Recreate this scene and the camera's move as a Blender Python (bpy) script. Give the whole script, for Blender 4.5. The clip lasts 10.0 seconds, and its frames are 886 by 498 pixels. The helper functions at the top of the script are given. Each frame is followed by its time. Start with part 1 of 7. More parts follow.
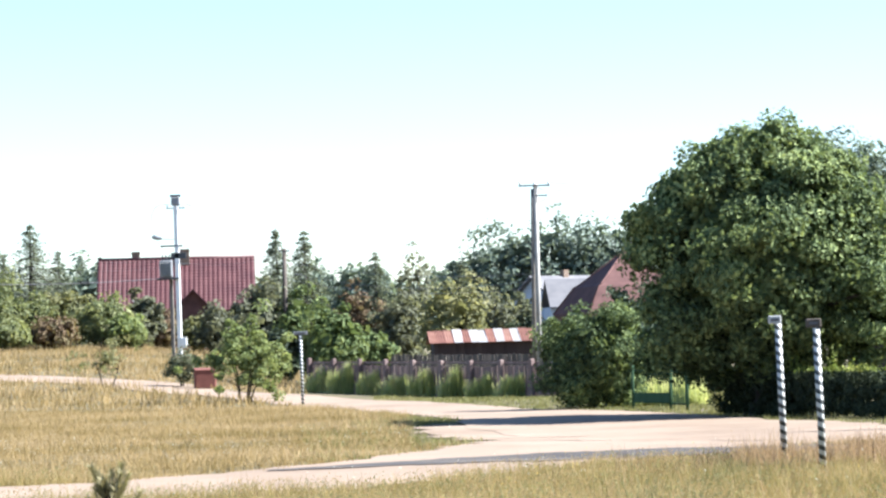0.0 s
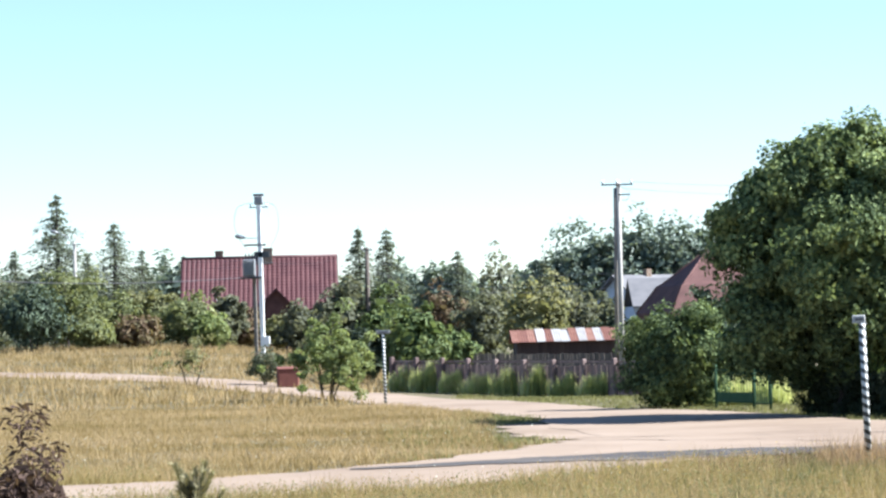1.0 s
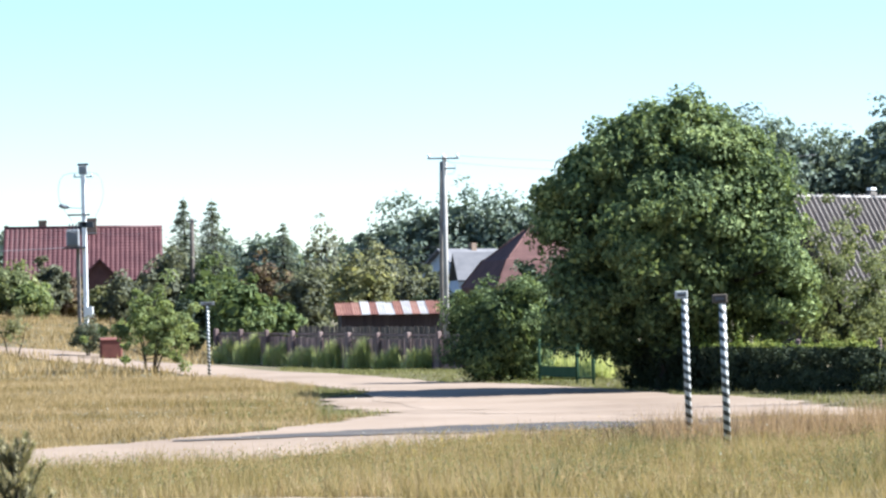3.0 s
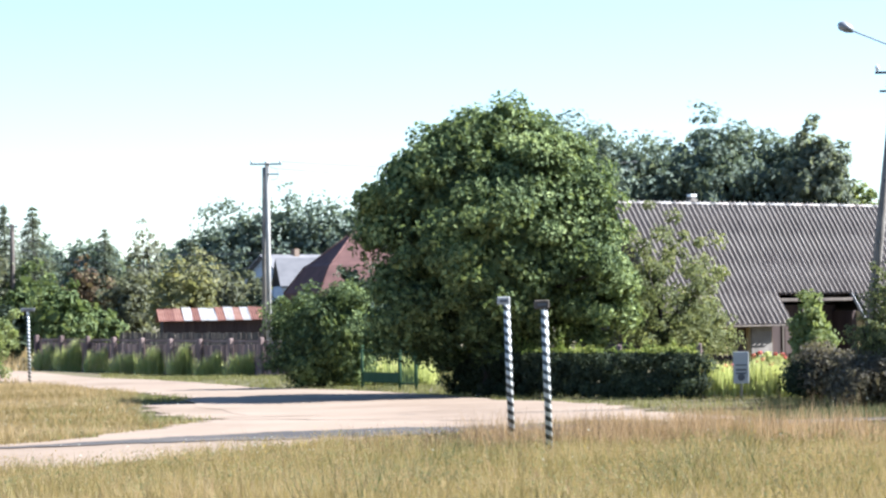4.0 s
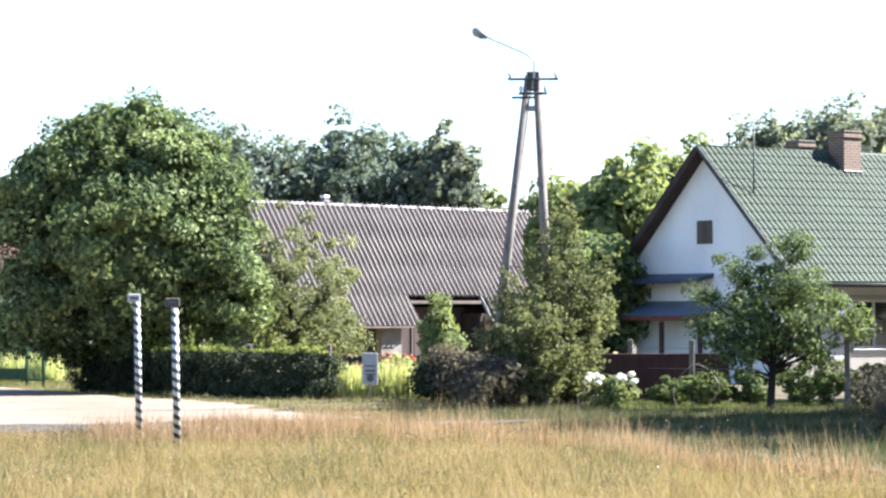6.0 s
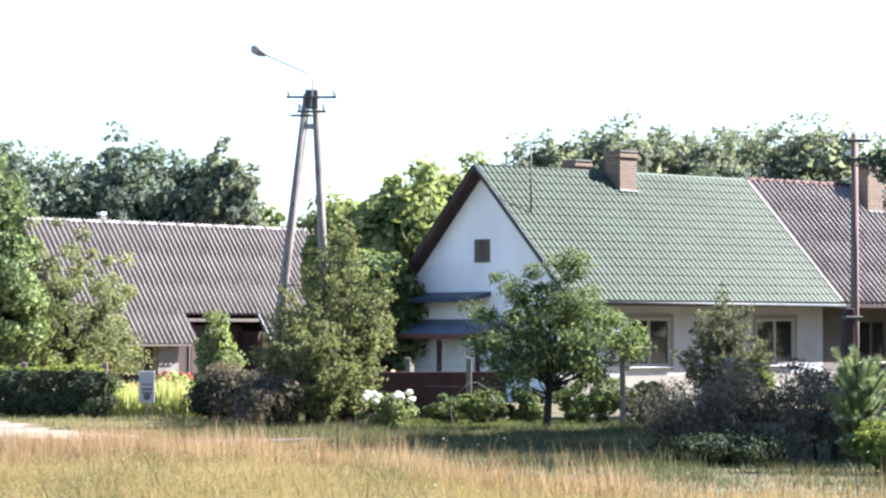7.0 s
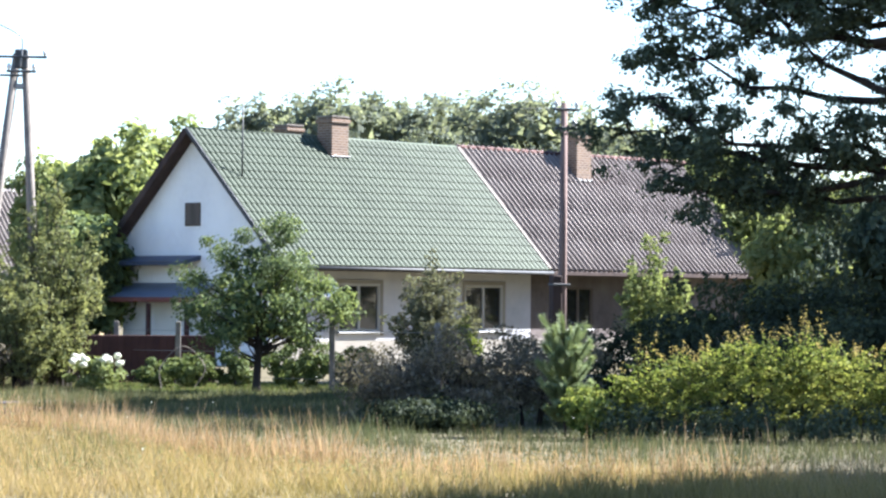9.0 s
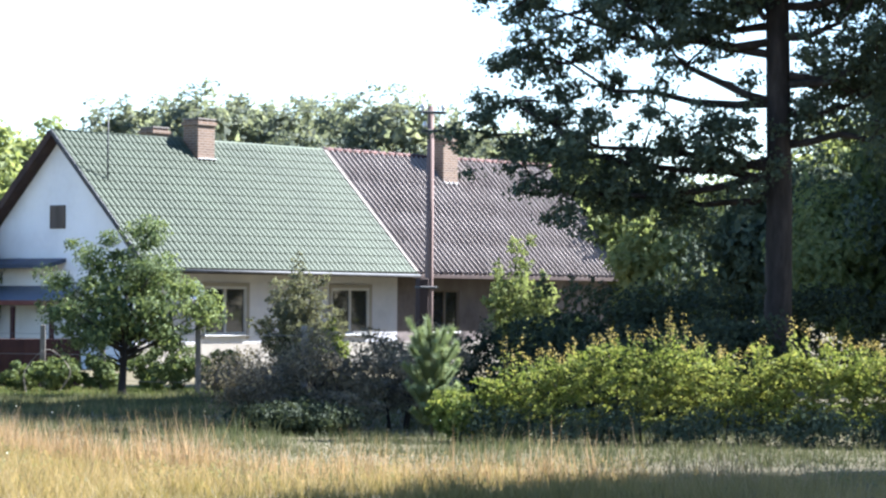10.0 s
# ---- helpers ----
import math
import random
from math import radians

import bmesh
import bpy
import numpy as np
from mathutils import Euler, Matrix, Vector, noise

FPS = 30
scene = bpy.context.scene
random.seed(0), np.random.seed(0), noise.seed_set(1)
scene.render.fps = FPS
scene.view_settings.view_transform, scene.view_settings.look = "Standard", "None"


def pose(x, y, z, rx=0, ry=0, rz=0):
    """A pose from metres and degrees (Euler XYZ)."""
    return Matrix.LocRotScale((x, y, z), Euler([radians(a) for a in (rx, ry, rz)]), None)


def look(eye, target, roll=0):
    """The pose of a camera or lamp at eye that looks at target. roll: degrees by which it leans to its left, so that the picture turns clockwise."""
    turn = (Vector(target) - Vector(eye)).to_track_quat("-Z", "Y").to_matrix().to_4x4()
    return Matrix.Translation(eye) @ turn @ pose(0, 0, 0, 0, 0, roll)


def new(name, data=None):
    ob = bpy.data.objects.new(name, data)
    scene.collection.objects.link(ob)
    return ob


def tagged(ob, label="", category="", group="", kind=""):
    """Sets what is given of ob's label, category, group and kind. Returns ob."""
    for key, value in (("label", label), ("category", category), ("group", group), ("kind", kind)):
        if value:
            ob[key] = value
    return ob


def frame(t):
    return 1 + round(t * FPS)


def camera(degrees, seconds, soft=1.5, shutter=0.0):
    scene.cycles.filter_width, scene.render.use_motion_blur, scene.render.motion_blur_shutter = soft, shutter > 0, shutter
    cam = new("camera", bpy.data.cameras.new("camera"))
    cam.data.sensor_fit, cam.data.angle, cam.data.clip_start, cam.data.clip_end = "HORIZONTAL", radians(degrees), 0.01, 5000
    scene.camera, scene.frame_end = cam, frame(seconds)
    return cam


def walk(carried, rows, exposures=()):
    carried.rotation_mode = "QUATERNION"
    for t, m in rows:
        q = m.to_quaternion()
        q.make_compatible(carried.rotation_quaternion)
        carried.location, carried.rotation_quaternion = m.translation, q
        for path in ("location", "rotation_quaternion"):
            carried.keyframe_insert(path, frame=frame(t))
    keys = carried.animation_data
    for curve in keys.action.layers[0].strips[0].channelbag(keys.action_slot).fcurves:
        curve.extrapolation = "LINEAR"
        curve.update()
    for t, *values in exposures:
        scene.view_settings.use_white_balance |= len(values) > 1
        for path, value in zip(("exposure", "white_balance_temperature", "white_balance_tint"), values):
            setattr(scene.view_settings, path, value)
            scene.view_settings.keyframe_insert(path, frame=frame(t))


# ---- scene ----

# ---------------------------------------------------------------- camera
EYE = 2.0
cam = camera(18.0, 10.0, soft=2.45)
ROWS = [
    (0.0, 92.001, 1.599, 0.056), (0.5, 92.287, 1.514, 1.501), (1.0, 92.028, 1.521, 1.746),
    (1.5, 91.477, 1.430, 1.486), (2.0, 91.227, 1.553, 1.472), (2.5, 91.484, 1.341, 0.434),
    (2.7, 91.409, 1.178, -0.501), (4.0, 91.445, 1.107, -5.471), (4.5, 91.466, 0.989, -7.216),
    (5.0, 91.354, 0.813, -8.963), (6.5, 91.511, -0.043, -15.292), (7.0, 91.715, 0.076, -17.569),
    (7.5, 91.834, 0.022, -19.527), (8.0, 91.828, -0.568, -21.164), (8.5, 91.203, -0.618, -22.430),
    (9.0, 91.013, -0.448, -23.501), (9.5, 91.048, -0.536, -24.838), (10.0, 91.090, -0.394, -26.232),
]
EXPOSURES = [(0.0, 2.52, 5880, 11.3), (1.0, 2.28, 5780, 10.3), (2.5, 2.25, 5720, 9.8), (4.0, 2.44, 5740, 11.2), (6.5, 2.88, 5950, 15.3), (8.0, 2.9, 5900, 15.3), (9.0, 2.93, 5880, 14.3), (10.0, 2.95, 5800, 14.0)]
walk(cam, [(t, pose(0, 0, EYE, rx, ry, rz)) for t, rx, ry, rz in ROWS], EXPOSURES)

# ---------------------------------------------------------------- light
SUN_ELEV, SUN_SIDE = 40.0, 3.0   # degrees up; degrees from +x towards +y
sun = new("sun", bpy.data.lights.new("sun", "SUN"))
sun.data.energy, sun.data.angle, sun.data.color = 4.2, radians(0.5), (1.0, 0.955, 0.87)
sd = Vector((math.cos(radians(SUN_ELEV)) * math.cos(radians(SUN_SIDE)),
             math.cos(radians(SUN_ELEV)) * math.sin(radians(SUN_SIDE)), math.sin(radians(SUN_ELEV))))
sun.matrix_world = look(sd * 200, (0, 0, 0))
world = bpy.data.worlds.new("sky")
scene.world = world
world.use_nodes = True
wn = world.node_tree
sky = wn.nodes.new("ShaderNodeTexSky")
sky.sky_type, sky.sun_disc = "NISHITA", False
sky.sun_elevation, sky.sun_rotation = radians(SUN_ELEV), radians(90 - SUN_SIDE)
sky.air_density, sky.dust_density, sky.ozone_density = 1.0, 0.1, 3.0
wn.links.new(sky.outputs[0], wn.nodes["Background"].inputs[0])
wn.nodes["Background"].inputs[1].default_value = 0.044


# ---------------------------------------------------------------- materials
def material(name, colors, scale=4.0, rough=0.8, bump=0.0, bump_scale=30.0, metal=0.0, island=0.0, per_object=0.0,
             translucent=0.0, fine=0.25, spec=0.3, stretch=(1, 1, 1), warmth=(1.35, 1.3, 0.85)):
    """Principled surface: two or three colours mixed by noise at two scales, varied per island or object."""
    m = bpy.data.materials.new(name)
    m.use_nodes = True
    nt = m.node_tree
    N, L = nt.nodes, nt.links
    b = N["Principled BSDF"]
    b.inputs["Roughness"].default_value = rough
    b.inputs["Metallic"].default_value = metal
    b.inputs["Specular IOR Level"].default_value = spec
    tc = N.new("ShaderNodeTexCoord")
    mp = N.new("ShaderNodeMapping")
    mp.inputs["Scale"].default_value = stretch
    L.new(tc.outputs["Object"], mp.inputs[0])
    n1 = N.new("ShaderNodeTexNoise")
    n1.inputs["Scale"].default_value, n1.inputs["Detail"].default_value = scale, 3
    L.new(mp.outputs[0], n1.inputs["Vector"])
    n2 = N.new("ShaderNodeTexNoise")
    n2.inputs["Scale"].default_value, n2.inputs["Detail"].default_value = scale * 9, 2
    L.new(mp.outputs[0], n2.inputs["Vector"])
    mix = N.new("ShaderNodeMath")
    mix.operation = "MULTIPLY_ADD"
    L.new(n2.outputs[0], mix.inputs[0])
    mix.inputs[1].default_value = fine
    L.new(n1.outputs[0], mix.inputs[2])
    last = mix.outputs[0]
    shift = fine * 0.5
    for amount, kind in ((island, "isl"), (per_object, "ob")):
        if amount:
            r = N.new("ShaderNodeNewGeometry") if kind == "isl" else N.new("ShaderNodeObjectInfo")
            add = N.new("ShaderNodeMath")
            add.operation = "MULTIPLY_ADD"
            L.new(r.outputs["Random Per Island" if kind == "isl" else "Random"], add.inputs[0])
            add.inputs[1].default_value = amount
            L.new(last, add.inputs[2])
            last = add.outputs[0]
            shift += amount * 0.5
    ramp = N.new("ShaderNodeValToRGB")
    e = ramp.color_ramp.elements
    lo, hi = 0.3 + shift - 0.35 * shift, 0.7 + shift + 0.35 * shift
    for i, c in enumerate(colors):
        p = lo + (hi - lo) * i / max(1, len(colors) - 1)
        el = e[i] if i < 2 else e.new(1.0)
        el.position = min(1.0, p * 0.75)
        el.color = (*c, 1)
    sc = N.new("ShaderNodeMath")
    sc.operation = "MULTIPLY"
    sc.inputs[1].default_value = 0.75
    L.new(last, sc.inputs[0])
    L.new(sc.outputs[0], ramp.inputs[0])
    L.new(ramp.outputs[0], b.inputs["Base Color"])
    if bump:
        n3 = N.new("ShaderNodeTexNoise")
        n3.inputs["Scale"].default_value, n3.inputs["Detail"].default_value = bump_scale, 3
        L.new(mp.outputs[0], n3.inputs["Vector"])
        bp = N.new("ShaderNodeBump")
        bp.inputs["Strength"].default_value, bp.inputs["Distance"].default_value = bump, 0.02
        L.new(n3.outputs[0], bp.inputs["Height"])
        L.new(bp.outputs[0], b.inputs["Normal"])
    if translucent:
        tr = N.new("ShaderNodeBsdfTranslucent")
        warm = N.new("ShaderNodeVectorMath")
        warm.operation = "MULTIPLY"
        warm.inputs[1].default_value = warmth
        L.new(ramp.outputs[0], warm.inputs[0])
        L.new(warm.outputs[0], tr.inputs[0])
        ms = N.new("ShaderNodeMixShader")
        ms.inputs[0].default_value = translucent
        L.new(b.outputs[0], ms.inputs[1])
        L.new(tr.outputs[0], ms.inputs[2])
        L.new(ms.outputs[0], N["Material Output"].inputs[0])
    return m


def leaf_material(name, a, b, c, translucent=0.25, scale=0.5):
    tones = tuple((k[0] * 0.78, k[1] * 0.72, k[2] * 0.79) for k in (a, b, c))
    return material(name, tones, scale=scale, rough=0.7, island=0.5, translucent=translucent, fine=0.2, spec=0.08)


def brick_material(name):
    m = bpy.data.materials.new(name)
    m.use_nodes = True
    N, L = m.node_tree.nodes, m.node_tree.links
    t = N.new("ShaderNodeTexBrick")
    t.inputs["Scale"].default_value = 1.0
    t.inputs["Brick Width"].default_value, t.inputs["Row Height"].default_value = 0.26, 0.08
    t.inputs["Mortar Size"].default_value = 0.012
    t.inputs["Color1"].default_value, t.inputs["Color2"].default_value = (0.165, 0.1, 0.06, 1), (0.1, 0.06, 0.038, 1)
    t.inputs["Mortar"].default_value = (0.24, 0.2, 0.165, 1)
    tc = N.new("ShaderNodeTexCoord")
    sx = N.new("ShaderNodeSeparateXYZ")
    L.new(tc.outputs["Object"], sx.inputs[0])
    ad = N.new("ShaderNodeMath")
    L.new(sx.outputs[0], ad.inputs[0]), L.new(sx.outputs[1], ad.inputs[1])
    cx = N.new("ShaderNodeCombineXYZ")
    L.new(ad.outputs[0], cx.inputs[0]), L.new(sx.outputs[2], cx.inputs[1])
    L.new(cx.outputs[0], t.inputs["Vector"])
    L.new(t.outputs[0], N["Principled BSDF"].inputs["Base Color"])
    N["Principled BSDF"].inputs["Roughness"].default_value = 0.9
    bp = N.new("ShaderNodeBump")
    bp.inputs["Strength"].default_value = 0.6
    L.new(t.outputs[1], bp.inputs["Height"])
    bp.invert = True
    L.new(bp.outputs[0], N["Principled BSDF"].inputs["Normal"])
    return m


def stripe_material(name, pitch):
    """Black and white paint in a helix round the local z axis."""
    m = bpy.data.materials.new(name)
    m.use_nodes = True
    N, L = m.node_tree.nodes, m.node_tree.links
    tc = N.new("ShaderNodeTexCoord")
    g = N.new("ShaderNodeTexGradient")
    g.gradient_type = "RADIAL"
    L.new(tc.outputs["Object"], g.inputs[0])
    sx = N.new("ShaderNodeSeparateXYZ")
    L.new(tc.outputs["Object"], sx.inputs[0])
    a = N.new("ShaderNodeMath")
    a.operation = "MULTIPLY_ADD"
    L.new(sx.outputs[2], a.inputs[0])
    a.inputs[1].default_value = 1 / pitch
    L.new(g.outputs[1], a.inputs[2])
    fr = N.new("ShaderNodeMath")
    fr.operation = "FRACT"
    L.new(a.outputs[0], fr.inputs[0])
    no = N.new("ShaderNodeTexNoise")
    no.inputs["Scale"].default_value = 25
    L.new(tc.outputs["Object"], no.inputs["Vector"])
    j = N.new("ShaderNodeMath")
    j.operation = "MULTIPLY_ADD"
    L.new(no.outputs[0], j.inputs[0])
    j.inputs[1].default_value = 0.12
    L.new(fr.outputs[0], j.inputs[2])
    r = N.new("ShaderNodeValToRGB")
    r.color_ramp.interpolation = "CONSTANT"
    r.color_ramp.elements[0].color = (0.025, 0.03, 0.03, 1)
    r.color_ramp.elements[1].position, r.color_ramp.elements[1].color = 0.55, (0.46, 0.47, 0.45, 1)
    L.new(j.outputs[0], r.inputs[0])
    L.new(r.outputs[0], N["Principled BSDF"].inputs["Base Color"])
    N["Principled BSDF"].inputs["Roughness"].default_value = 0.55
    return m


M = {}
M["soil"] = material("meadow_soil", ((0.059, 0.05, 0.024), (0.089, 0.074, 0.036), (0.112, 0.092, 0.05)), scale=0.12, rough=0.95, bump=0.5, bump_scale=3)
M["sand"] = material("sandy_track", ((0.158, 0.113, 0.078), (0.204, 0.152, 0.109), (0.24, 0.183, 0.136)), scale=0.25, rough=0.95, bump=0.5, bump_scale=5)
M["grass"] = material("meadow_grass", ((0.166, 0.126, 0.043), (0.298, 0.218, 0.095), (0.411, 0.314, 0.183)), scale=0.3, rough=0.7, island=0.3, translucent=0.45, warmth=(1.05, 1.0, 0.9), stretch=(0.45, 1, 1))
M["grass_fresh"] = material("yellow_green_grass", ((0.139, 0.125, 0.037), (0.265, 0.21, 0.08), (0.39, 0.298, 0.16)), scale=0.3, rough=0.7, island=0.35, translucent=0.45, warmth=(1.05, 1.0, 0.9), stretch=(0.45, 1, 1))
M["grass_green"] = material("verge_grass", ((0.047, 0.071, 0.021), (0.089, 0.107, 0.038), (0.154, 0.154, 0.077)), scale=0.2, rough=0.7, island=0.4, translucent=0.3, warmth=(1, 1, 1))
M["grass_dry"] = material("dry_tall_grass", ((0.209, 0.141, 0.066), (0.339, 0.236, 0.125), (0.436, 0.321, 0.199)), scale=0.3, rough=0.8, island=0.6, translucent=0.4, warmth=(1.05, 1.0, 0.9))
# darker grass tones that paint the band of shade before the house
M["grass_shade"] = material("shaded_green_grass", ((0.046, 0.056, 0.019), (0.078, 0.087, 0.034), (0.146, 0.138, 0.058)), scale=0.3, rough=0.7, island=0.4, translucent=0.3, warmth=(1, 1, 1))
M["verge"] = material("mown_verge_grass", ((0.1, 0.115, 0.035), (0.18, 0.18, 0.06), (0.27, 0.24, 0.11)), scale=0.3, rough=0.7, island=0.4, translucent=0.4, warmth=(1.05, 1, 0.9))
M["lawn"] = material("garden_lawn", ((0.071, 0.101, 0.024), (0.112, 0.148, 0.038), (0.172, 0.195, 0.071)), scale=0.4, rough=0.7, island=0.4, translucent=0.4, warmth=(1, 1, 0.9))
# dark mottled tones standing in for a shadow on the track
M["shadow_strip"] = material("painted_track_shadow", ((0.03, 0.027, 0.026), (0.053, 0.047, 0.044), (0.154, 0.124, 0.095)), scale=0.7, rough=0.9, fine=0.7, bump=0.4, bump_scale=20, stretch=(0.3, 1.6, 1))
M["reed"] = material("fence_weeds", ((0.31, 0.342, 0.124), (0.466, 0.497, 0.186), (0.683, 0.636, 0.342)), scale=0.5, rough=0.7, island=0.4, translucent=0.5, warmth=(1.05, 1.05, 0.9))
M["flower_white"] = material("white_petal", ((0.45, 0.48, 0.38), (0.64, 0.65, 0.57)), rough=0.7, island=0.3, translucent=0.2)
M["flower_red"] = material("red_petal", ((0.355, 0.047, 0.036), (0.444, 0.095, 0.071)), rough=0.7, island=0.4, translucent=0.2)
M["flower_yellow"] = material("yellow_petal", ((0.355, 0.249, 0.024), (0.414, 0.296, 0.047)), rough=0.7, island=0.4, translucent=0.2)
M["bark"] = material("grey_brown_bark", ((0.014, 0.012, 0.011), (0.03, 0.025, 0.022), (0.056, 0.046, 0.04)), scale=6, rough=0.95, bump=0.8, bump_scale=18, stretch=(1, 1, 0.25))
M["leaf_lime"] = leaf_material("lime_leaf", (0.085, 0.135, 0.05), (0.145, 0.205, 0.08), (0.25, 0.32, 0.125), 0.28)
M["leaf_linden"] = leaf_material("linden_leaf", (0.06, 0.096, 0.045), (0.144, 0.211, 0.085), (0.372, 0.48, 0.189), 0.27)
M["leaf_oak"] = leaf_material("oak_leaf", (0.06, 0.09, 0.06), (0.09, 0.13, 0.08), (0.135, 0.185, 0.11), 0.2)
M["leaf_mid"] = leaf_material("wood_leaf", (0.1, 0.125, 0.075), (0.15, 0.18, 0.108), (0.215, 0.245, 0.145), 0.3)
# pale blue-green: haze over the far woods is put into the leaf colour
M["leaf_wood"] = leaf_material("hazy_blue_green_leaf", (0.121, 0.172, 0.13), (0.172, 0.236, 0.171), (0.247, 0.316, 0.224), 0.3)
M["leaf_bright"] = leaf_material("bright_leaf", (0.16, 0.22, 0.085), (0.24, 0.315, 0.125), (0.34, 0.41, 0.18), 0.42)
M["leaf_olive"] = leaf_material("olive_leaf", (0.142, 0.167, 0.077), (0.224, 0.247, 0.116), (0.342, 0.356, 0.176), 0.38)
M["leaf_lilac"] = leaf_material("yellowing_lilac_leaf", (0.12, 0.155, 0.07), (0.205, 0.25, 0.115), (0.34, 0.385, 0.18), 0.4)
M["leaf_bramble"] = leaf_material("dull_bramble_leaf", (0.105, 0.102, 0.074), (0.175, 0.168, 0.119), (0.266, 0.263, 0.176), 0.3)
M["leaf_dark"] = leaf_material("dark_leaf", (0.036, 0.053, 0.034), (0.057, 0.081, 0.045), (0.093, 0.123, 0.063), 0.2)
# distance haze is painted in as a paler leaf
M["leaf_far"] = leaf_material("hazy_far_leaf", (0.15, 0.195, 0.14), (0.21, 0.262, 0.185), (0.285, 0.335, 0.235), 0.45)
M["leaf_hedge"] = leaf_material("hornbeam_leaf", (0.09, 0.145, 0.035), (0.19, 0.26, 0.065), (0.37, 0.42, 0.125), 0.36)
M["leaf_tip"] = leaf_material("young_hornbeam_tip", (0.2, 0.2, 0.065), (0.31, 0.285, 0.105), (0.43, 0.38, 0.17), 0.4)
M["leaf_grey"] = leaf_material("grey_green_leaf", (0.115, 0.135, 0.09), (0.175, 0.2, 0.125), (0.25, 0.28, 0.17), 0.35)
M["leaf_brown"] = leaf_material("rust_brown_leaf", (0.15, 0.11, 0.07), (0.21, 0.165, 0.095), (0.25, 0.235, 0.12), 0.3)
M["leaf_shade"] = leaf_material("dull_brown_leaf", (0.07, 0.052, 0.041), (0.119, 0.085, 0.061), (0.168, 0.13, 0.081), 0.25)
# lightened so that the far spruces look hazy
M["needle"] = leaf_material("hazy_spruce_needle", (0.11, 0.145, 0.105), (0.16, 0.205, 0.135), (0.23, 0.27, 0.17), 0.3)
M["needle_pine"] = leaf_material("young_pine_needle", (0.17, 0.25, 0.12), (0.25, 0.34, 0.17), (0.35, 0.44, 0.23), 0.3)
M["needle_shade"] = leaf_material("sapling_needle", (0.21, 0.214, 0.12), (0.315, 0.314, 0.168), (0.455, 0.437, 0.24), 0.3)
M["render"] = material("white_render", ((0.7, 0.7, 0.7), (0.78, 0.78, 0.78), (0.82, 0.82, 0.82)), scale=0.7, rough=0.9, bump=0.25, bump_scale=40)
# bluish grey copy of the white render, with the front wall's shade in it
M["render_shaded"] = material("shaded_white_render", ((0.38, 0.39, 0.425), (0.46, 0.465, 0.5), (0.54, 0.535, 0.545)), scale=0.7, rough=0.9, bump=0.25, bump_scale=40)
# dark brown because the wall's shade is painted into the plaster colour
M["plaster_shaded"] = material("shaded_brown_plaster", ((0.085, 0.072, 0.072), (0.14, 0.118, 0.115), (0.19, 0.165, 0.16)), scale=0.8, rough=0.9, bump=0.3, bump_scale=40)
M["plinth"] = material("cream_plinth", ((0.237, 0.218, 0.19), (0.284, 0.266, 0.232)), scale=1.2, rough=0.9, bump=0.3, bump_scale=40)
M["ochre"] = material("ochre_render", ((0.326, 0.249, 0.13), (0.367, 0.296, 0.178)), scale=1.2, rough=0.9, bump=0.3, bump_scale=40)
M["roof_green"] = material("green_metal_tile", ((0.039, 0.054, 0.035), (0.048, 0.064, 0.042), (0.056, 0.075, 0.049)), scale=0.5, rough=0.6, fine=0.15, spec=0.18)
M["roof_grey"] = material("weathered_fibre_cement", ((0.148, 0.127, 0.115), (0.204, 0.178, 0.16), (0.266, 0.237, 0.213)), scale=0.9, rough=0.92, per_object=0.1, bump=0.3, bump_scale=25)
M["roof_brown"] = material("brown_weathered_fibre_cement", ((0.13, 0.11, 0.099), (0.195, 0.169, 0.154), (0.272, 0.243, 0.222)), scale=0.9, rough=0.92, per_object=0.12, bump=0.3, bump_scale=25)
M["roof_red"] = material("dark_red_metal_tile", ((0.057, 0.021, 0.023), (0.077, 0.029, 0.03), (0.098, 0.04, 0.04)), scale=0.6, rough=0.5)
M["roof_redbrown"] = material("brown_red_tile", ((0.059, 0.027, 0.025), (0.083, 0.038, 0.034), (0.107, 0.052, 0.046)), scale=1.5, rough=0.85)
M["rust"] = material("rusty_sheet", ((0.101, 0.038, 0.027), (0.154, 0.065, 0.044), (0.213, 0.118, 0.089)), scale=1.5, rough=0.8, per_object=0.4)
M["zinc"] = material("pale_zinc_sheet", ((0.213, 0.195, 0.184), (0.296, 0.29, 0.284), (0.32, 0.249, 0.213)), scale=1.2, rough=0.6, per_object=0.35)
M["white"] = material("white_paint", ((0.7, 0.7, 0.68), (0.8, 0.8, 0.78)), scale=2, rough=0.5)
M["metal_grey"] = material("galvanised_metal", ((0.207, 0.213, 0.219), (0.284, 0.29, 0.296)), scale=3, rough=0.5, metal=0.4)
M["metal_dark"] = material("dark_metal", ((0.04, 0.045, 0.05), (0.08, 0.085, 0.09)), scale=3, rough=0.6)
M["concrete"] = material("pale_concrete", ((0.237, 0.225, 0.207), (0.308, 0.296, 0.272), (0.343, 0.332, 0.308)), scale=2, rough=0.9, bump=0.4, bump_scale=30)
M["concrete_dark"] = material("weathered_concrete", ((0.118, 0.107, 0.095), (0.178, 0.16, 0.142), (0.225, 0.207, 0.184)), scale=2, rough=0.9, bump=0.4, bump_scale=30)
M["wood_grey"] = material("weathered_wood", ((0.071, 0.059, 0.05), (0.118, 0.098, 0.083), (0.166, 0.142, 0.118)), scale=3, rough=0.9, per_object=0.4, bump=0.4, stretch=(1, 1, 0.1))
M["wood_dark"] = material("dark_stained_wood", ((0.028, 0.019, 0.018), (0.05, 0.033, 0.03), (0.072, 0.05, 0.042)), scale=3, rough=0.85, per_object=0.3, stretch=(1, 1, 0.1))
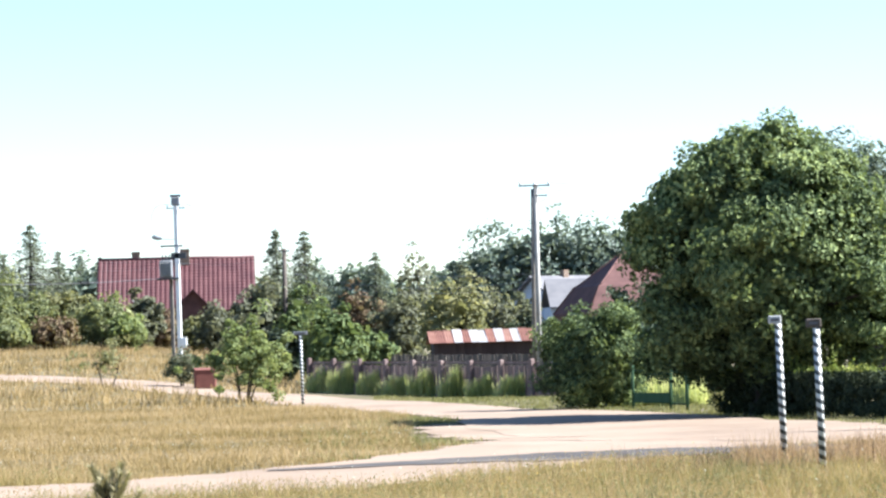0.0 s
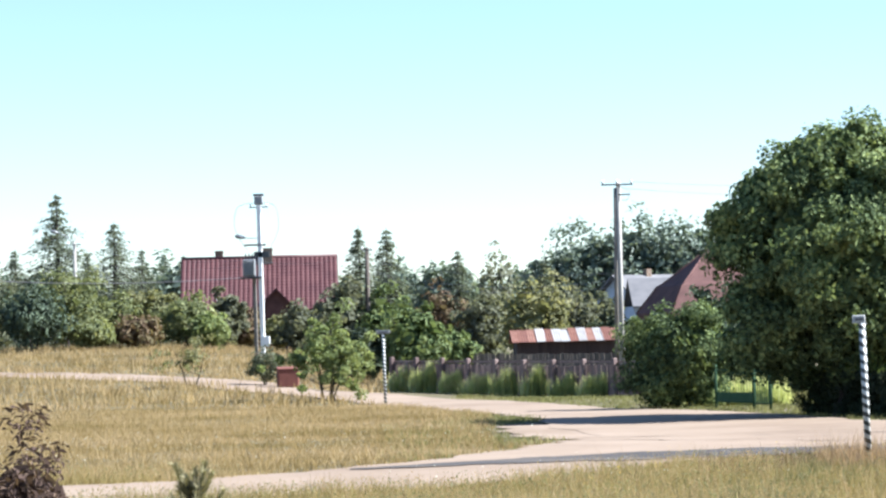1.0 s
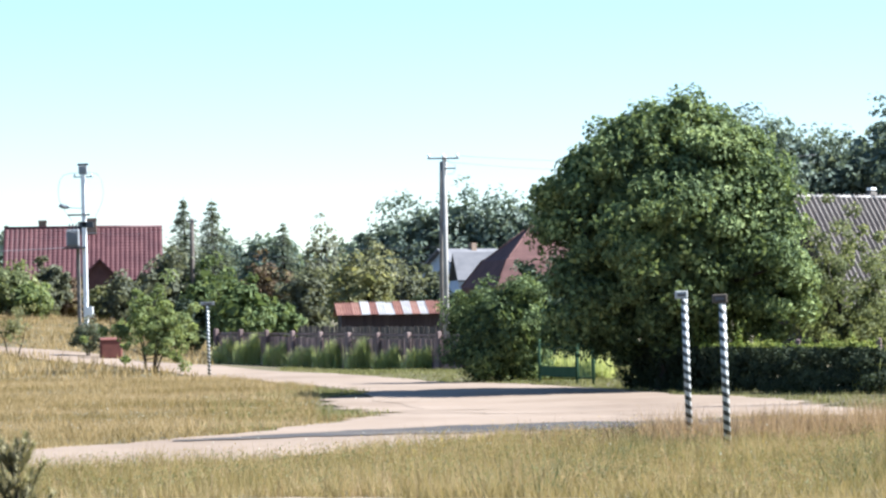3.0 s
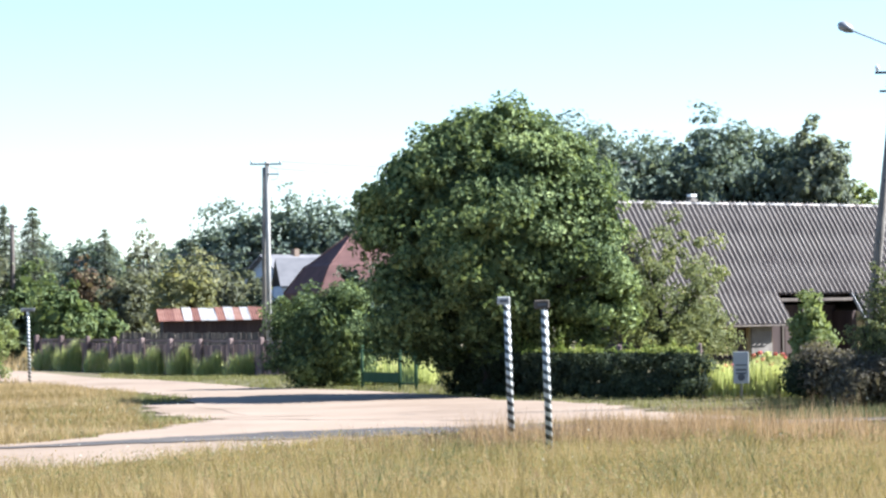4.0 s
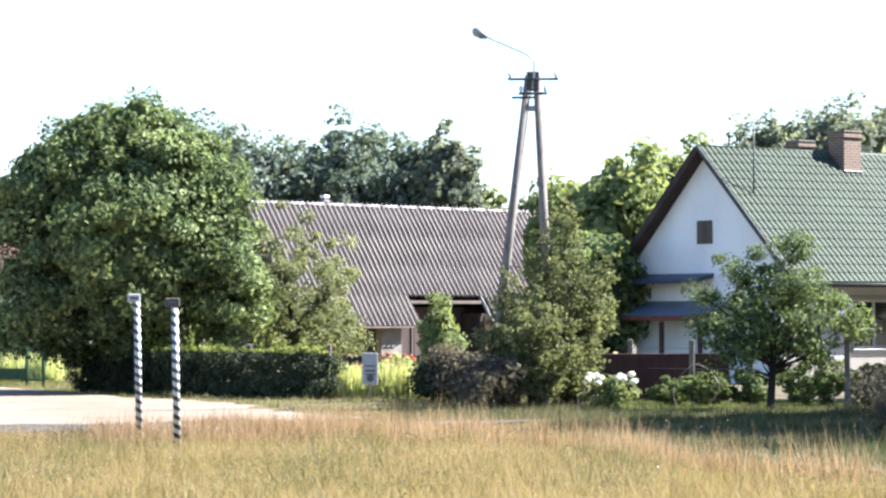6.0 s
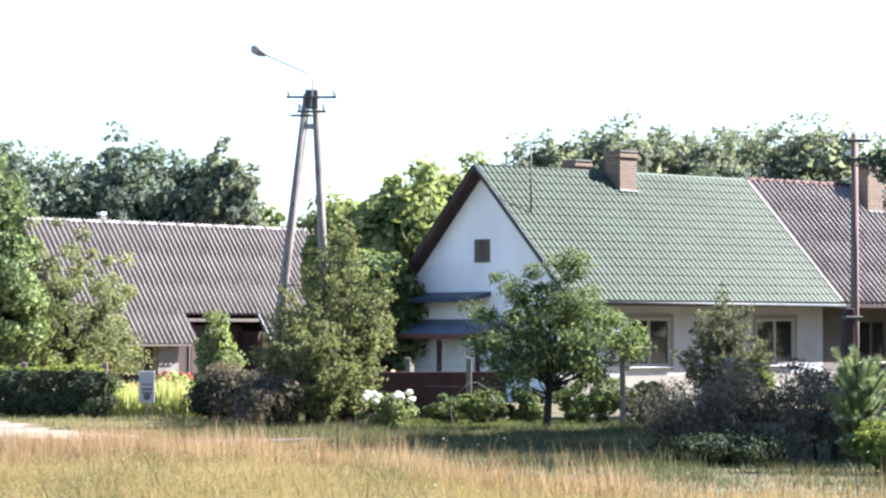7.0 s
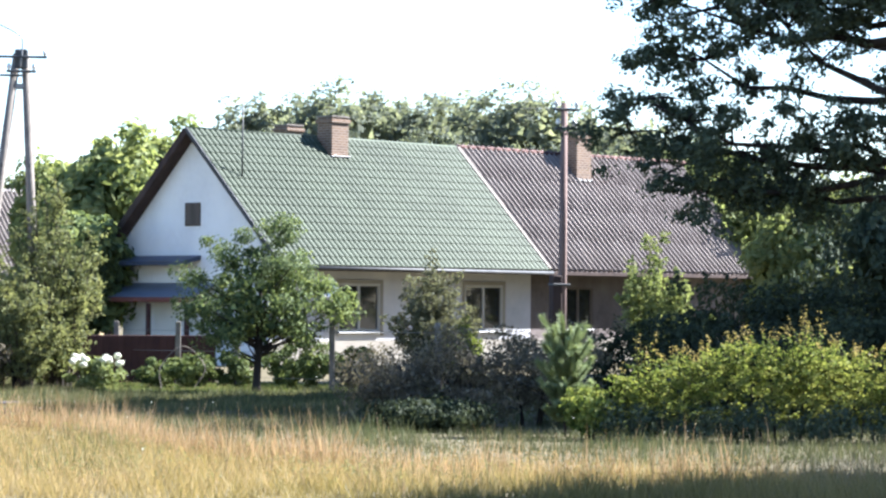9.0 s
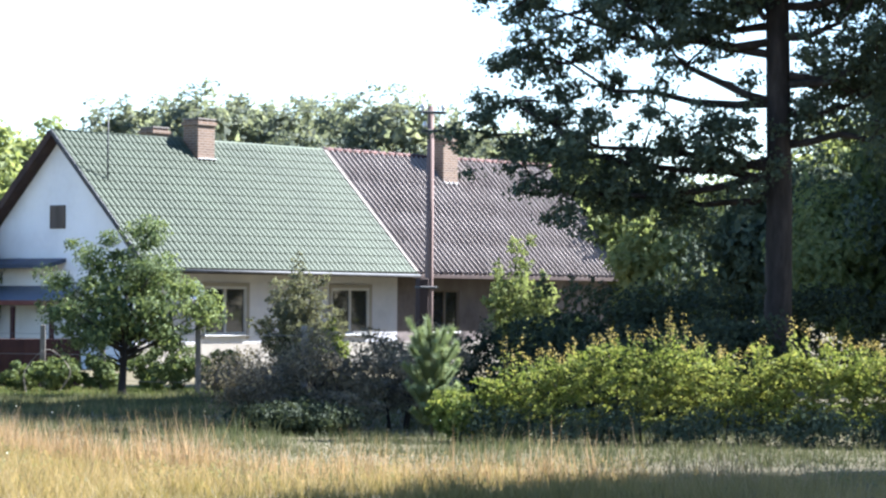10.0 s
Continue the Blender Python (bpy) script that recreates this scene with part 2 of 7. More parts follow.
M["wood_brown"] = material("grey_brown_wood", ((0.108, 0.074, 0.07), (0.168, 0.119, 0.109), (0.238, 0.178, 0.161)), scale=3, rough=0.9, per_object=0.4, stretch=(1, 1, 0.1))
M["wood_red"] = material("dark_red_wood", ((0.044, 0.021, 0.021), (0.071, 0.033, 0.03)), scale=3, rough=0.85, per_object=0.3)
M["blue_roof"] = material("blue_grey_sheet", ((0.03, 0.042, 0.07), (0.05, 0.068, 0.11)), scale=2, rough=0.5)
M["porch_sheet"] = material("pale_blue_grey_sheet", ((0.1, 0.125, 0.17), (0.15, 0.18, 0.23)), scale=2, rough=0.5)
M["gate_green"] = material("green_gate_paint", ((0.03, 0.065, 0.035), (0.045, 0.085, 0.05)), scale=3, rough=0.9, spec=0.1)
M["blue_wall"] = material("pale_blue_render", ((0.34, 0.4, 0.5), (0.42, 0.48, 0.58)), scale=1, rough=0.9)
M["slate"] = material("grey_slate_roof", ((0.1, 0.099, 0.106), (0.151, 0.147, 0.152)), scale=1, rough=0.8)
M["dark"] = material("painted_dark_interior", ((0.015, 0.014, 0.014), (0.03, 0.028, 0.026)), scale=2, rough=0.9)
M["red_board"] = material("dull_red_board", ((0.118, 0.044, 0.033), (0.166, 0.062, 0.047)), scale=3, rough=0.8)
M["sign"] = material("white_sign_board", ((0.37, 0.37, 0.363), (0.429, 0.429, 0.422)), scale=3, rough=0.5)
M["ink"] = material("dark_sign_print", ((0.08, 0.08, 0.09), (0.14, 0.14, 0.15)), scale=3, rough=0.6)
M["brick"] = brick_material("chimney_brick")
M["stripe"] = stripe_material("black_white_stripes", 0.135)
M["cable"] = material("cable", ((0.1, 0.1, 0.11), (0.16, 0.16, 0.17)), rough=0.6)
glass = bpy.data.materials.new("window_glass")
glass.use_nodes = True
gb = glass.node_tree.nodes["Principled BSDF"]
gb.inputs["Base Color"].default_value, gb.inputs["Roughness"].default_value = (0.02, 0.022, 0.025, 1), 0.05
gb.inputs["Specular IOR Level"].default_value = 0.6
M["glass"] = glass


# ---------------------------------------------------------------- helpers
def smooth(a, b, v):
    u = np.clip((v - a) / (b - a), 0, 1)
    return u * u * (3 - 2 * u)


def ground_z(x, y):
    """Height of the ground: flat, with a gentle rise far off beyond the field."""
    x, y = np.asarray(x, float), np.asarray(y, float)
    r, az = np.hypot(x, y), np.degrees(np.arctan2(x, np.maximum(y, 1e-6)))
    az = np.where(y > 0, az, 40.0)
    return 2.6 * smooth(90, 200, r) * smooth(-2, 8, -az) + 0.05 * np.sin(x * 0.31 + 1) * np.sin(y * 0.27) * smooth(10, 30, r)


def polar(az, d):
    """Plan position at a bearing (degrees from +y to +x) and distance from the origin."""
    a = radians(az)
    return d * math.sin(a), d * math.cos(a)


def high(el, d):
    """Height that shows at an elevation angle over a distance."""
    return EYE + d * math.tan(radians(el))


def gz(x, y):
    return float(ground_z(x, y))


def part(name, bm, mat, parent=None, label=""):
    me = bm
    if isinstance(bm, bmesh.types.BMesh):
        me = bpy.data.meshes.new(name)
        bm.to_mesh(me)
        bm.free()
    if mat is not None and not me.materials:
        me.materials.append(mat)
    ob = new(name, me)
    if parent is not None:
        ob.parent = parent
    if label:
        tagged(ob, label)
    return ob


def thing(name, m, label, category, group="", kind=""):
    ob = new(name)
    ob.matrix_world = m
    ob.empty_display_size = 0.2
    return tagged(ob, label, category, group, kind)


def mesh_of(name, verts, faces, shade=False):
    me = bpy.data.meshes.new(name)
    me.from_pydata([tuple(map(float, v)) for v in verts], [], [tuple(map(int, fc)) for fc in faces])
    if shade:
        me.polygons.foreach_set("use_smooth", [True] * len(me.polygons))
    me.update()
    return me


def mesh_np(name, verts, loops, size):
    """A mesh of faces with all the same number of corners, from arrays."""
    me = bpy.data.meshes.new(name)
    n = len(loops) // size
    me.vertices.add(len(verts))
    me.vertices.foreach_set("co", np.ascontiguousarray(verts, np.float32).ravel())
    me.loops.add(len(loops))
    me.loops.foreach_set("vertex_index", np.ascontiguousarray(loops, np.int32))
    me.polygons.add(n)
    me.polygons.foreach_set("loop_start", np.arange(0, n * size, size, dtype=np.int32))
    me.update(calc_edges=True)
    me.shade_flat()
    return me


def block(bm, c, s, rot=None, bevel=0.0):
    """A box of size s centred at c, with its edges broken."""
    r = bmesh.ops.create_cube(bm, size=1.0)
    vs = r["verts"]
    for v in vs:
        v.co = Vector((v.co.x * s[0], v.co.y * s[1], v.co.z * s[2]))
    if bevel:
        es = {e for v in vs for e in v.link_edges}
        out = bmesh.ops.bevel(bm, geom=list(es), offset=bevel, segments=1, affect="EDGES")
        vs = list({v for f in out["faces"] for v in f.verts} | {v for v in vs if v.is_valid})
    m = Matrix.Translation(c) @ (rot.to_4x4() if rot is not None else Matrix())
    for v in vs:
        v.co = m @ v.co
    return bm


def boxed(c, s, rot=None, bevel=0.012):
    return block(bmesh.new(), c, s, rot, bevel)


def tube(points, radii, sides=8, verts=None, faces=None):
    """A tapered tube along points; adds to verts and faces."""
    verts = [] if verts is None else verts
    faces = [] if faces is None else faces
    base = len(verts)
    pts = [Vector(p) for p in points]
    for i, p in enumerate(pts):
        d = (pts[min(i + 1, len(pts) - 1)] - pts[max(i - 1, 0)]).normalized()
        a = d.orthogonal().normalized()
        b = d.cross(a)
        for k in range(sides):
            t = 2 * math.pi * k / sides
            verts.append(p + (a * math.cos(t) + b * math.sin(t)) * radii[i])
    for i in range(len(pts) - 1):
        for k in range(sides):
            a0, a1 = base + i * sides + k, base + i * sides + (k + 1) % sides
            faces.append((a0, a1, a1 + sides, a0 + sides))
    faces.append(tuple(base + k for k in reversed(range(sides))))
    faces.append(tuple(base + (len(pts) - 1) * sides + k for k in range(sides)))
    return verts, faces


def tube_mesh(name, points, radii, sides=8, shade=True):
    v, f = tube(points, radii, sides)
    # the rings of a bent line may flip where its direction turns; lines here bend little
    return mesh_of(name, v, f, shade)


def sagging(a, b, sag, r=0.008, n=14):
    a, b = Vector(a), Vector(b)
    pts = [a.lerp(b, i / n) - Vector((0, 0, sag * 4 * (i / n) * (1 - i / n))) for i in range(n + 1)]
    return tube_mesh("cable", pts, [r] * (n + 1), 5)


# ---------------------------------------------------------------- foliage
def leaves_mesh(name, centers, normals, size, rng, aspect=0.6):
    """One folded, pointed leaf spray (two triangles) at every centre."""
    n = len(centers)
    nrm = normals / (np.linalg.norm(normals, axis=1)[:, None] + 1e-9) + rng.normal(0, 0.36, (n, 3))
    nrm /= np.linalg.norm(nrm, axis=1)[:, None] + 1e-9
    t = rng.normal(0, 1, (n, 3)) + np.array([0, 0, -0.35])
    t -= (t * nrm).sum(1)[:, None] * nrm
    t /= np.linalg.norm(t, axis=1)[:, None] + 1e-9
    b = np.cross(nrm, t)
    s = size * rng.uniform(0.6, 1.35, n)[:, None]
    v = np.empty((n, 4, 3))
    v[:, 0] = centers - t * s * 0.5
    v[:, 1] = centers + b * s * aspect * 0.5 + nrm * s * 0.12
    v[:, 2] = centers + t * s * 0.5 - nrm * s * 0.1
    v[:, 3] = centers - b * s * aspect * 0.5 + nrm * s * 0.12
    k = np.arange(n)[:, None] * 4
    loops = (k + np.array([0, 1, 2, 0, 2, 3])).ravel()
    return mesh_np(name, v.reshape(-1, 3), loops, 3)


def clump_points(rng, center, radii, clumps, clump_r, per, uneven=0.25, shell=0.5, floor=None, box=False, flare=0.28, facing=0.5):
    """Leaf places and outward normals, gathered in clumps over an uneven ellipsoid (or box)."""
    cs = []
    ph = rng.uniform(0, 6, 6)
    while len(cs) < clumps:
        if box:
            u = rng.uniform(-1, 1, 3)
            u[1] *= 1 - flare + flare * u[2]
        else:
            u = rng.normal(0, 1, 3)
            u /= np.linalg.norm(u)
            a = math.atan2(u[1], u[0])
            lump = 1 + uneven * (math.sin(2 * a + ph[0]) * 0.4 + math.sin(3 * a + ph[1] + 2 * u[2]) * 0.4 + math.sin(5 * u[2] + ph[2] + a) * 0.5 + rng.normal(0, 0.25))
            u = u * lump * rng.uniform(shell, 1.0) ** 0.6
        c = np.array(center) + u * np.array(radii)
        if floor is not None and c[2] < floor:
            continue
        cs.append(c)
    cs = np.array(cs)
    r = clump_r * rng.uniform(0.6, 1.4, clumps)
    d = rng.normal(0, 1, (clumps, per, 3))
    d /= np.linalg.norm(d, axis=2)[:, :, None]
    rad = rng.uniform(0.15, 1, (clumps, per, 1)) ** 0.5
    p = cs[:, None, :] + d * rad * r[:, None, None] * np.array([1, 1, 0.75])
    out = (p - np.array(center)) / np.array(radii)
    nr = d * (1 - facing) + out * facing * 1.5 + np.array([0, 0, 0.25])
    return p.reshape(-1, 3), nr.reshape(-1, 3), cs


def leafy(name, az, d, top, width, mat, label, category="tree", trunk=0.25, crown_low=0.25, clumps=60, per=60, leaf=0.2, seed=1,
          lean=0.0, depth=None, clump_r=None, uneven=0.25, group="", kind="", stems=1, limbs=9, bark="bark", shell=0.45, base=None, aspect=0.6, lobes=(), core=0.3, facing=0.5):
    """A broadleaf tree or shrub: tapered trunk with limbs and a crown of small leaves in clumps."""
    if d < 80:
        leaf, per = leaf * 0.82, int(per * 1.3)
    elif d > 110:
        per, core, leaf = int(per * 0.43), core * 0.4, leaf * 1.16
    rng = np.random.default_rng(seed)
    x, y = polar(az, d)
    z0 = gz(x, y) if base is None else base
    h = top - z0
    root = thing(name, pose(x, y, z0), label, category, group, kind)
    lo = h * crown_low
    c = np.array([lean, 0, (lo + h) / 2])
    cr = clump_r or max(0.18, width * 0.14)
    rad = np.array([width / 2 - cr * 0.6, (depth or width) / 2 - cr * 0.6, (h - lo) / 2 - cr * 0.5])
    rad = np.maximum(rad, 0.1)
    p, nr, cs = clump_points(rng, c, rad, clumps, cr, per, uneven, shell, floor=max(0.1, lo * 0.8), facing=facing)
    for lx, ly, lz, rx, ry, rz, k in lobes:
        p2, n2, c2 = clump_points(rng, (lx, ly, lz), (rx, ry, rz), k, cr, per, uneven, shell, floor=0.15)
        p, nr, cs = np.vstack([p, p2]), np.vstack([nr, n2]), np.vstack([cs, c2])
    if core:
        # older, larger leaves fill the inside of the crown and keep the light out
        k = int(len(p) * core)
        q = rng.normal(0, 1, (k, 3))
        q *= (rng.uniform(0.1, 1, k) ** 0.4 / np.linalg.norm(q, axis=1))[:, None] * 0.72
        q = c + q * (rad + cr * 0.5)
        q = q[q[:, 2] > max(0.1, lo * 0.8)]
        inner = leaves_mesh("inner_leaves", q, rng.normal(0, 1, (len(q), 3)), leaf * 2.0, rng, 0.8)
        part("inner_leaves", inner, M[mat], root)
    part("crown", leaves_mesh("crown", p, nr, leaf, rng, aspect), M[mat], root)
    verts, faces = [], []
    for s in range(stems):
        a = rng.uniform(0, 6.28)
        off = Vector((math.cos(a), math.sin(a), 0)) * (0.0 if stems == 1 else width * 0.08)
        tip = Vector((lean * 0.8 + rng.normal(0, width * 0.03), rng.normal(0, width * 0.03), h * 0.82)) + off * 3
        mid = Vector((lean * 0.3 + rng.normal(0, width * 0.02), 0, h * 0.35)) + off * 1.6
        tr = trunk / (1 if stems == 1 else 1.6)
        line = [off + Vector((0, 0, -0.1)), off + Vector((0, 0, h * 0.06)), mid, mid.lerp(tip, 0.55), tip]
        tube(line, [tr * 1.35, tr, tr * 0.75, tr * 0.42, tr * 0.08], 8, verts, faces)
        for q in cs[rng.permutation(len(cs))[:max(2, limbs // stems)]]:
            q = Vector(q)
            zz = min(max(q.z * rng.uniform(0.45, 0.7), h * 0.12), h * 0.75)
            a0 = mid.lerp(tip, max(0, (zz - mid.z) / max(0.01, tip.z - mid.z))) if zz > mid.z else (off + Vector((0, 0, 0))).lerp(mid, zz / mid.z)
            m1 = a0.lerp(q, 0.5) + Vector((0, 0, -0.04 * h * rng.uniform(-0.5, 1)))
            rr = tr * rng.uniform(0.28, 0.45)
            tube([a0, m1, q], [rr, rr * 0.6, rr * 0.12], 6, verts, faces)
    part("trunk", mesh_of("trunk", verts, faces, True), M[bark], root)
    return root


def hedge(name, a, b, height, thick, mat, label, clumps=160, per=60, leaf=0.08, seed=1, spikes=0, category="hedge", clump_r=0.22, flare=0.28, shoot=0.5, dip=0.0, top_mat=""):
    """A hedge between two plan points: stems and a body of leaves, with stray shoots on top."""
    rng = np.random.default_rng(seed)
    ax, ay, bx, by = *a, *b
    ln = math.hypot(bx - ax, by - ay)
    root = thing(name, pose((ax + bx) / 2, (ay + by) / 2, gz((ax + bx) / 2, (ay + by) / 2), 0, 0, math.degrees(math.atan2(by - ay, bx - ax))), label, category)
    p, nr, cs = clump_points(rng, (0, 0, height * 0.5), (ln / 2, thick / 2, height * 0.46), clumps, clump_r, per, box=True, flare=flare)
    if dip:
        sway = 1 - dip * (1 + np.sin(p[:, 0] * 1.7 + seed) * 0.6 + np.sin(p[:, 0] * 3.9) * 0.4)
        p[:, 2] *= np.where(p[:, 2] > height * 0.4, sway, 1.0)
    if spikes:
        sx = rng.uniform(-ln / 2, ln / 2, spikes)
        for s in sx:
            hh = rng.uniform(0.3, 1.0) * shoot
            k = 18
            q = np.stack([s + rng.normal(0, 0.05, k) + np.linspace(0, rng.normal(0, 0.12), k), rng.uniform(-thick / 3, thick / 3) + rng.normal(0, 0.04, k), height * 0.92 + np.linspace(0, hh, k)], 1)
            p, nr = np.vstack([p, q]), np.vstack([nr, rng.normal(0, 1, (k, 3))])
    keep = p[:, 2] > 0.02
    # lit top and shaded sides are painted with two leaf colours
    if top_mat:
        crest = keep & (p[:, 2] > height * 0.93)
        part("top_growth", leaves_mesh("top_growth", p[crest], nr[crest], leaf, rng), M[top_mat], root, "hedge top in lighter leaves that paint the sunlight on it")
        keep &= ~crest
    part("foliage", leaves_mesh("foliage", p[keep], nr[keep], leaf, rng), M[mat], root)
    verts, faces = [], []
    for s in np.arange(-ln / 2 + 0.2, ln / 2, 0.45):
        tube([(s, 0, -0.05), (s + rng.normal(0, 0.1), rng.normal(0, 0.1), height * 0.8)], [0.02, 0.006], 5, verts, faces)
    part("branchwork", mesh_of("branchwork", verts, faces), M["bark"], root)
    return root


def spray_hedge(name, a, b, lobes, thick, mat, tip_mat, label, seed=1, per_m=150, leaf=0.07, leaves=26):
    """An untrimmed hedge: arching twigs set with two ranks of leaves, in uneven lobes, young shoots standing on top."""
    rng = np.random.default_rng(seed)
    (ax, ay), (bx, by) = a, b
    ln = math.hypot(bx - ax, by - ay)
    root = thing(name, pose(ax, ay, gz((ax + bx) / 2, (ay + by) / 2), 0, 0, math.degrees(math.atan2(by - ay, bx - ax))), label, "hedge")
    P, Nn, T, Tn = [], [], [], []
    verts, faces = [], []
    stations, heights = [q[0] * ln for q in lobes], [q[1] for q in lobes]

    def twig(o, way, length, droop, count, young):
        way = np.array(way) / np.linalg.norm(way)
        f = np.linspace(0.08, 1, count)[:, None]
        line = o + way * length * f + np.array([0, 0, -droop]) * f ** 2
        side = np.cross(way, [0, 0, 1.0]) + rng.normal(0, 0.15, 3)
        side /= np.linalg.norm(side) + 1e-9
        rank = np.where(np.arange(count) % 2, 1, -1)[:, None]
        q = line + side * rank * leaf * (0.55 - 0.25 * f) + rng.normal(0, leaf * 0.22, (count, 3))
        nn = np.array([0, 0, 1.0]) - way * 0.35 + side * rank * 0.35 + rng.normal(0, 0.22, (count, 3))
        cut = int(count * 0.62) if young else count
        P.append(q[:cut]), Nn.append(nn[:cut])
        T.append(q[cut:]), Tn.append(nn[cut:])
        tube([tuple(o), tuple(line[count // 2]), tuple(line[-1])], [0.007, 0.005, 0.002], 4, verts, faces)

    for k in range(int(per_m * ln)):
        s = rng.uniform(0, ln)
        h = float(np.interp(s, stations, heights)) * (1 + 0.05 * math.sin(s * 5.1 + seed) + 0.04 * math.sin(s * 11.3))
        y, z = rng.uniform(-0.42, 0.3) * thick, h * rng.uniform(0.12, 0.82) ** 0.8
        a0 = rng.normal(-1.57, 1.1)
        twig(np.array([s, y, z]), (math.cos(a0), math.sin(a0) * 0.8, rng.uniform(0.1, 1.0)), rng.uniform(0.25, 0.55), rng.uniform(0.05, 0.25), leaves, False)
    for k in range(int(16 * ln)):
        s = rng.uniform(0, ln)
        h = float(np.interp(s, stations, heights))
        bunch = max(0.0, math.sin(s * 2.9 + 0.4) * 0.6 + math.sin(s * 7.3) * 0.4)
        twig(np.array([s, rng.uniform(-0.35, 0.25) * thick, h * 0.86]), (rng.normal(0, 0.28), rng.normal(0, 0.25), 1), rng.uniform(0.25, 0.42) + 0.5 * bunch * rng.uniform(0.4, 1), rng.uniform(0, 0.06), 22, True)
    part("foliage", leaves_mesh("foliage", np.vstack(P), np.vstack(Nn), leaf, rng, 0.5), M[mat], root)
    part("fresh_growth", leaves_mesh("fresh_growth", np.vstack(T), np.vstack(Tn), leaf * 0.72, rng, 0.5), M[tip_mat], root, "reddish yellow young tips")
    for s in np.arange(0.2, ln, 0.35):
        h = float(np.interp(s, stations, heights))
        tube([(s, 0, -0.05), (s + rng.normal(0, 0.1), rng.normal(0, 0.1), h * 0.8)], [0.022, 0.006], 5, verts, faces)
    part("branchwork", mesh_of("branchwork", verts, faces), M["bark"], root)
    return root


def spray_bush(name, az, d, top, width, mat, label, seed=1, stems=26, leaf=0.075, category="bush", lean=0.0, low=0.12, twigs=16, leaves=16, trunk=0.02):
    """A loose bush or young tree: many arching stems set with feathery leafy twigs, its outline open and uneven."""
    rng = np.random.default_rng(seed)
    x, y = polar(az, d)
    z0 = gz(x, y)
    h = top - z0
    root = thing(name, pose(x, y, z0), label, category)
    P, Nn = [], []
    verts, faces = [], []
    for k in range(stems):
        a = rng.uniform(0, 6.283)
        out = rng.uniform(0, 1) ** 0.6
        tall = h * (1.02 - 0.5 * out ** 1.6) * rng.uniform(0.72, 1.0)
        if k == 0:
            out, tall = 0.05, h
        tip = np.array([math.cos(a) * out * width / 2 + lean, math.sin(a) * out * width / 2, tall])
        foot = np.array([math.cos(a), math.sin(a), 0]) * rng.uniform(0.02, 0.12) * width
        f = np.linspace(0, 1, 7)[:, None]
        line = foot + (tip - foot) * np.hstack([f ** 1.5, f ** 1.5, f ** 0.9]) + rng.normal(0, 0.02 * h, (7, 3)) * f
        tube([tuple(p) for p in line], [trunk * (1 - 0.85 * i / 6) for i in range(7)], 5, verts, faces)
        for t in range(twigs):
            g = low + (1 - low) * (t + rng.uniform(0, 1)) / twigs
            i = min(int(g * 6), 5)
            o = line[i] + (line[i + 1] - line[i]) * (g * 6 - i)
            b = rng.uniform(0, 6.283)
            way = np.array([math.cos(b), math.sin(b), rng.uniform(0.2, 1.1)])
            way /= np.linalg.norm(way)
            ln = rng.uniform(0.5, 1.0) * (0.26 + 0.09 * width) * (1.15 - 0.75 * g)
            w = np.linspace(0.1, 1, leaves)[:, None]
            side = np.cross(way, [0, 0, 1.0])
            side /= np.linalg.norm(side) + 1e-9
            rank = np.where(np.arange(leaves) % 2, 1, -1)[:, None]
            q = o + way * ln * w + np.array([0, 0, -0.12 * ln]) * w ** 2 + side * rank * leaf * 0.5 + rng.normal(0, leaf * 0.35, (leaves, 3))
            P.append(q)
            Nn.append(np.array([0, 0, 0.9]) - way * 0.3 + side * rank * 0.4 + rng.normal(0, 0.35, (leaves, 3)))
            tube([tuple(o), tuple(o + way * ln)], [trunk * 0.3, 0.002], 3, verts, faces)
    P, Nn = np.vstack(P), np.vstack(Nn)
    keep = P[:, 2] > 0.04
    part("crown", leaves_mesh("crown", P[keep], Nn[keep], leaf, rng, 0.55), M[mat], root)
    part("branchwork", mesh_of("branchwork", verts, faces), M["bark"], root)
    return root


